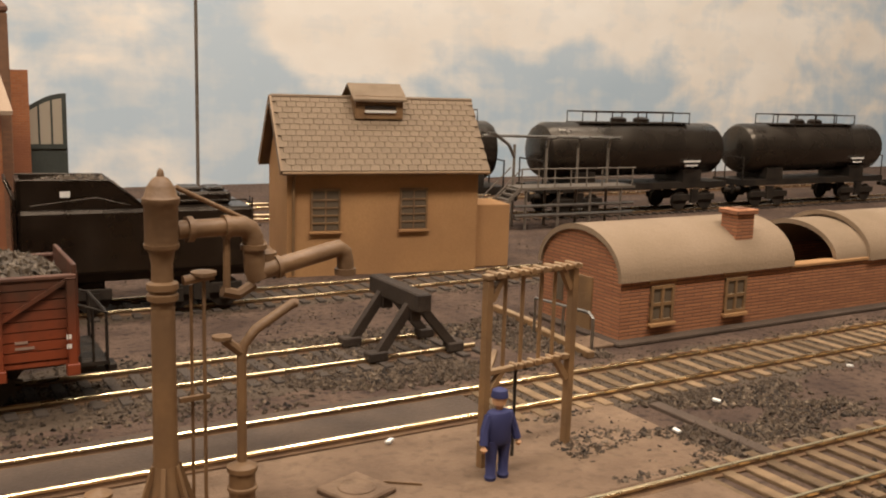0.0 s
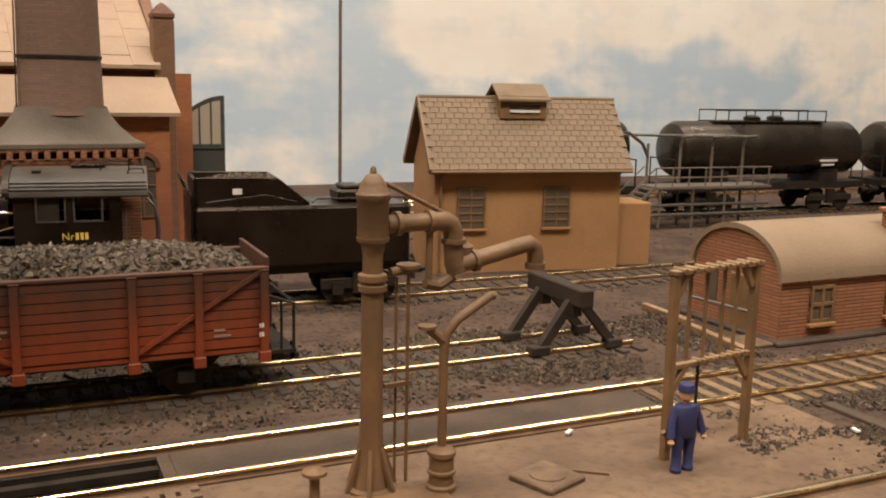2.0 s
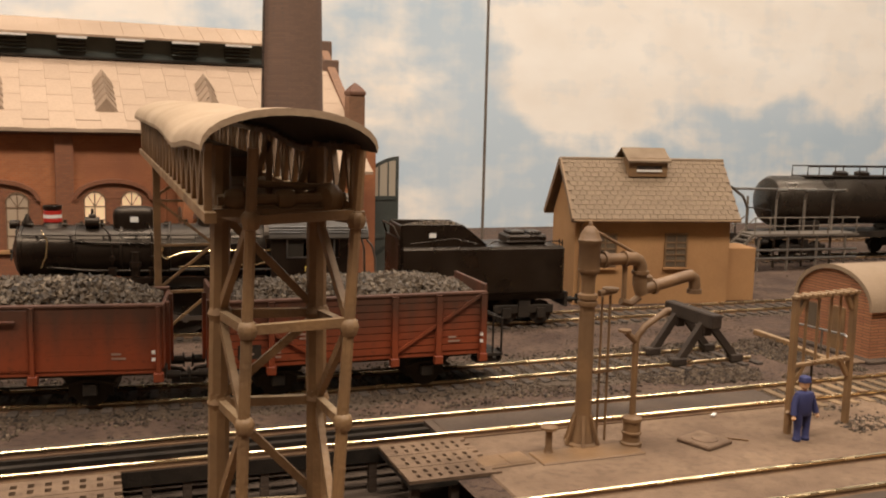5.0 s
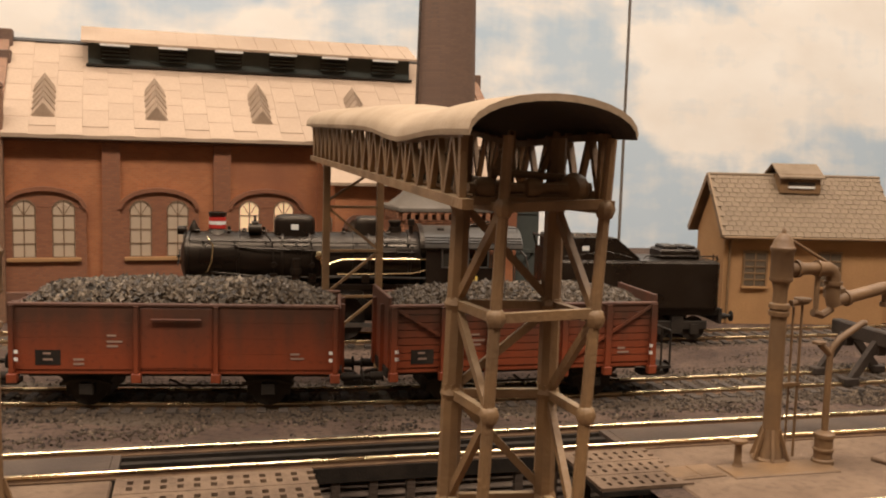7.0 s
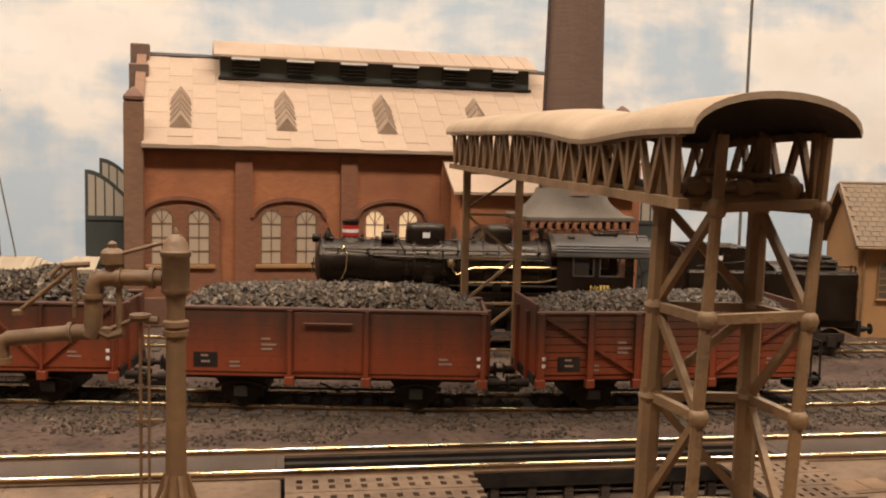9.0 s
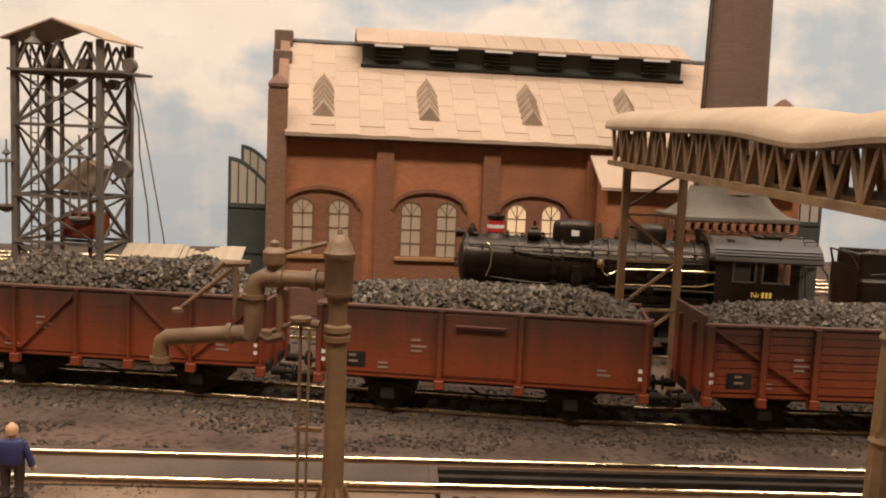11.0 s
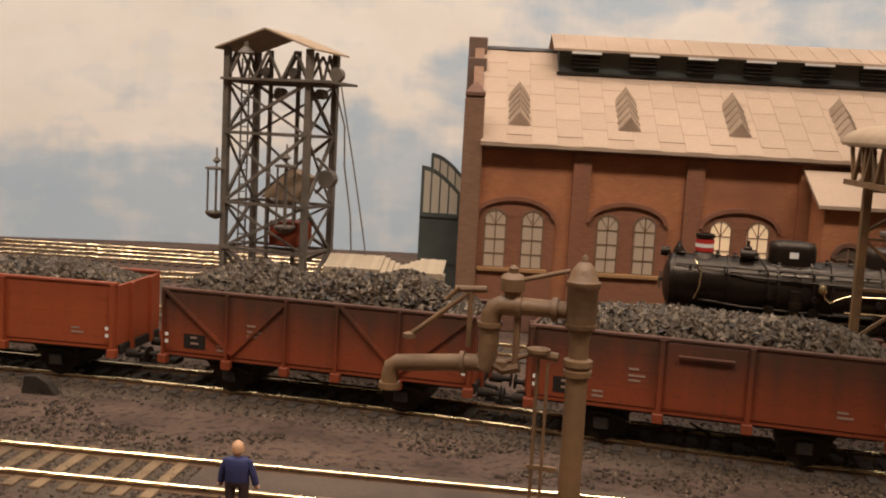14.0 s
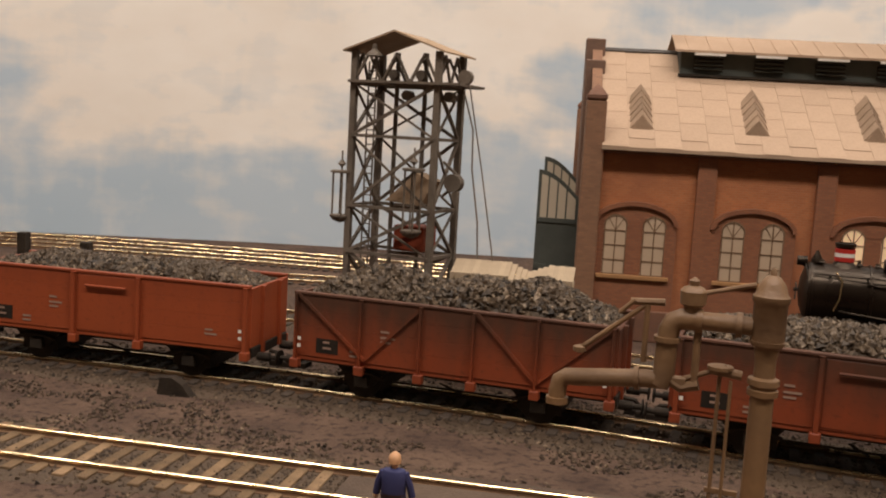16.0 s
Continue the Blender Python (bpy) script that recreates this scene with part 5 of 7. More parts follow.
part("filler_hatch", Shape().box(6.2, 8.3, -0.8, 0.8, 3.95, 4.45, 0.1).box(6.4, 7.2, -0.6, 0.6, 4.45, 4.62, 0.06).box(7.4, 8.1, -0.6, 0.6, 4.45, 4.6, 0.06), BLACK, TEN)
part("tank_rail", Shape().tube([(5.0, -1.5, 4.05), (5.2, -1.5, 4.2), (8.7, -1.5, 4.2), (8.9, -1.5, 4.05)], 0.035, 6).tube([(1.0, -1.62, 4.15), (3.2, -1.62, 4.4), (4.4, -1.62, 4.1)], 0.035, 6), BLACK, TEN)
part("builders_plate", Shape().box(2.0, 2.35, -1.27, -1.25, 4.4, 4.62), WHITE, TEN)
part("frame", Shape().box(0.2, 9.2, -1.35, 1.35, 1.25, 1.55).box(9.1, 9.25, -1.5, 1.5, 0.85, 1.6), IRON, TEN)
for c in (2.1, 7.0):
    for sgn in (-1, 1):
        part("bogie_frame", Shape().box(c - 1.6, c + 1.6, sgn * 1.2 - 0.07, sgn * 1.2 + 0.07, 0.5, 0.95, 0.04).box(c - 0.3, c + 0.3, sgn * 1.25 - 0.1, sgn * 1.25 + 0.1, 0.35, 1.2).box(c - 1.15, c - 0.7, sgn * 1.25 - 0.12, sgn * 1.25 + 0.12, 0.3, 0.8).box(c + 0.7, c + 1.15, sgn * 1.25 - 0.12, sgn * 1.25 + 0.12, 0.3, 0.8), IRON, TEN)
        for d in (-0.93, 0.93):
            disc_wheel(TEN, c + d, sgn * 0.98, 0.56)
for sgn in (-1, 1):
    buffer(TEN, 9.2, sgn * 1.05, 1.15, 1)
part("ladder", Shape().beam((9.1, -0.9, 1.6), (9.1, -0.9, 4.2), 0.05).beam((9.1, -0.5, 1.6), (9.1, -0.5, 4.2), 0.05), BLACK, TEN)


def heap(name, label, m, x0, x1, y0, y1, z, top, n, size, seed, peaks=1.0):
    """A heap of loose coal in a box, as one body of many lumps."""
    def height(x, y):
        u, v = (x - x0) / (x1 - x0) * 2 - 1, (y - y0) / (y1 - y0) * 2 - 1
        edge = max(0.0, 1 - abs(u) ** 6) * max(0.0, 1 - abs(v) ** 3)
        return z + (top - z) * edge * (0.72 + 0.28 * peaks * noise.noise(Vector((x * 0.55, y * 0.55, seed))))
    g = 24
    under = Shape()
    under.m = m
    under.sheet([[(x0 + (x1 - x0) * i / g, y0 + (y1 - y0) * j / 10, height(x0 + (x1 - x0) * i / g, y0 + (y1 - y0) * j / 10) - 0.04) for j in range(11)] for i in range(g + 1)])

    def place(r):
        x, y = r.uniform(x0 + 0.1, x1 - 0.1), r.uniform(y0 + 0.08, y1 - 0.08)
        return m @ Vector((x, y, height(x, y) + r.uniform(-0.02, 0.05)))
    s_ = lumps(name, n, place, size, COAL, "", "", seed)
    n0 = len(s_.v)
    s_.v += under.v
    s_.f += [tuple(i + n0 for i in f) for f in under.f]
    return solo(name, s_, COAL, label, "coal", "stuff")


units = lambda ob: Matrix.Translation(ob.matrix_world.translation / U) @ ob.matrix_world.to_quaternion().to_matrix().to_4x4()
heap("coal_load", "small heap of black coal in the tender", units(TEN) @ Matrix.Scale(LS, 4), 0.7, 4.3, -1.15, 1.15, 4.3, 5.15, 700, 0.11, 41)


# ---- open coal wagons ----
def wagon_paint(name, low, high, z):
    """Oxide red below that turns sooty brown towards the top edge."""
    m, nt, bsdf, mk, link = nodes_of(name)
    tc = mk("ShaderNodeTexCoord").outputs["Object"]
    sep = mk("ShaderNodeSeparateXYZ")
    link(tc, sep.inputs[0])
    r = mk("ShaderNodeMapRange")
    r.inputs[1].default_value, r.inputs[2].default_value = (z - 0.9) * U, (z + 0.7) * U
    link(sep.outputs[2], r.inputs[0])
    run = mk("ShaderNodeMapping")
    run.inputs["Scale"].default_value = (260, 260, 45)
    link(tc, run.inputs[0])
    n = noise_fac(nt, run.outputs[0], 1.0, 6, 0.2, 0.8)
    ad = mk("ShaderNodeMath")
    ad.operation = "MULTIPLY_ADD"
    ad.inputs[1].default_value = 0.6
    link(n, ad.inputs[0])
    link(r.outputs[0], ad.inputs[2])
    f = mk("ShaderNodeMapRange")
    f.inputs[1].default_value, f.inputs[2].default_value = 0.3, 1.3
    link(ad.outputs[0], f.inputs[0])
    col = mix_rgb(nt, f.outputs[0], low, high)
    col = mix_rgb(nt, noise_fac(nt, tc, 700, 3, 0.55, 1.05), col, tuple(c * 0.6 for c in high))
    link(col, bsdf.inputs["Base Color"])
    bsdf.inputs["Roughness"].default_value, bsdf.inputs["Specular IOR Level"].default_value = 0.5, 0.3
    b = mk("ShaderNodeBump")
    b.inputs["Strength"].default_value, b.inputs["Distance"].default_value = 0.15, 0.0003
    link(n, b.inputs["Height"])
    link(b.outputs[0], bsdf.inputs["Normal"])
    return m


SOOTY = wagon_paint("weathered_wagon_red", (0.235, 0.050, 0.018), (0.082, 0.036, 0.021), 2.5)
CLEAN = wagon_paint("brighter_wagon_red", (0.31, 0.066, 0.022), (0.21, 0.047, 0.019), 3.4)


def wagon(x, length, style, label, mat, seed, side=-1):
    p, a = at_x(W_LINE, x)
    W = thing("coal_wagon", label, "wagon", p.x, p.y, 0.255, a, "coal train")
    h, w, z0, z1 = length / 2, 1.62, 1.3, 3.4
    planks = 8 if style == "planks" else 4
    for sgn in (-1, 1):
        y = sgn * w
        for k in range(planks):
            za, zb = z0 + (z1 - z0) * k / planks, z0 + (z1 - z0) * (k + 1) / planks
            gap = 0.03 if style == "planks" else 0.004
            part("side_plank", Shape().box(-h, h, y - 0.06, y + 0.06, za + gap, zb), mat, W)
        part("top_rim", Shape().box(-h - 0.03, h + 0.03, y - 0.1, y + 0.1, z1, z1 + 0.1, 0.02), WAGONTOP if mat is SOOTY else mat, W)
        part("sole_bar", Shape().box(-h, h, y * 0.97 - 0.08, y * 0.97 + 0.08, z0 - 0.16, z0, 0.02), mat, W)
        if style == "planks":
            posts = [-h + 0.12, -h * 0.62, -h * 0.28, h * 0.28, h * 0.62, h - 0.12]
        elif style == "doors":
            posts = [-h + 0.1, -1.28, 1.28, h - 0.1]
        else:
            posts = [-h + 0.1, -h * 0.55, -0.9, 0.9, h * 0.55, h - 0.1]
        for xp in posts:
            pw_ = 0.11 if style == "planks" else 0.075 if style == "doors" else 0.04
            part("post", Shape().box(xp - pw_, xp + pw_, y + sgn * 0.05, y + sgn * 0.2, z0 - 0.3, z1 + 0.02, 0.02), mat, W)
            part("post_foot", Shape().box(xp - 0.16, xp + 0.16, y - 0.02, y + sgn * 0.24 if sgn > 0 else y + 0.02, z0 - 0.42, z0 - 0.12, 0.02) if sgn > 0 else Shape().box(xp - 0.16, xp + 0.16, y - 0.24, y + 0.02, z0 - 0.42, z0 - 0.12, 0.02), mat, W)
        dg = []
        if style == "planks":
            dg = [(-h + 0.15, z1, -h * 0.3, z0 + 0.1), (h - 0.15, z1, h * 0.3, z0 + 0.1)]
        if style == "braces":
            dg = [(-h + 0.15, z1, -h * 0.52, z0 + 0.1), (-h * 0.16, z1, -h * 0.52, z0 + 0.1), (h * 0.18, z1, h * 0.55, z0 + 0.1), (h - 0.15, z1, h * 0.55, z0 + 0.1)]
        for xa, za, xb, zb in dg:
            part("brace", Shape().beam((xa, y + sgn * 0.1, za), (xb, y + sgn * 0.1, zb), 0.09, 0.1), mat, W)
        if style == "doors":
            d = part("door", Shape().box(-1.16, 1.16, y + sgn * 0.055 - 0.02, y + sgn * 0.055 + 0.02, z0 + 0.05, z1 - 0.05, 0.01), mat, W)
            part("door_bar", Shape().cone((-0.8, y + sgn * 0.16, z1 - 0.42), (0.8, y + sgn * 0.16, z1 - 0.42), 0.045, n=8), mat, d)
        for xx in (-h * 0.9, h * 0.9):
            rw = Shape()
            for zz in (z0 + 0.55, z0 + 0.3):
                rw.box(xx + (0.28 if xx > 0 else -0.28) - 0.06, xx + (0.28 if xx > 0 else -0.28) + 0.06, y + sgn * 0.2 - 0.006, y + sgn * 0.2 + 0.006, zz, zz + 0.12)
            part("white_mark", rw, WHITE, W)
        lx = -h * 0.80
        part("label_panel", Shape().box(lx - 0.25, lx + 0.55, y + sgn * 0.066 - 0.006, y + sgn * 0.066 + 0.006, z0 + 0.15, z0 + 0.65), IRON, W, "dark panel with unreadable marks")
        for k, (bx, bz, bw_) in enumerate([(-h * 0.80, 0.3, 0.3), (-h * 0.80, 0.5, 0.24), (-h * 0.62, 0.15, 0.34), (-h * 0.62, 0.3, 0.34), (-h * 0.42, 0.75, 0.36), (-h * 0.42, 0.9, 0.5), (-h * 0.42, 1.1, 0.3), (h * 0.7, 0.35, 0.45), (h * 0.7, 0.5, 0.3)]):
            bars = Shape().box(bx, bx + bw_, y + sgn * 0.075 - 0.004, y + sgn * 0.075 + 0.004, z0 + bz, z0 + bz + 0.07)
            part("lettering_bar", bars, FADED, W, "small faded unreadable lettering")
    for sx in (-1, 1):
        xe = sx * h
        part("end_wall", Shape().box(xe - 0.06, xe + 0.06, -w, w, z0, z1 + (0.35 if style == "planks" else 0.0), 0.02), mat, W)
        for yy in (-0.75, 0.75):
            part("end_post", Shape().box(xe + sx * 0.12 - 0.08, xe + sx * 0.12 + 0.08, yy - 0.1, yy + 0.1, z0 - 0.3, z1), mat, W)
        part("head_stock", Shape().box(xe - 0.1, xe + 0.12, -w * 0.95, w * 0.95, z0 - 0.35, z0, 0.02), IRON, W)
        for sgn in (-1, 1):
            buffer(W, xe + sx * 0.1, sgn * 1.02, 0.92, sx)
        part("coupling_hook", Shape().tube([(xe + sx * 0.1, 0, 0.9), (xe + sx * 0.5, 0, 0.85), (xe + sx * 0.75, 0, 0.6), (xe + sx * 0.9, 0, 0.65)], 0.08, 6).box(min(xe + sx * 0.2, xe + sx * 1.25), max(xe + sx * 0.2, xe + sx * 1.25), -0.3, 0.3, 0.42, 0.62, 0.03), IRON, W)
    part("floor", Shape().box(-h, h, -w, w, z0 - 0.1, z0 + 0.05), IRON, W)
    part("underframe", Shape().box(-h + 0.3, h - 0.3, -0.75, -0.55, 0.85, z0 - 0.1).box(-h + 0.3, h - 0.3, 0.55, 0.75, 0.85, z0 - 0.1).box(-h + 0.3, h - 0.3, -1.5, 1.5, z0 - 0.22, z0 - 0.1), IRON, W)
    for xa in (-h * 0.56, h * 0.56):
        for sgn in (-1, 1):
            disc_wheel(W, xa, sgn * 0.98, 0.56)
            part("axle_guard", Shape().add([(xa + q, sgn * 1.22 + d, z) for d in (-0.05, 0.05) for q, z in ((-0.95, z0 - 0.25), (0.95, z0 - 0.25), (0.42, 0.45), (-0.42, 0.45))], [(0, 1, 2, 3), (7, 6, 5, 4), (0, 4, 5, 1), (1, 5, 6, 2), (2, 6, 7, 3), (3, 7, 4, 0)]).box(xa - 0.24, xa + 0.24, sgn * 1.3 - 0.14, sgn * 1.3 + 0.14, 0.36, 0.78, 0.04), IRON, W)
            part("leaf_spring", Shape().tube([(xa - 0.85, sgn * 1.34, 0.72), (xa - 0.4, sgn * 1.34, 0.86), (xa, sgn * 1.34, 0.9), (xa + 0.4, sgn * 1.34, 0.86), (xa + 0.85, sgn * 1.34, 0.72)], 0.08, 6), IRON, W)
        part("brake_shoe", Shape().box(xa - 0.72, xa - 0.58, -1.1, 1.1, 0.3, 0.8).box(xa + 0.58, xa + 0.72, -1.1, 1.1, 0.3, 0.8), IRON, W)
    part("brake_rod", Shape().beam((-h * 0.4, -0.6, 0.5), (h * 0.4, -0.6, 0.5), 0.07).beam((-0.3, -1.2, 0.85), (0.3, -0.6, 0.4), 0.07), IRON, W)
    if style == "planks":
        part("brakemans_platform", Shape().box(h + 0.1, h + 0.85, -1.4, 1.4, 0.95, 1.05), IRON, W)
        rl = Shape()
        for yy in (-1.35, 1.35):
            rl.tube([(h + 0.8, yy, 1.0), (h + 0.8, yy, 2.35), (h + 0.1, yy, 2.6)], 0.045, 6)
            rl.tube([(h + 0.45, yy, 1.0), (h + 0.45, yy, 2.45)], 0.04, 6)
        rl.tube([(h + 0.8, -1.35, 2.35), (h + 0.8, 1.35, 2.35)], 0.045, 6)
        part("platform_railing", rl, IRON, W)
    M = Matrix.Translation((p.x, p.y, 0.255)) @ pose(0, 0, 0, 0, 0, a)
    return W, M, h, z1


W, M, h, z1 = wagon(9.35, 9.8, "planks", "weathered red plank-sided coal wagon with brake platform", SOOTY, 1)
heap("coal_load", "black coal heaped in a plank-sided wagon", M, -h + 0.1, h - 0.1, -1.5, 1.5, z1 - 0.25, z1 + 0.75, 4200, 0.15, 21, 0.6)
W, M, h, z1 = wagon(-2.3, 10.6, "doors", "weathered brown-red coal wagon with double side doors", SOOTY, 2)
heap("coal_load", "black coal heaped high in a door wagon", M, -h + 0.1, h - 0.1, -1.5, 1.5, z1 - 0.2, z1 + 0.95, 4600, 0.15, 22, 0.4)
W, M, h, z1 = wagon(-14.75, 10.9, "braces", "weathered brown-red coal wagon with diagonal braces", SOOTY, 3)
heap("coal_load", "black coal in two humps in a braced wagon", M, -h + 0.1, h - 0.1, -1.5, 1.5, z1 - 0.25, z1 + 1.2, 4600, 0.15, 25, 1.2)
W, M, h, z1 = wagon(-27.4, 10.9, "doors", "clean bright red coal wagon with side doors", CLEAN, 4)
heap("coal_load", "black coal lying low in a red wagon", M, -h + 0.1, h - 0.1, -1.5, 1.5, z1 - 0.25, z1 + 0.55, 4400, 0.15, 24, 0.7)
W, M, h, z1 = wagon(-40.2, 10.9, "doors", "clean bright red coal wagon at the far end", CLEAN, 5)
heap("coal_load", "black coal lying low in the last wagon", M, -h + 0.1, h - 0.1, -1.5, 1.5, z1 - 0.25, z1 + 0.55, 2400, 0.15, 26, 0.7)

# ---- water cranes ----
def water_crane(x, y, turn, label, drop=0.0, rise=0.0, levered=False):
    C = thing("water_crane", label, "water crane", x, y, 0.06, turn, "water cranes")
    ft = Shape().lathe([(0.54, 0), (0.54, 0.06), (0.42, 0.1), (0.32, 0.5), (0.26, 0.95)], 20)
    for k in range(6):
        a = k * math.tau / 6
        part("rib", Shape().beam((0.56 * math.cos(a), 0.56 * math.sin(a), 0.02), (0.25 * math.cos(a), 0.25 * math.sin(a), 0.95), 0.09, 0.1), CRANE, C)
    part("foot", ft, CRANE, C, "flared ribbed foot", smooth=True)
    part("column", Shape().lathe([(0.260, 0.8), (0.241, 2.2), (0.234, 4.35), (0.301, 4.38), (0.308, 4.5), (0.268, 4.52), (0.268, 4.58), (0.314, 4.6), (0.308, 4.72), (0.214, 4.76), (0.208, 5.1), (0.254, 5.35), (0.334, 5.42), (0.348, 5.5)], 24), CRANE, C, smooth=True)
    hd = part("head", Shape().lathe([(0.316, 5.4), (0.328, 5.5), (0.328, 6.25), (0.365, 6.3), (0.365, 6.4), (0.316, 6.44), (0.267, 6.62), (0.152, 6.78), (0.073, 6.82), (0.061, 6.92), (0.012, 6.98)], 24), CRANE, C, smooth=True)
    arm = Shape().tube([(0.3, 0, 5.75), (0.7, 0, 5.75), (1.5, 0, 5.75)], 0.19, 14)
    arm.cone((0.5, 0, 5.75), (0.62, 0, 5.75), 0.26, n=16).cone((1.28, 0, 5.75), (1.4, 0, 5.75), 0.25, n=16)
    arm.tube([(1.4, 0, 5.75), (1.7, 0, 5.74), (1.85, 0, 5.66), (1.93, 0, 5.5), (1.95, 0, 5.2), (1.97, 0, 4.8 - drop), (2.05, 0, 4.62 - drop)], 0.22, 14)
    arm.cone((1.95, 0, 5.35), (1.95, 0, 5.25), 0.28, n=16)
    part("arm", arm, CRANE, C, "horizontal cast pipe arm with elbow", smooth=True)
    sp = Shape().tube([(1.9, 0, 4.72 - drop), (2.3, 0, 4.74 - drop + rise * 0.15), (3.0, 0, 4.74 - drop + rise * 0.5), (3.75, 0, 4.74 - drop + rise * 0.9), (3.98, 0, 4.74 - drop + rise), (4.12, 0, 4.64 - drop + rise), (4.16, 0, 4.42 - drop + rise), (4.16, 0, 4.16 - drop + rise)], 0.19, 14)
    sp.cone((4.16, 0, 4.28 - drop + rise), (4.16, 0, 4.14 - drop + rise), 0.24, n=16).cone((2.45, 0, 4.74 - drop + rise * 0.2), (2.55, 0, 4.74 - drop + rise * 0.24), 0.25, n=16)
    part("spout", sp, CRANE, C, "swivelling spout pipe with down-turned mouth", smooth=True)
    vb = Shape().lathe([(0.2, 5.6), (0.32, 5.72), (0.32, 6.02), (0.2, 6.1), (0.12, 6.2), (0.05, 6.3)], 16, Matrix.Translation((2.25, 0.25, -0.9)))
    if levered:
        vb = Shape().lathe([(0.16, 5.75), (0.17, 6.02), (0.26, 6.08), (0.27, 6.34), (0.21, 6.42), (0.10, 6.46), (0.11, 6.56), (0.04, 6.62)], 16, Matrix.Translation((1.5, 0, 0)))
        lv_ = Shape().cone((2.35, 0, 6.02), (3.75, 0, 4.86), 0.055, n=8).cone((2.4, 0, 6.05), (2.4, 0, 4.75), 0.06, n=8).cone((2.05, 0, 6.05), (2.75, 0, 6.0), 0.075, n=8).cone((2.65, 0.05, 6.05), (2.95, 0.05, 5.75), 0.05, n=8)
        lv_.cone((0.72, 0, 4.86), (1.75, 0, 4.42), 0.055, n=8).box(1.5, 1.98, -0.1, 0.1, 4.36, 4.54, 0.03).lathe([(0.05, -0.08), (0.14, -0.05), (0.14, 0.05), (0.05, 0.08)], 10, Matrix.Translation((3.75, 0, 4.86)))
        part("lever_linkage", lv_, CRANE, C, "long lever rods over the spout")
    part("valve_body", vb, CRANE, C, smooth=True)
    part("tie_rod", Shape().cone((0.3, 0, 6.6), (1.72, 0, 6.2 if levered else 5.9), 0.05, n=8), CRANE, C)
    part("link_rod", Shape().cone((1.35, 0, 5.6), (1.35, 0, 4.4), 0.08, n=8).tube([(1.25, 0, 4.42), (1.6, 0, 4.32), (1.95, 0, 4.5)], 0.12, 8), CRANE, C)
    cr = Shape().cone((0.42, 0.0, 4.72), (1.05, 0.0, 4.78), 0.1, n=10).lathe([(0.05, 0), (0.26, 0.02), (0.26, 0.09), (0.05, 0.11)], 14, Matrix.Translation((0.85, 0, 4.78)))
    cr.cone((0.85, 0, 0.0), (0.85, 0, 4.8), 0.042, n=8).cone((0.62, 0.1, 0.0), (0.62, 0.1, 4.6), 0.036, n=8).box(0.3, 0.95, -0.05, 0.05, 2.2, 2.3)
    part("control_rod", cr, CRANE, C, "upright control rods with a hand wheel")
    return C


water_crane(14.77, 25.36, 6, "tall rusty brown cast-iron water crane on the platform", 0.0, 0.36)
water_crane(-6.63, 24.7, 172, "tall rusty brown water crane swung towards the coal train", 0.3, -0.22, True)
part_x = [(13.34, 24.8), (-8.2, 23.6)]
for x, y in part_x:
    solo("hydrant", Shape().lathe([(0.19, 0.06), (0.15, 0.12), (0.11, 0.25), (0.105, 0.74), (0.16, 0.78), (0.26, 0.83), (0.26, 0.90), (0.12, 0.95), (0.04, 0.99)], 18, Matrix.Translation((x, y, 0))), CRANE, "rusty mushroom-topped hydrant on the platform", "hydrant", group="hydrants", smooth=True)
V = thing("standpipe", "thin rusty standpipe on a drum-shaped base", "standpipe", 16.16, 24.75, 0.06)
part("base", Shape().lathe([(0.33, 0), (0.33, 0.12), (0.27, 0.16), (0.27, 0.38), (0.31, 0.40), (0.31, 0.46), (0.27, 0.48), (0.27, 0.78), (0.31, 0.80), (0.31, 0.90), (0.22, 0.95), (0.1, 1.0)], 20), CRANE, V, smooth=True)
part("pipe", Shape().tube([(0, 0, 0.9), (0, 0, 3.2), (0.05, 0, 3.45), (0.3, 0, 3.75), (1.15, 0.1, 4.2), (1.22, 0.1, 4.18)], 0.10, 10), CRANE, V, smooth=True)
part("lever", Shape().cone((0, 0, 3.3), (-0.35, 0, 3.6), 0.1, n=8).lathe([(0.05, 0), (0.2, 0.02), (0.2, 0.09), (0.05, 0.12)], 12, Matrix.Translation((-0.4, 0, 3.6))), CRANE, V)
s = Shape().box(12.75, 16.2, 23.9, 25.0, 0.05, 0.11, 0.03)
solo("base_plate", s, CRANE, "flat iron plate under the water crane", "plate")

# ---- manhole, drain and perforated decks ----
MH = thing("manhole", "square stone manhole with a round lid", "manhole", 18.55, 24.3, 0.05, 20)
part("frame", Shape().box(-0.62, 0.62, -0.62, 0.62, 0, 0.15, 0.04), SAND, MH)
part("lid", Shape().lathe([(0.42, 0.13), (0.42, 0.17), (0.39, 0.18), (0.34, 0.16), (0.05, 0.17)], 24), SAND, MH)
solo("iron_bar", Shape().beam((19.3, 24.5, 0.09), (20.0, 24.0, 0.09), 0.05), CRANE, "short rusty bar lying on the platform", "bar")
DR = thing("drain_cover", "flat iron drain cover with two panes", "drain cover", 11.75, 24.6, 0.06, 4)
part("frame", Shape().box(-0.85, 0.85, -0.5, 0.5, 0, 0.05, 0.02), CRANE, DR)
for k in (-0.42, 0.42):
    part("grid", Shape().box(k - 0.36, k + 0.36, -0.4, 0.4, 0.03, 0.07, 0.01), CRANE, DR)


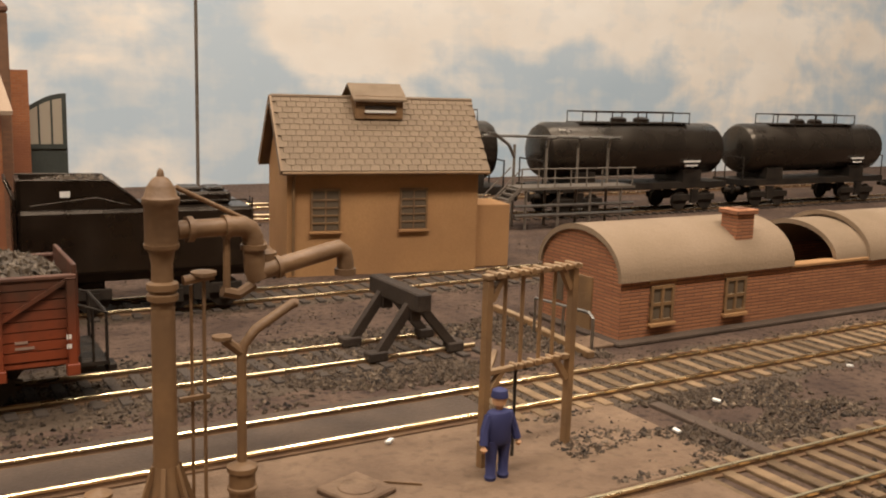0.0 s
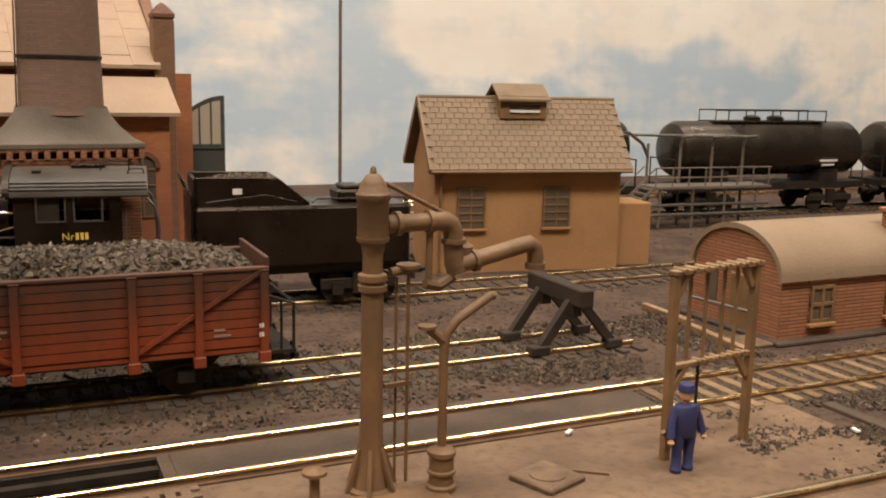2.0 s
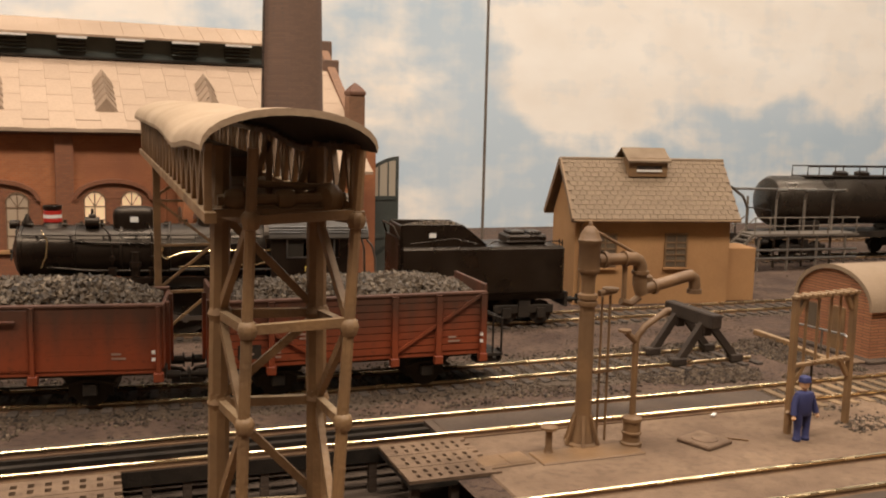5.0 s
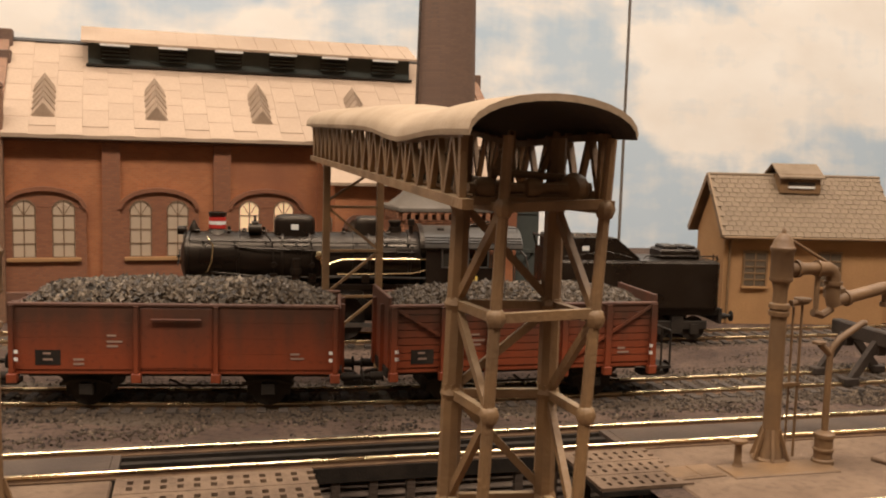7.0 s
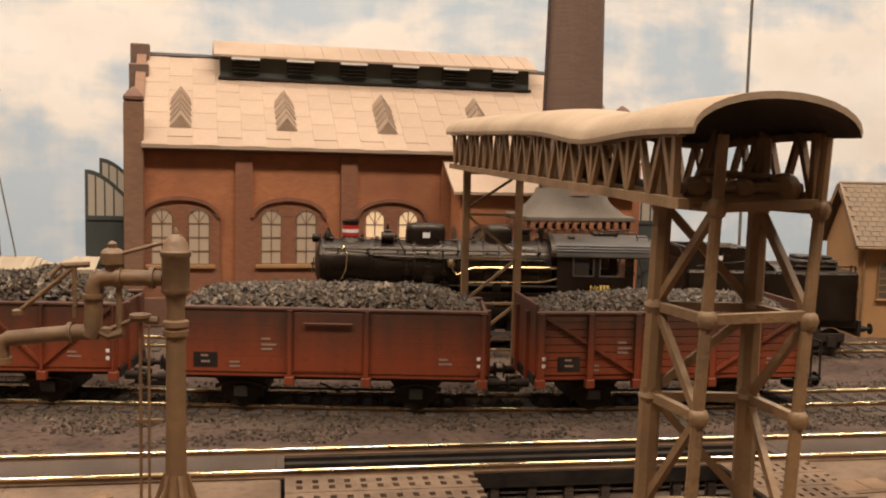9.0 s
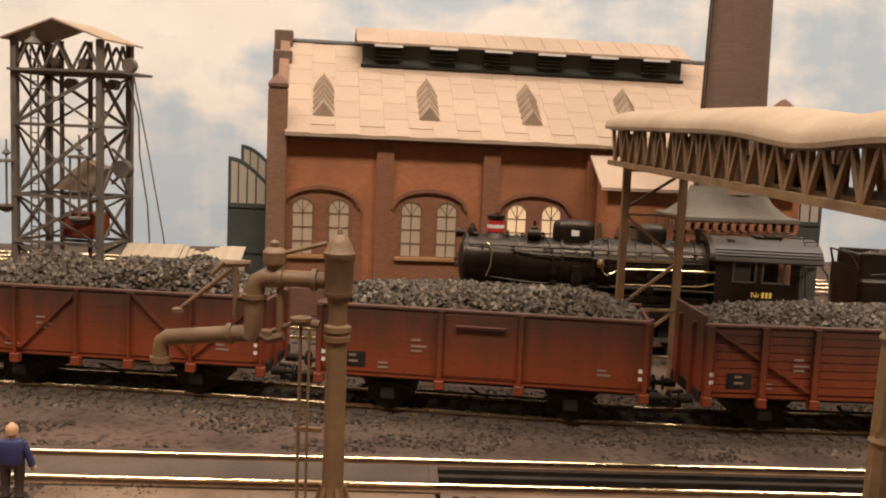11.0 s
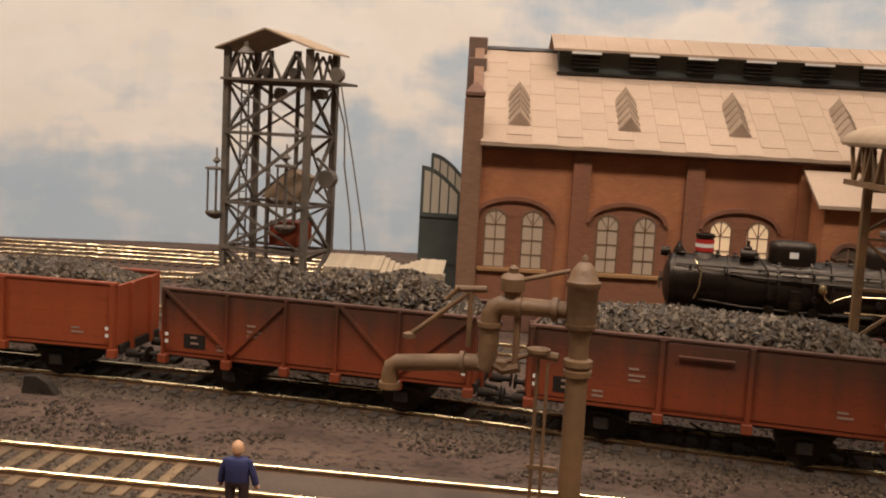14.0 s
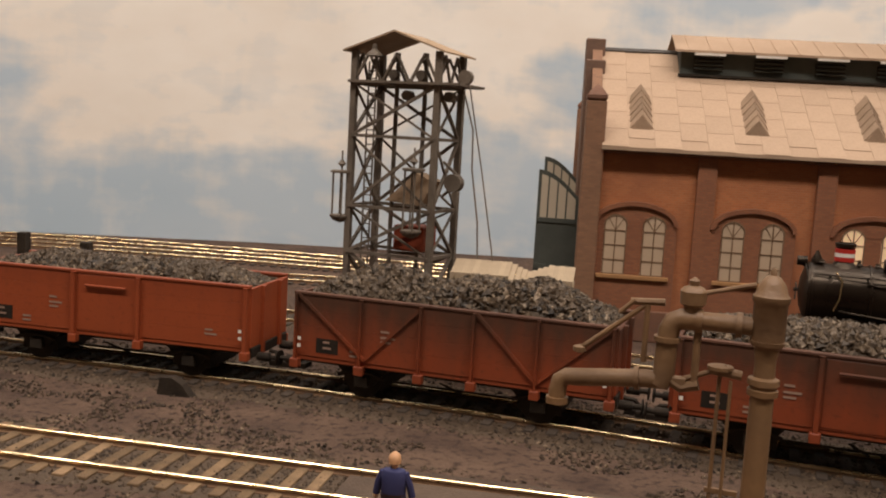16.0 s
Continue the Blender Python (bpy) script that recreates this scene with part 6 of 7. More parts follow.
def deck(x0, x1, y0, y1, label, nx_=9, rows=3):
    """A perforated plate of raised strips, holes cut as dark sockets."""
    D = thing("pit_deck", label, "deck plate", (x0 + x1) / 2, (y0 + y1) / 2, 0.0, 0)
    w, d = (x1 - x0), (y1 - y0) / rows
    for k in range(rows):
        ya = -(y1 - y0) / 2 + k * d
        xs = [-w / 2 + 0.28]
        n = int(nx_)
        step = (w - 0.5) / n
        pl = Shape()
        hole = step * 0.5
        # bars along x between two rows of holes
        for (a, b) in ((ya + 0.02, ya + d * 0.2), (ya + d * 0.42, ya + d * 0.56), (ya + d * 0.78, ya + d - 0.02)):
            pl.box(-w / 2, w / 2, a, b, 0.02, 0.12)
        for (a, b) in ((ya + d * 0.2, ya + d * 0.42), (ya + d * 0.56, ya + d * 0.78)):
            pl.box(-w / 2, -w / 2 + 0.3, a, b, 0.02, 0.12)
            for i in range(n):
                pl.box(-w / 2 + 0.3 + i * step + hole - 0.05, -w / 2 + 0.3 + (i + 1) * step, a, b, 0.02, 0.12)
        part("plate", pl, SAND, D)
    part("bearer", Shape().box(-w / 2, w / 2, -(y1 - y0) / 2, (y1 - y0) / 2, -0.12, 0.015), IRON, D)
    for xx in (-w / 2 + 0.2, 0, w / 2 - 0.2):
        part("leg", Shape().box(xx - 0.12, xx + 0.12, -(y1 - y0) / 2 + 0.1, -(y1 - y0) / 2 + 0.35, -1.4, -0.1), CONCRETE, D)
    return D


deck(8.6, 11.35, 23.7, 26.8, "brown perforated steel deck beside the pit", 7, 3)
deck(-4.0, 1.2, 24.3, 26.75, "brown perforated deck plates at the pit's end", 11, 2)

# ---- ash pit between the rails ----
PIT = thing("ash_pit", "open dark ash pit with beams under the rails", "pit", 0, 0, 0, kind="structure")
part("pit_floor", Shape().box(-4.2, 11.0, 21.8, 29.2, -1.5, -1.4), CONCRETE, PIT)
for y in (27.05, 28.95):
    part("rail_beam", Shape().box(-4.2, 11.0, y - 0.14, y + 0.14, -0.45, 0.02, 0.02), IRON, PIT)
for k in range(14):
    x = -3.6 + k * 1.1
    part("cross_beam", Shape().box(x - 0.1, x + 0.1, 27.1, 28.9, -0.55, -0.3), IRON, PIT)
    part("pit_post", Shape().box(x - 0.12, x + 0.12, 26.95, 27.2, -1.4, -0.45), CONCRETE, PIT)
part("walk_beam", Shape().box(-4.2, 11.0, 27.5, 27.75, -0.2, -0.02).box(-4.2, 11.0, 28.25, 28.5, -0.2, -0.02), IRON, PIT)
for x in (-4.15, 10.9):
    part("pit_end", Shape().box(x - 0.15, x + 0.15, 27.2, 28.8, -1.4, 0.1), CONCRETE, PIT)

# ---- gantry with rollers ----
GA = thing("fire_iron_gantry", "brown timber gantry with rods and rollers", "gantry", 21.75, 24.3, 0.0, 8)
for x in (0.0, 2.75):
    part("post", Shape().beam((x, 0, 0), (x, 0, 4.6), 0.17, 0.19), TIMBER, GA)
    part("post_brace", Shape().beam((x + (0.1 if x < 1 else -0.1), 0, 1.75), (x + (0.5 if x < 1 else -0.5), 0, 2.3), 0.14), TIMBER, GA)
    part("post_brace", Shape().beam((x + (0.1 if x < 1 else -0.1), 0, 4.0), (x + (0.4 if x < 1 else -0.4), 0, 4.5), 0.14), TIMBER, GA)
part("top_beam", Shape().box(-0.12, 2.95, -0.12, 0.12, 4.5, 4.62, 0.02), TIMBER, GA)
for k in range(8):
    part("roller", Shape().cone((0.15 + k * 0.36, -0.2, 4.6), (0.15 + k * 0.36, 0.2, 4.6), 0.075, n=10), TIMBER, GA)
part("lower_beam", Shape().box(0, 2.8, -0.08, 0.08, 2.25, 2.38, 0.02).beam((0.05, 0, 2.2), (1.1, 0.9, 2.45), 0.12), TIMBER, GA)
for k in range(6):
    part("roller", Shape().cone((0.9 + k * 0.3, -0.14, 2.36), (0.9 + k * 0.3, 0.14, 2.36), 0.065, n=10), TIMBER, GA)
for x in (0.6, 1.15, 1.75, 2.2):
    part("hanging_rod", Shape().cone((x, 0.08, 2.2), (x, 0.08, 4.5), 0.05, n=8), TIMBER, GA)
part("short_strut", Shape().cone((1.05, 0.1, 0), (1.05, 0.1, 2.25), 0.04, n=8), IRON, GA)
part("lever", Shape().tube([(0.0, -0.1, 0.4), (-0.15, -0.2, 0.7), (-0.35, -0.25, 0.9)], 0.06, 6), TIMBER, GA)

# ---- buffer stop ----
BS = thing("buffer_stop", "black timber and rail buffer stop at the track's end", "buffer stop", 24.6, 33.85, 0.0, 0)
part("beam", Shape().box(-0.25, 0.25, -1.75, 1.75, 1.7, 2.3, 0.05), OLDBLACK, BS)
for y in (-0.97, 0.97):
    part("front_leg", Shape().beam((-0.05, y, 1.9), (-1.25, y, 0.25), 0.26, 0.3), OLDBLACK, BS)
    part("rear_leg", Shape().beam((0.1, y, 1.9), (1.55, y, 0.25), 0.24, 0.28), OLDBLACK, BS)
    part("shoe", Shape().box(-1.65, -0.95, y - 0.22, y + 0.22, 0.1, 0.42, 0.04).box(1.25, 1.85, y - 0.22, y + 0.22, 0.1, 0.42, 0.04), OLDBLACK, BS)
    part("cheek", Shape().box(-0.2, 0.2, y - 0.2, y + 0.2, 1.3, 1.8, 0.03), OLDBLACK, BS)

# ---- small painted figures ----
def figurine(x, y, turn, cap, label, k=1.0):
    """A plain moulded work figure on the platform, in one piece."""
    s = Shape()
    s.m = Matrix.Translation((x, y, 0.05)) @ pose(0, 0, 0, 0, 0, turn) @ Matrix.Diagonal((k, k, k, 1))
    for sgn in (-1, 1):
        s.lathe([(0.13, 0), (0.15, 0.1), (0.12, 0.14), (0.13, 0.5), (0.17, 1.0)], 10, Matrix.Translation((sgn * 0.19, 0, 0)))
        s.tube([(sgn * 0.3, 0, 1.62), (sgn * 0.43, -0.02, 1.3), (sgn * 0.5, -0.1, 0.95)], 0.105, 8)
    s.lathe([(0.26, 0.9), (0.32, 1.05), (0.31, 1.3), (0.34, 1.55), (0.28, 1.68), (0.1, 1.74)], 14, Matrix.Diagonal((1.1, 0.75, 1, 1)))
    n_body = len(s.f)
    s.lathe([(0.08, 1.7), (0.09, 1.8), (0.16, 1.86), (0.18, 1.98), (0.15, 2.1), (0.05, 2.18)], 12)
    for sgn in (-1, 1):
        s.lathe([(0.03, -0.08), (0.09, 0), (0.03, 0.09)], 8, Matrix.Translation((sgn * 0.52, -0.13, 0.86)))
    n_head = len(s.f)
    if cap:
        s.lathe([(0.21, 2.03), (0.21, 2.08), (0.18, 2.2), (0.05, 2.26)], 12)
    me = mesh_of("figurine", s, BLUE, True)
    me.materials.append(TANSKIN)
    me.materials.append(BLUE if cap else TROUSERS)
    for i, f in enumerate(me.polygons):
        low = f.center.z < (0.05 + 0.98 * k) * U and n_body > i
        f.material_index = 1 if n_body <= i < n_head else 2 if low else 0
    return tagged(new("figurine", me), label, "figurine")


TANSKIN = plain("tan_plastic", (0.55, 0.30, 0.15), 0.6)
TROUSERS = plain("dark_brown_plastic", (0.035, 0.017, 0.013), 0.7)
figurine(21.7, 23.6, 5, True, "small dark-blue plastic work figurine on the platform", 0.95)
figurine(-14.4, 25.9, 180, False, "small bare-headed blue plastic figurine beside the track", 0.86)

# ---- conveyor bridge over the tracks with its near tower ----
BR_ = thing("conveyor_bridge", "brown timber coaling bridge with a curved tan roof", "bridge", 0, 0, 0)
Y0, Y1 = 15.6, 38.6
XL, XR = 2.35, 5.1


def deck_z(y):
    return 9.42 + 0.45 * (y - Y0) / (Y1 - Y0) - 0.22 * math.exp(-((y - 21.5) / 2.5) ** 2)


rt, rb = [], []
for i in range(25):
    y = Y0 + (Y1 - Y0) * i / 24
    z = deck_z(y)
    rt.append([(x, y, z + q) for x, q in arc((XL + XR) / 2, 0, (XR - XL) / 2 + 0.1, 180, 0, 14, 0.62)])
    rb.append([(x, y, z + q - 0.1) for x, q in arc((XL + XR) / 2, 0, (XR - XL) / 2 + 0.08, 180, 0, 14, 0.60)])
rs = Shape().sheet(rt)
for a in (0, -1):
    rs.sheet([rt[a], rb[a]])
for k in (0, -1):
    rs.sheet([[r[k] for r in rt], [r[k] for r in rb]])
part("roof", rs, CREAMROOF, BR_, "long curved dusty tan roof, slightly sagging", smooth=True)
# separate underside in a darker colour, so the roof's shade is painted in
part("roof_lining", Shape().sheet(rb), SLEEPER_AND_SHADE, BR_, "underside of the curved roof, coloured dark as shade", smooth=True)
part("conveyor_trough", Shape().add([(x, y, z + d) for x in (2.95, 4.65) for y, z in ((24.0, 8.37), (38.3, 8.62)) for d in (0, 0.55)], [(0, 1, 3, 2), (4, 6, 7, 5), (0, 4, 5, 1), (2, 3, 7, 6), (0, 2, 6, 4), (1, 5, 7, 3)]), TIMBER, BR_)
for x, nm in ((2.5, "west"), (5.1, "east")):
    top = Shape().tube([(x, 16.6 + i * 1.1, deck_z(16.6 + i * 1.1) - 0.08) for i in range(21)], 0.09, 4)
    part("top_chord", top, TIMBER, BR_)
    zb = lambda y: 8.15 + 0.4 * (y - Y0) / (Y1 - Y0)
    part("bottom_chord", Shape().beam((x, 16.4, zb(16.4)), (x, 38.5, zb(38.5)), 0.2, 0.18), TIMBER, BR_)
    for i in range(20):
        y = 16.8 + i * 1.1
        if i % 2 == 0:
            part("lattice_post", Shape().beam((x, y, zb(y)), (x, y, deck_z(y)), 0.13, 0.15), TIMBER, BR_)
        part("lattice_brace", Shape().beam((x, y, zb(y)), (x, y + 0.55, deck_z(y + 0.55)), 0.11, 0.13), TIMBER, BR_)
        if i < 19:
            part("lattice_brace", Shape().beam((x, y + 0.55, deck_z(y + 0.55)), (x, y + 1.1, zb(y + 1.1)), 0.11, 0.13), TIMBER, BR_)
for i in range(12):
    y = 17.0 + i * 1.9
    part("floor_beam", Shape().beam((2.5, y, 8.2 + 0.017 * (y - 17)), (5.1, y, 8.2 + 0.017 * (y - 17)), 0.14), TIMBER, BR_)
part("conveyor_floor", Shape().add([(x, y, z + d) for x in (2.9, 4.7) for y, z in ((17, 8.24), (38.4, 8.6)) for d in (0, 0.08)], [(0, 1, 3, 2), (4, 6, 7, 5), (0, 4, 5, 1), (2, 3, 7, 6), (0, 2, 6, 4), (1, 5, 7, 3)]), TIMBER, BR_)
legs = [((2.80, 18.35), (2.92, 18.2)), ((2.95, 16.75), (3.25, 16.6)), ((4.75, 18.1), (4.66, 17.9)), ((4.55, 16.3), (5.15, 16.55))]
LOWZ = -0.02
for (xb_, yb_), (xt, yt) in legs:
    thick = 0.36 if yb_ > 17.5 else 0.2
    lg = Shape().cone((xb_, yb_, LOWZ), (xb_ * 0.5 + xt * 0.5 - 0.02, yb_ * 0.5 + yt * 0.5, 4.6), thick * 0.62, thick * 0.56, 8).cone((xb_ * 0.5 + xt * 0.5 - 0.02, yb_ * 0.5 + yt * 0.5, 4.6), (xt, yt, 9.35), thick * 0.56, thick * 0.5, 8)
    part("tower_leg", lg, TIMBER, BR_)


def on_leg(i, z):
    (a, b), (c, d) = legs[i]
    k = z / 9.3
    return (a + (c - a) * k, b + (d - b) * k, z)


for z in (2.3, 4.4, 6.15, 8.1):
    for i, j in ((0, 1), (2, 3), (0, 2), (1, 3)):
        if z == 4.4 and (i, j) == (1, 3):
            continue
        part("tower_tie", Shape().beam(on_leg(i, z), on_leg(j, z + (0.1 if i == 1 else 0)), 0.15, 0.17), TIMBER, BR_)
for (z0_, z1_, i, j) in ((0.2, 2.3, 0, 2), (2.4, 4.4, 2, 0), (4.5, 6.1, 0, 2), (6.2, 8.1, 2, 0), (2.3, 4.4, 0, 1), (4.4, 6.15, 1, 0), (6.2, 8.1, 0, 1), (2.3, 4.4, 3, 2), (4.4, 6.15, 2, 3), (6.2, 8.1, 3, 2)):
    part("tower_brace", Shape().beam(on_leg(i, z0_), on_leg(j, z1_), 0.13, 0.15), TIMBER, BR_)
for x0_, x1_ in ((3.3, 3.75), (3.75, 4.2), (4.2, 4.6)):
    part("head_brace", Shape().beam((x0_, 17.9, 8.3), (x0_ + (0.45 if x0_ != 3.75 else 0.0), 17.9, 9.45), 0.11), TIMBER, BR_)
part("winch_beam", Shape().beam((2.8, 17.2, 8.28), (5.1, 17.1, 8.3), 0.2), TIMBER, BR_)
for x, r in ((3.0, 0.2), (3.9, 0.19), (4.7, 0.3)):
    part("sheave", Shape().lathe([(0.08, -0.2), (r * 0.8, -0.16), (r, -0.06), (r, 0.06), (r * 0.8, 0.16), (0.08, 0.2)], 16, pose(x, 17.1, 8.42, 0, 90, 25 * (x - 3.4))), TIMBER, BR_, smooth=True)
part("shaft", Shape().cone((2.7, 17.1, 8.42), (5.0, 17.05, 8.45), 0.1, n=10).cone((3.2, 17.4, 8.7), (4.6, 17.4, 8.62), 0.07, n=8), TIMBER, BR_)
yb_of = lambda i: legs[i][0][1] < 17.5
for i in range(4):
    for z in (2.3, 4.4, 6.15, 8.1):
        x, y, z = on_leg(i, z)
        part("joint_knot", Shape().lathe([(0.05, -0.2), (0.14, -0.15), (0.19, 0.0), (0.15, 0.12), (0.05, 0.2)] if yb_of(i) else [(0.05, -0.2), (0.2, -0.14), (0.25, 0.0), (0.2, 0.13), (0.05, 0.2)], 9, Matrix.Translation((x, y, z))), TIMBER, BR_, smooth=True)
for x in (2.95, 5.05):
    part("far_leg", Shape().beam((x, 37.6, 0), (x, 37.6, 9.6), 0.26, 0.26), TIMBER, BR_)
for za, zb_ in ((5.0, 6.7), (3.3, 5.0), (6.9, 8.3), (1.5, 3.2)):
    part("far_brace", Shape().beam((2.95, 37.55, za), (5.05, 37.55, zb_) if za != 5.0 else (5.05, 37.55, 5.0), 0.1) if za != 5.0 else Shape().beam((2.95, 37.55, 6.7), (5.05, 37.55, 5.0), 0.1), TIMBER, BR_)
    part("far_tie", Shape().beam((2.95, 37.5, zb_), (5.05, 37.5, zb_), 0.1), TIMBER, BR_)

# ---- coaling hoist tower ----
HT = thing("coal_hoist_tower", "open steel coaling tower with a small pitched roof", "tower", -20.55, 42.0, 0, -13)
HW, HDp = 3.65, 2.3
ht_legs = [(0, 0), (HW, 0), (HW, HDp), (0, HDp), (1.35, HDp * 0.5), (2.6, HDp * 0.5)]
for i, (x, y) in enumerate(ht_legs):
    part("tower_leg", Shape().box(x - (0.12 if i < 4 else 0.07), x + (0.12 if i < 4 else 0.07), y - 0.12, y + (0.12 if i < 4 else 0.0), 0, 12.4), GIRDER, HT)
for z in (2.4, 4.4, 6.25, 9.05, 11.1):
    for (a, b) in ((0, 1), (1, 2), (2, 3), (3, 0), (4, 5)):
        (xa, ya), (xb, yb) = ht_legs[a], ht_legs[b]
        part("tie", Shape().beam((xa, ya - 0.1, z), (xb, yb - 0.1, z), 0.12, 0.12), GIRDER, HT)
lv = [0.3, 2.4, 4.4, 6.25, 9.05, 11.1]
for k in range(5):
    for (a, b) in ((0, 1), (1, 2), (3, 2), (0, 3)):
        (xa, ya), (xb, yb) = ht_legs[a], ht_legs[b]
        if (k + a) % 2 and k != 3:
            xa, ya, xb, yb = xb, yb, xa, ya
        part("diagonal", Shape().beam((xa, ya - 0.05, lv[k]), (xb, yb - 0.05, lv[k + 1]), 0.12, 0.12), GIRDER, HT)
        if k != 1:
            part("diagonal", Shape().beam((xb, yb - 0.02, lv[k]), (xa, ya - 0.02, lv[k + 1]), 0.08, 0.08), GIRDER, HT)
for (a, b) in ((0, 1), (1, 2), (3, 2), (0, 3)):
    (xa, ya), (xb, yb) = ht_legs[a], ht_legs[b]
    n = 3 if a in (0, 3) and b in (1, 2) and (a, b) != (0, 3) else 2
    for k in range(n):
        f0, f1 = k / n, (k + 0.5) / n
        q = lambda f, z: (xa + (xb - xa) * f, ya + (yb - ya) * f, z)
        part("diagonal", Shape().beam(q(f0, 11.15), q(f1, 12.3), 0.09).beam(q(f1, 12.3), q((k + 1) / n, 11.15), 0.09), GIRDER, HT)
rf = Shape()
for sgn in (-1, 1):
    xe = HW / 2 + sgn * (HW / 2 + 0.4)
    rf.add([(x, y, z + d) for y in (-0.35, HDp + 0.35) for x, z in ((HW / 2, 13.15), (xe, 12.38)) for d in (-0.07, 0)], [(0, 1, 3, 2), (4, 6, 7, 5), (0, 4, 5, 1), (2, 3, 7, 6), (0, 2, 6, 4), (1, 5, 7, 3)])
part("roof", rf, CREAMROOF, HT, "thin pitched tan sheet roof")
part("winch_platform", Shape().box(-0.15, HW + 1.0, -0.3, HDp, 11.12, 11.22), GIRDER, HT)
for x, y, r in ((1.5, 0.5, 0.2), (2.7, 0.5, 0.2), (HW + 0.75, 0.9, 0.28)):
    part("winch_drum", Shape().cone((x, y - 0.14, 11.5), (x, y + 0.14, 11.5), r, n=16).box(x - 0.1, x + 0.1, y - 0.12, y + 0.12, 11.2, 11.5), GIRDER, HT)
for x in (2.2, HW + 0.35):
    part("pulley", Shape().cone((x, 0.2, 10.7), (x, 0.6, 10.7), 0.2, n=14), GIRDER, HT)
part("hanging_lamp", Shape().lathe([(0.34, 12.15), (0.3, 12.22), (0.1, 12.4), (0.08, 12.6)], 16, Matrix.Translation((1.0, -0.3, 0))), GIRDER, HT)
lad = Shape()
for x in (0.42, 0.75):
    lad.beam((x, 0.4, 0), (x, 0.4, 12), 0.05)
for k in range(40):
    lad.beam((0.42, 0.4, 0.3 + k * 0.29), (0.75, 0.4, 0.3 + k * 0.29), 0.045)
part("ladder", lad, GIRDER, HT)


def cage(x, y, z, h_):
    c = part("bucket_cage", Shape().lathe([(0.05, 0), (0.3, 0.1), (0.42, 0.25), (0.42, 0.32)], 12, Matrix.Translation((x, y, z))), GIRDER, HT)
    for k in range(4):
        a = k * math.tau / 4 + 0.6
        part("cage_bar", Shape().cone((x + 0.33 * math.cos(a), y + 0.33 * math.sin(a), z + 0.3), (x + 0.33 * math.cos(a), y + 0.33 * math.sin(a), z + h_), 0.045, n=6), GIRDER, c)
    part("cage_ring", Shape().lathe([(0.34, h_), (0.45, h_ + 0.02), (0.45, h_ + 0.1), (0.34, h_ + 0.12)], 14, Matrix.Translation((x, y, z))), GIRDER, c)
    part("cage_hook", Shape().cone((x, y, z + h_), (x, y, z + h_ + 0.9), 0.04, n=6).lathe([(0.03, 0), (0.18, 0.12), (0.03, 0.3)], 10, Matrix.Translation((x, y, z + h_ + 0.25))), GIRDER, c)


cage(-0.4, 0.0, 5.5, 2.0)
cage(3.0, -0.4, 5.2, 2.6)
part("chute", Shape().add([(x, y, z) for y in (0.6, 1.5) for x, z in ((1.3, 6.5), (2.9, 6.4), (3.4, 7.4), (2.6, 7.7))], [(0, 1, 2, 3), (7, 6, 5, 4), (0, 4, 5, 1), (1, 5, 6, 2), (2, 6, 7, 3), (3, 7, 4, 0)]), CREAMROOF, HT, "tan sloping coal chute")
part("hopper", Shape().box(1.9, 3.2, 0.3, 1.6, 4.6, 5.6, 0.05), WAGONRED, HT, "red skip inside the tower")
part("outer_pulley", Shape().beam((HW, 0.9, 8.2), (HW + 0.75, 0.9, 7.6), 0.1).cone((HW + 0.5, 0.7, 7.4), (HW + 0.5, 1.1, 7.4), 0.36, n=14).beam((HW, 0.9, 6.8), (HW + 0.5, 0.9, 7.3), 0.1), GIRDER, HT)
cb = Shape().tube([(HW + 0.75, 0.6, 11.2), (HW + 1.3, 0.6, 9.5), (HW + 1.35, 0.6, 8.0), (HW + 1.7, 0.6, 6.0), (HW + 1.9, 0.6, 3.0), (HW + 2.0, 0.6, 0.05)], 0.035, 6)
cb.tube([(HW + 1.05, 0.6, 11.2), (HW + 1.75, 0.6, 8.0), (HW + 2.35, 0.6, 5.0), (HW + 3.2, 0.6, 0.05)], 0.03, 6)
part("cable", cb, GIRDER, HT, "thin hanging cables")

# ---- pale plank coal bin beside the hoist ----
CB = thing("plank_bin", "low bin of pale upright planks", "bin", -15.9, 40.0, 0, 0)
me = mesh_of("plank", Shape().box(0, 0.19, -0.06, 0.06, 0, 4.2, 0.015), PALEWOOD)
for k in range(23):
    o = new("plank", me)
    o.parent = CB
    o.matrix_basis = Matrix.Translation(Vector((k * 0.2, 0, -0.5 * max(0, 1 - abs(k - 14) / 4) )) * U)
me = mesh_of("roof_plank", Shape().add([(x, y, z) for x in (0, 0.2) for y, z in ((-0.05, 4.1), (1.25, 4.55), (1.25, 4.47), (-0.05, 4.02))], [(0, 1, 2, 3), (7, 6, 5, 4), (0, 4, 5, 1), (1, 5, 6, 2), (2, 6, 7, 3), (3, 7, 4, 0)]), PALEWOOD)
for k in range(23):
    o = new("roof_plank", me)
    o.parent = CB
    o.matrix_basis = Matrix.Translation(Vector((k * 0.2, 0, random.uniform(-0.01, 0.03) - 0.3 * max(0, 1 - abs(k - 14) / 4))) * U)
part("top_board", Shape().add([(x, y, z) for x in (0, 4.6) for y, z in ((0.07, 3.6), (1.2, 4.05), (1.2, 3.95), (0.07, 3.5))], [(0, 1, 2, 3), (7, 6, 5, 4), (0, 4, 5, 1), (1, 5, 6, 2), (2, 6, 7, 3), (3, 7, 4, 0)]), PALEWOOD, CB)
for x in (0.15, 4.45):
    part("corner_post", Shape().box(x - 0.12, x + 0.12, 0.08, 1.25, 0, 4.0), PALEWOOD, CB)

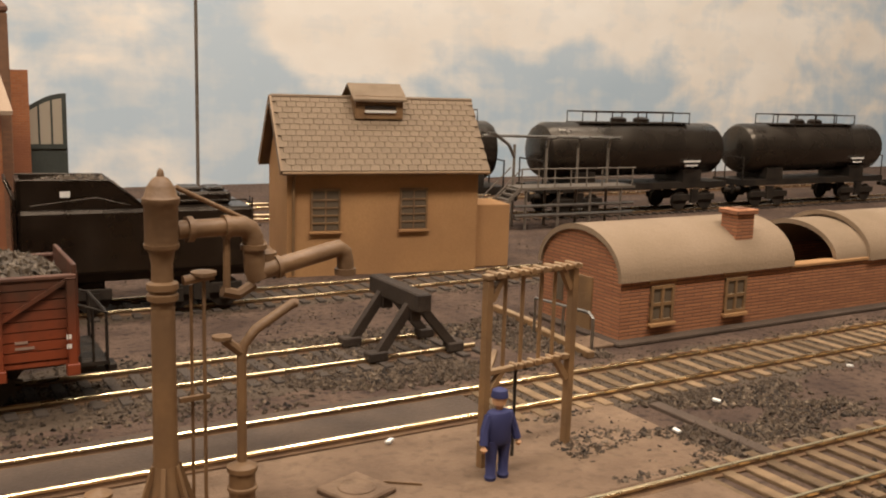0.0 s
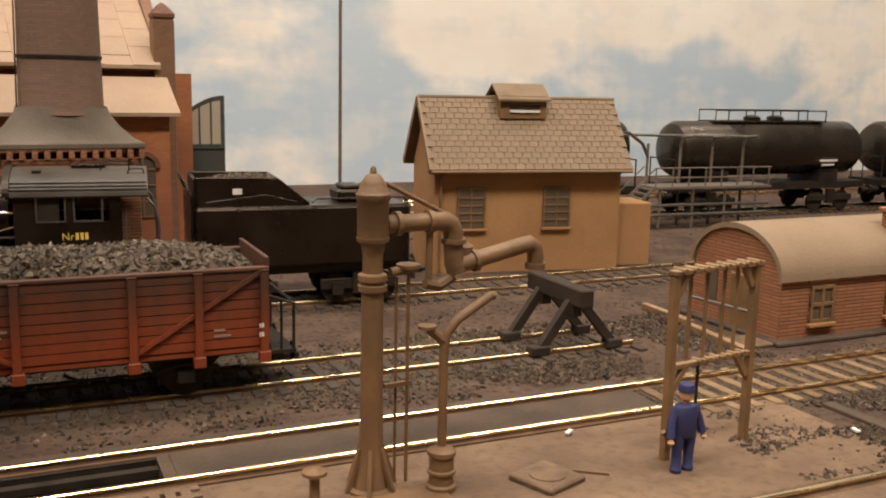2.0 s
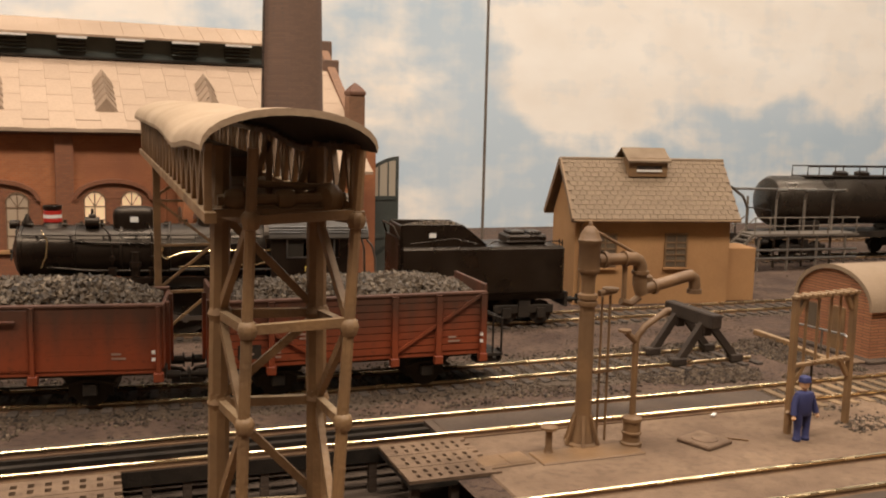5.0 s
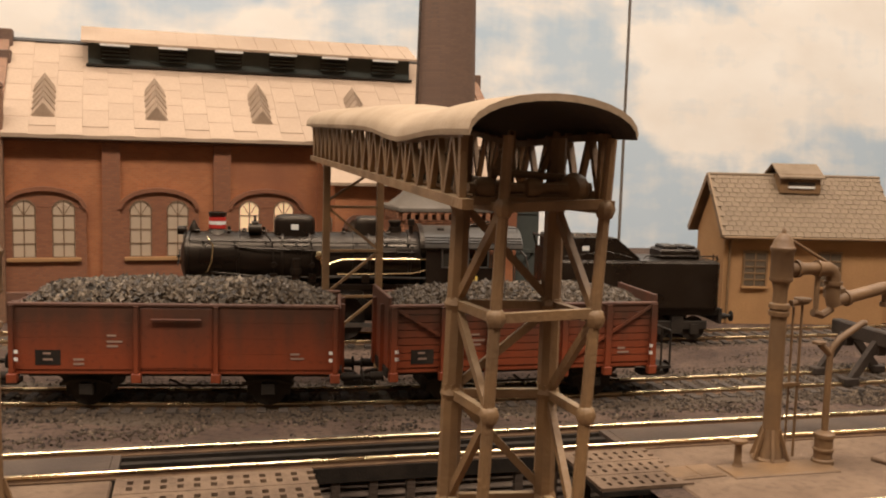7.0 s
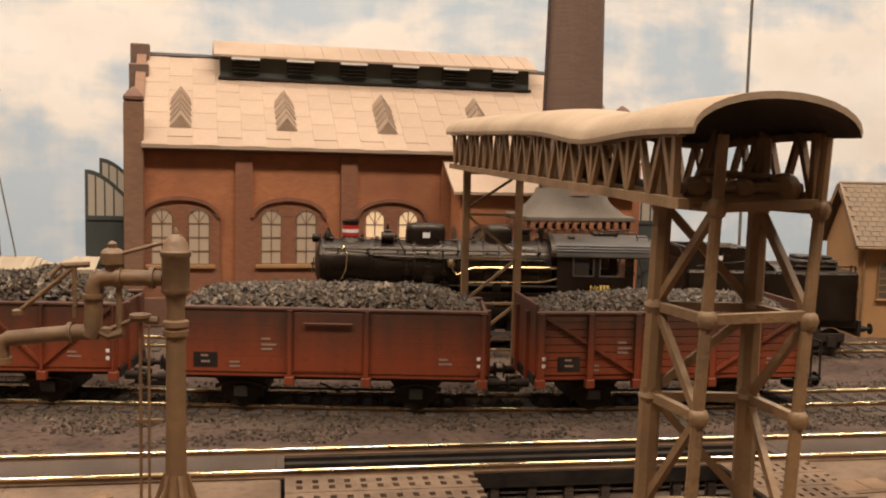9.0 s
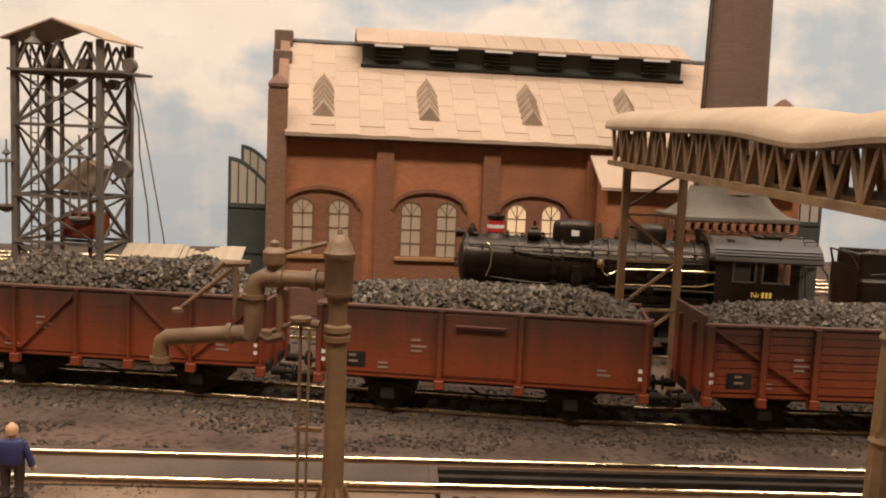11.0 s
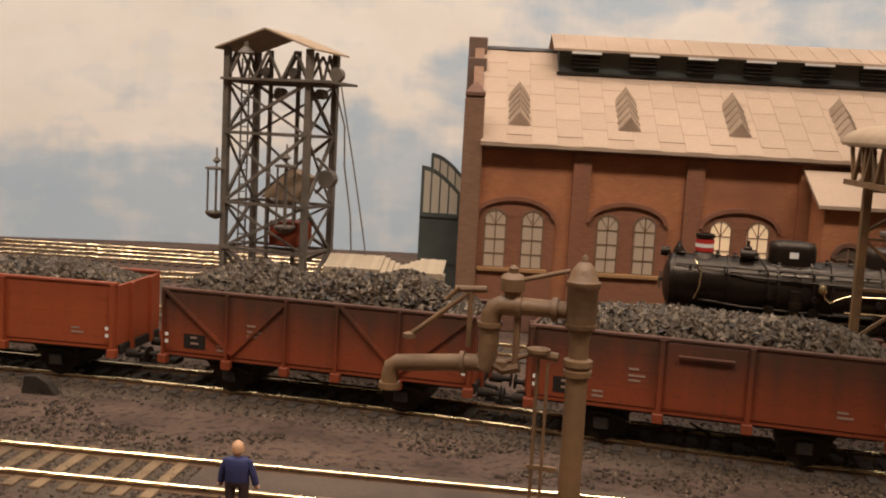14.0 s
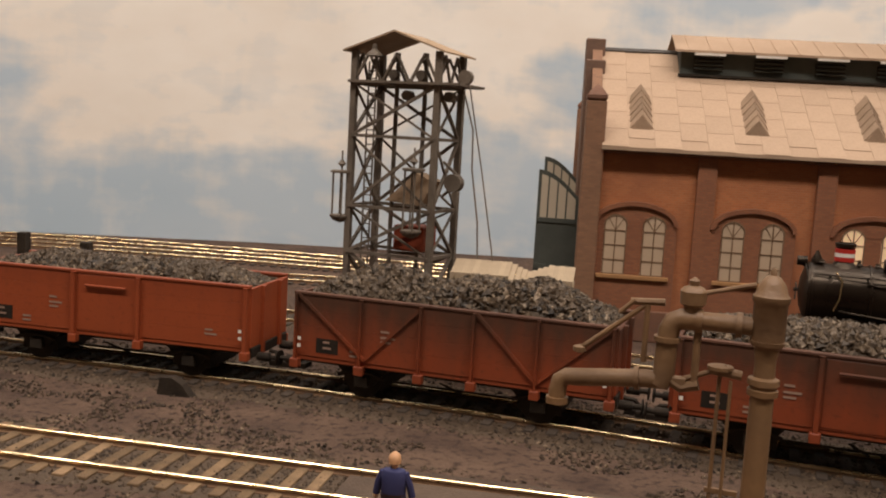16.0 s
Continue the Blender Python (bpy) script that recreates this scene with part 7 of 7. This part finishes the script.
# ---- tank wagons and unloading rack in the far siding ----
def tank_wagon(x, label, h=6.7):
    p, a = at_x(B_LINE, x)
    t = thing("tank_wagon", label, "tank wagon", p.x, p.y, 0.255, a, "tank wagons")
    t.matrix_world = t.matrix_world @ Matrix.Scale(1.16, 4)
    part("tank", Shape().lathe([(0.05, -h - 0.25), (0.9, -h - 0.2), (1.45, -h), (1.62, -h + 0.3), (1.62, h - 0.3), (1.45, h), (0.9, h + 0.2), (0.05, h + 0.25)], 36, Matrix.Translation((0, 0, 3.75)) @ pose(0, 0, 0, 0, 90, 0)), TANKBLACK, t, "dull black tank barrel", smooth=True)
    part("frame", Shape().box(-h - 0.6, h + 0.6, -1.3, 1.3, 1.35, 1.75).box(-h * 0.75, -h * 0.52, -1.3, 1.3, 1.7, 2.5).box(h * 0.52, h * 0.75, -1.3, 1.3, 1.7, 2.5), IRON, t)
    for c in (-4.6, 4.6) if h > 5 else (0.0,):
        for sgn in (-1, 1):
            part("bogie_frame", Shape().box(c - 1.8, c + 1.8, sgn * 1.2 - 0.07, sgn * 1.2 + 0.07, 0.55, 0.95, 0.04).box(c - 0.3, c + 0.3, sgn * 1.25 - 0.1, sgn * 1.25 + 0.1, 0.4, 1.3), IRON, t)
            for d in (-1.1, 1.1):
                disc_wheel(t, c + d, sgn * 0.98, 0.56)
    for x_ in (-0.9, 0.9):
        part("filler_dome", Shape().lathe([(0.5, 5.2), (0.5, 5.6), (0.3, 5.7), (0.05, 5.72)], 16, Matrix.Translation((x_, 0, 0))), BLACK, t, smooth=True)
    rl = Shape()
    for y in (-0.75, 0.75):
        rl.tube([(-h * 0.63, y, 5.3), (-h * 0.63, y, 6.0), (h * 0.63, y, 6.0), (h * 0.63, y, 5.3)], 0.045, 6)
        for x_ in (-h * 0.3, 0, h * 0.3):
            rl.cone((x_, y, 5.2), (x_, y, 6.0), 0.04, n=6)
    part("walkway_rail", rl, BLACK, t)
    part("walkway", Shape().box(-h * 0.64, h * 0.64, -0.75, 0.75, 5.32, 5.4), IRON, t)
    part("end_rail", Shape().tube([(-h - 0.5, -1.2, 1.7), (-h - 0.5, -1.2, 3.2), (-h - 0.5, 1.2, 3.2), (-h - 0.5, 1.2, 1.7)], 0.05, 6), IRON, t)
    part("end_rail", Shape().tube([(h + 0.5, -1.2, 1.7), (h + 0.5, -1.2, 3.2), (h + 0.5, 1.2, 3.2), (h + 0.5, 1.2, 1.7)], 0.05, 6), IRON, t)
    part("lettering_bar", Shape().box(h - 3.5, h - 2.1, -1.6, -1.57, 3.0, 3.12).box(h - 3.3, h - 2.3, -1.58, -1.55, 2.75, 2.85), WHITE, t, "small white unreadable lettering")
    for sgn in (-1, 1):
        buffer(t, -h - 0.6, sgn * 1.05, 1.15, -1)
        buffer(t, h + 0.6, sgn * 1.05, 1.15, 1)


tank_wagon(41.9, "short dull black tank wagon behind the tool shed", 2.8)
for x in (56.4, 75.0):
    tank_wagon(x, "dull black bogie tank wagon in the far siding")
RK = thing("unloading_rack", "grey pipe rack with stairs and swing pipes", "rack", 43.6, 54.6, 0, -4)
for x in (0.8, 3.2, 5.6, 8.0):
    for y in (0, 1.6):
        part("post", Shape().cone((x, y, 0), (x, y, 2.6 if y == 0 else 5.2), 0.09, n=8), GIRDER, RK)
    part("swing_arm", Shape().tube([(x, 1.6, 5.0), (x - 0.15, 1.2, 5.6), (x - 0.5, -0.4, 5.75)] if x > 1 else [(x, 1.6, 4.4), (x - 0.6, 1.3, 5.2), (x - 1.9, 0.8, 5.9), (x - 2.5, 0.5, 5.95)], 0.1, 8), STEEL, RK)
part("platform", Shape().box(0.3, 9, -0.2, 1.8, 2.5, 2.65), GIRDER, RK)
part("pipe", Shape().cone((-1.5, 1.6, 5.75), (8.6, 1.6, 5.6), 0.09, n=8).cone((0, 0, 0.9), (9, 0, 0.9), 0.12, n=8).cone((0, 0, 1.5), (9, 0, 1.5), 0.1, n=8), STEEL, RK)
rl = Shape()
for z in (3.2, 3.8):
    rl.cone((0.4, -0.1, z), (9, -0.1, z), 0.05, n=6)
for k in range(8):
    rl.cone((0.4 + k * 1.2, -0.1, 2.6), (0.4 + k * 1.2, -0.1, 3.8), 0.05, n=6)
part("railing", rl, GIRDER, RK)
for k in range(9):
    part("stair_tread", Shape().box(-2.4 + k * 0.3, -2.05 + k * 0.3, -0.1, 1.2, 0.2 + k * 0.28, 0.28 + k * 0.28), GIRDER, RK)
for y in (-0.1, 1.2):
    part("stringer", Shape().beam((-2.5, y, 0.05), (0.35, y, 2.6), 0.1, 0.2).beam((-2.5, y, 1.2), (0.35, y, 3.8), 0.06), GIRDER, RK)

# ---- left-hand sidings: a low wall, posts and a flat wagon ----
solo("low_wall", Shape().box(-42, -36.5, 57.0, 57.5, 0, 1.0, 0.05), TIMBER, "low brown timber wall between the sidings", "wall")
for x, z in ((-45.6, 1.9), (-41.4, 1.6)):
    solo("marker_post", Shape().box(x - 0.3, x + 0.3, 56.9, 57.5, 0, z, 0.05), IRON, "short dark marker post in the sidings", "post", group="marker posts")
FW = thing("flat_wagon", "orange-red low-sided wagon in the siding", "wagon", -57.5, 59.0, 0.255, 10)
part("body", Shape().box(-4.5, 4.5, -1.4, 1.4, 1.1, 2.4, 0.05), CLEAN, FW)
part("frame", Shape().box(-4.7, 4.7, -1.2, 1.2, 0.7, 1.1), IRON, FW)
part("load", Shape().cone((2.0, -0.9, 2.9), (2.0, 0.9, 2.9), 0.55, n=16), IRON, FW)
for x in (-2.8, 2.8):
    for sgn in (-1, 1):
        disc_wheel(FW, x, sgn * 0.98, 0.56)
for sgn in (-1, 1):
    buffer(FW, 4.7, sgn * 1.0, 0.95, 1)
solo("point_motor", Shape().prism([(-24.7, 0.0), (-23.5, 0.0), (-23.8, 0.4), (-24.2, 0.62), (-24.6, 0.58)], 34.2, 34.6), IRON, "dark cast point motor housing beside the track", "point motor")
track("branching siding at the foot of the hoist", [(-70, 47), (-45, 55.5), (-34, 58.5), (-20, 60.5), (-5, 61.5)], [(-44, -8)])
for x, y, a, w in ((30.75, 35.9, 88, 1.5), (30.2, 32.3, 84, 1.9)):
    solo("timber_baulk", Shape().box(-w, w, -0.14, 0.14, 0, 0.25, 0.03, pose(x, y, 0, 0, 0, a)), TIMBER, "long squared timber lying on the ground", "timber", group="timbers")
HR_ = thing("hand_railing", "thin grey hand railing beside the hut", "railing", 30.2, 33.9, 0, -82)
part("rail", Shape().tube([(0, 0, 0), (0, 0, 1.3), (2.6, 0, 1.3), (2.8, 0, 1.15), (2.8, 0, 0)], 0.06, 8).cone((1.4, 0, 0), (1.4, 0, 1.3), 0.05, n=6), STEEL, HR_)
for x, y in ((27.5, 23.9), (30.3, 25.2), (37.0, 25.8), (20.5, 26.5)):
    solo("paper_scrap", Shape().box(-0.11, 0.11, -0.06, 0.06, 0.07, 0.12, 0, pose(x, y, 0.05, 4, 8, 25 + 9 * x)), WHITE, "scrap of white chip on the ground", "scrap", group="scraps")
solo("kerb", Shape().box(28.4, 28.8, 21.7, 25.9, -0.05, 0.12, 0.03), CONCRETE, "dark low kerb across the earth", "kerb", "structure")

# ---- thin poles before the backdrop ----
for x, y, z, r in ((25.3, 59.0, 48, 0.10),):
    ML = thing("signal_pole", "thin tall grey-brown pole before the painted sky", "pole", x, y, 0, 0, "poles")
    part("pole", Shape().cone((0, 0, 0), (0, 0, z), r, r * 0.8, 10), GIRDER, ML)
    part("base", Shape().box(-0.3, 0.3, -0.3, 0.3, 0, 0.2, 0.04), CONCRETE, ML)
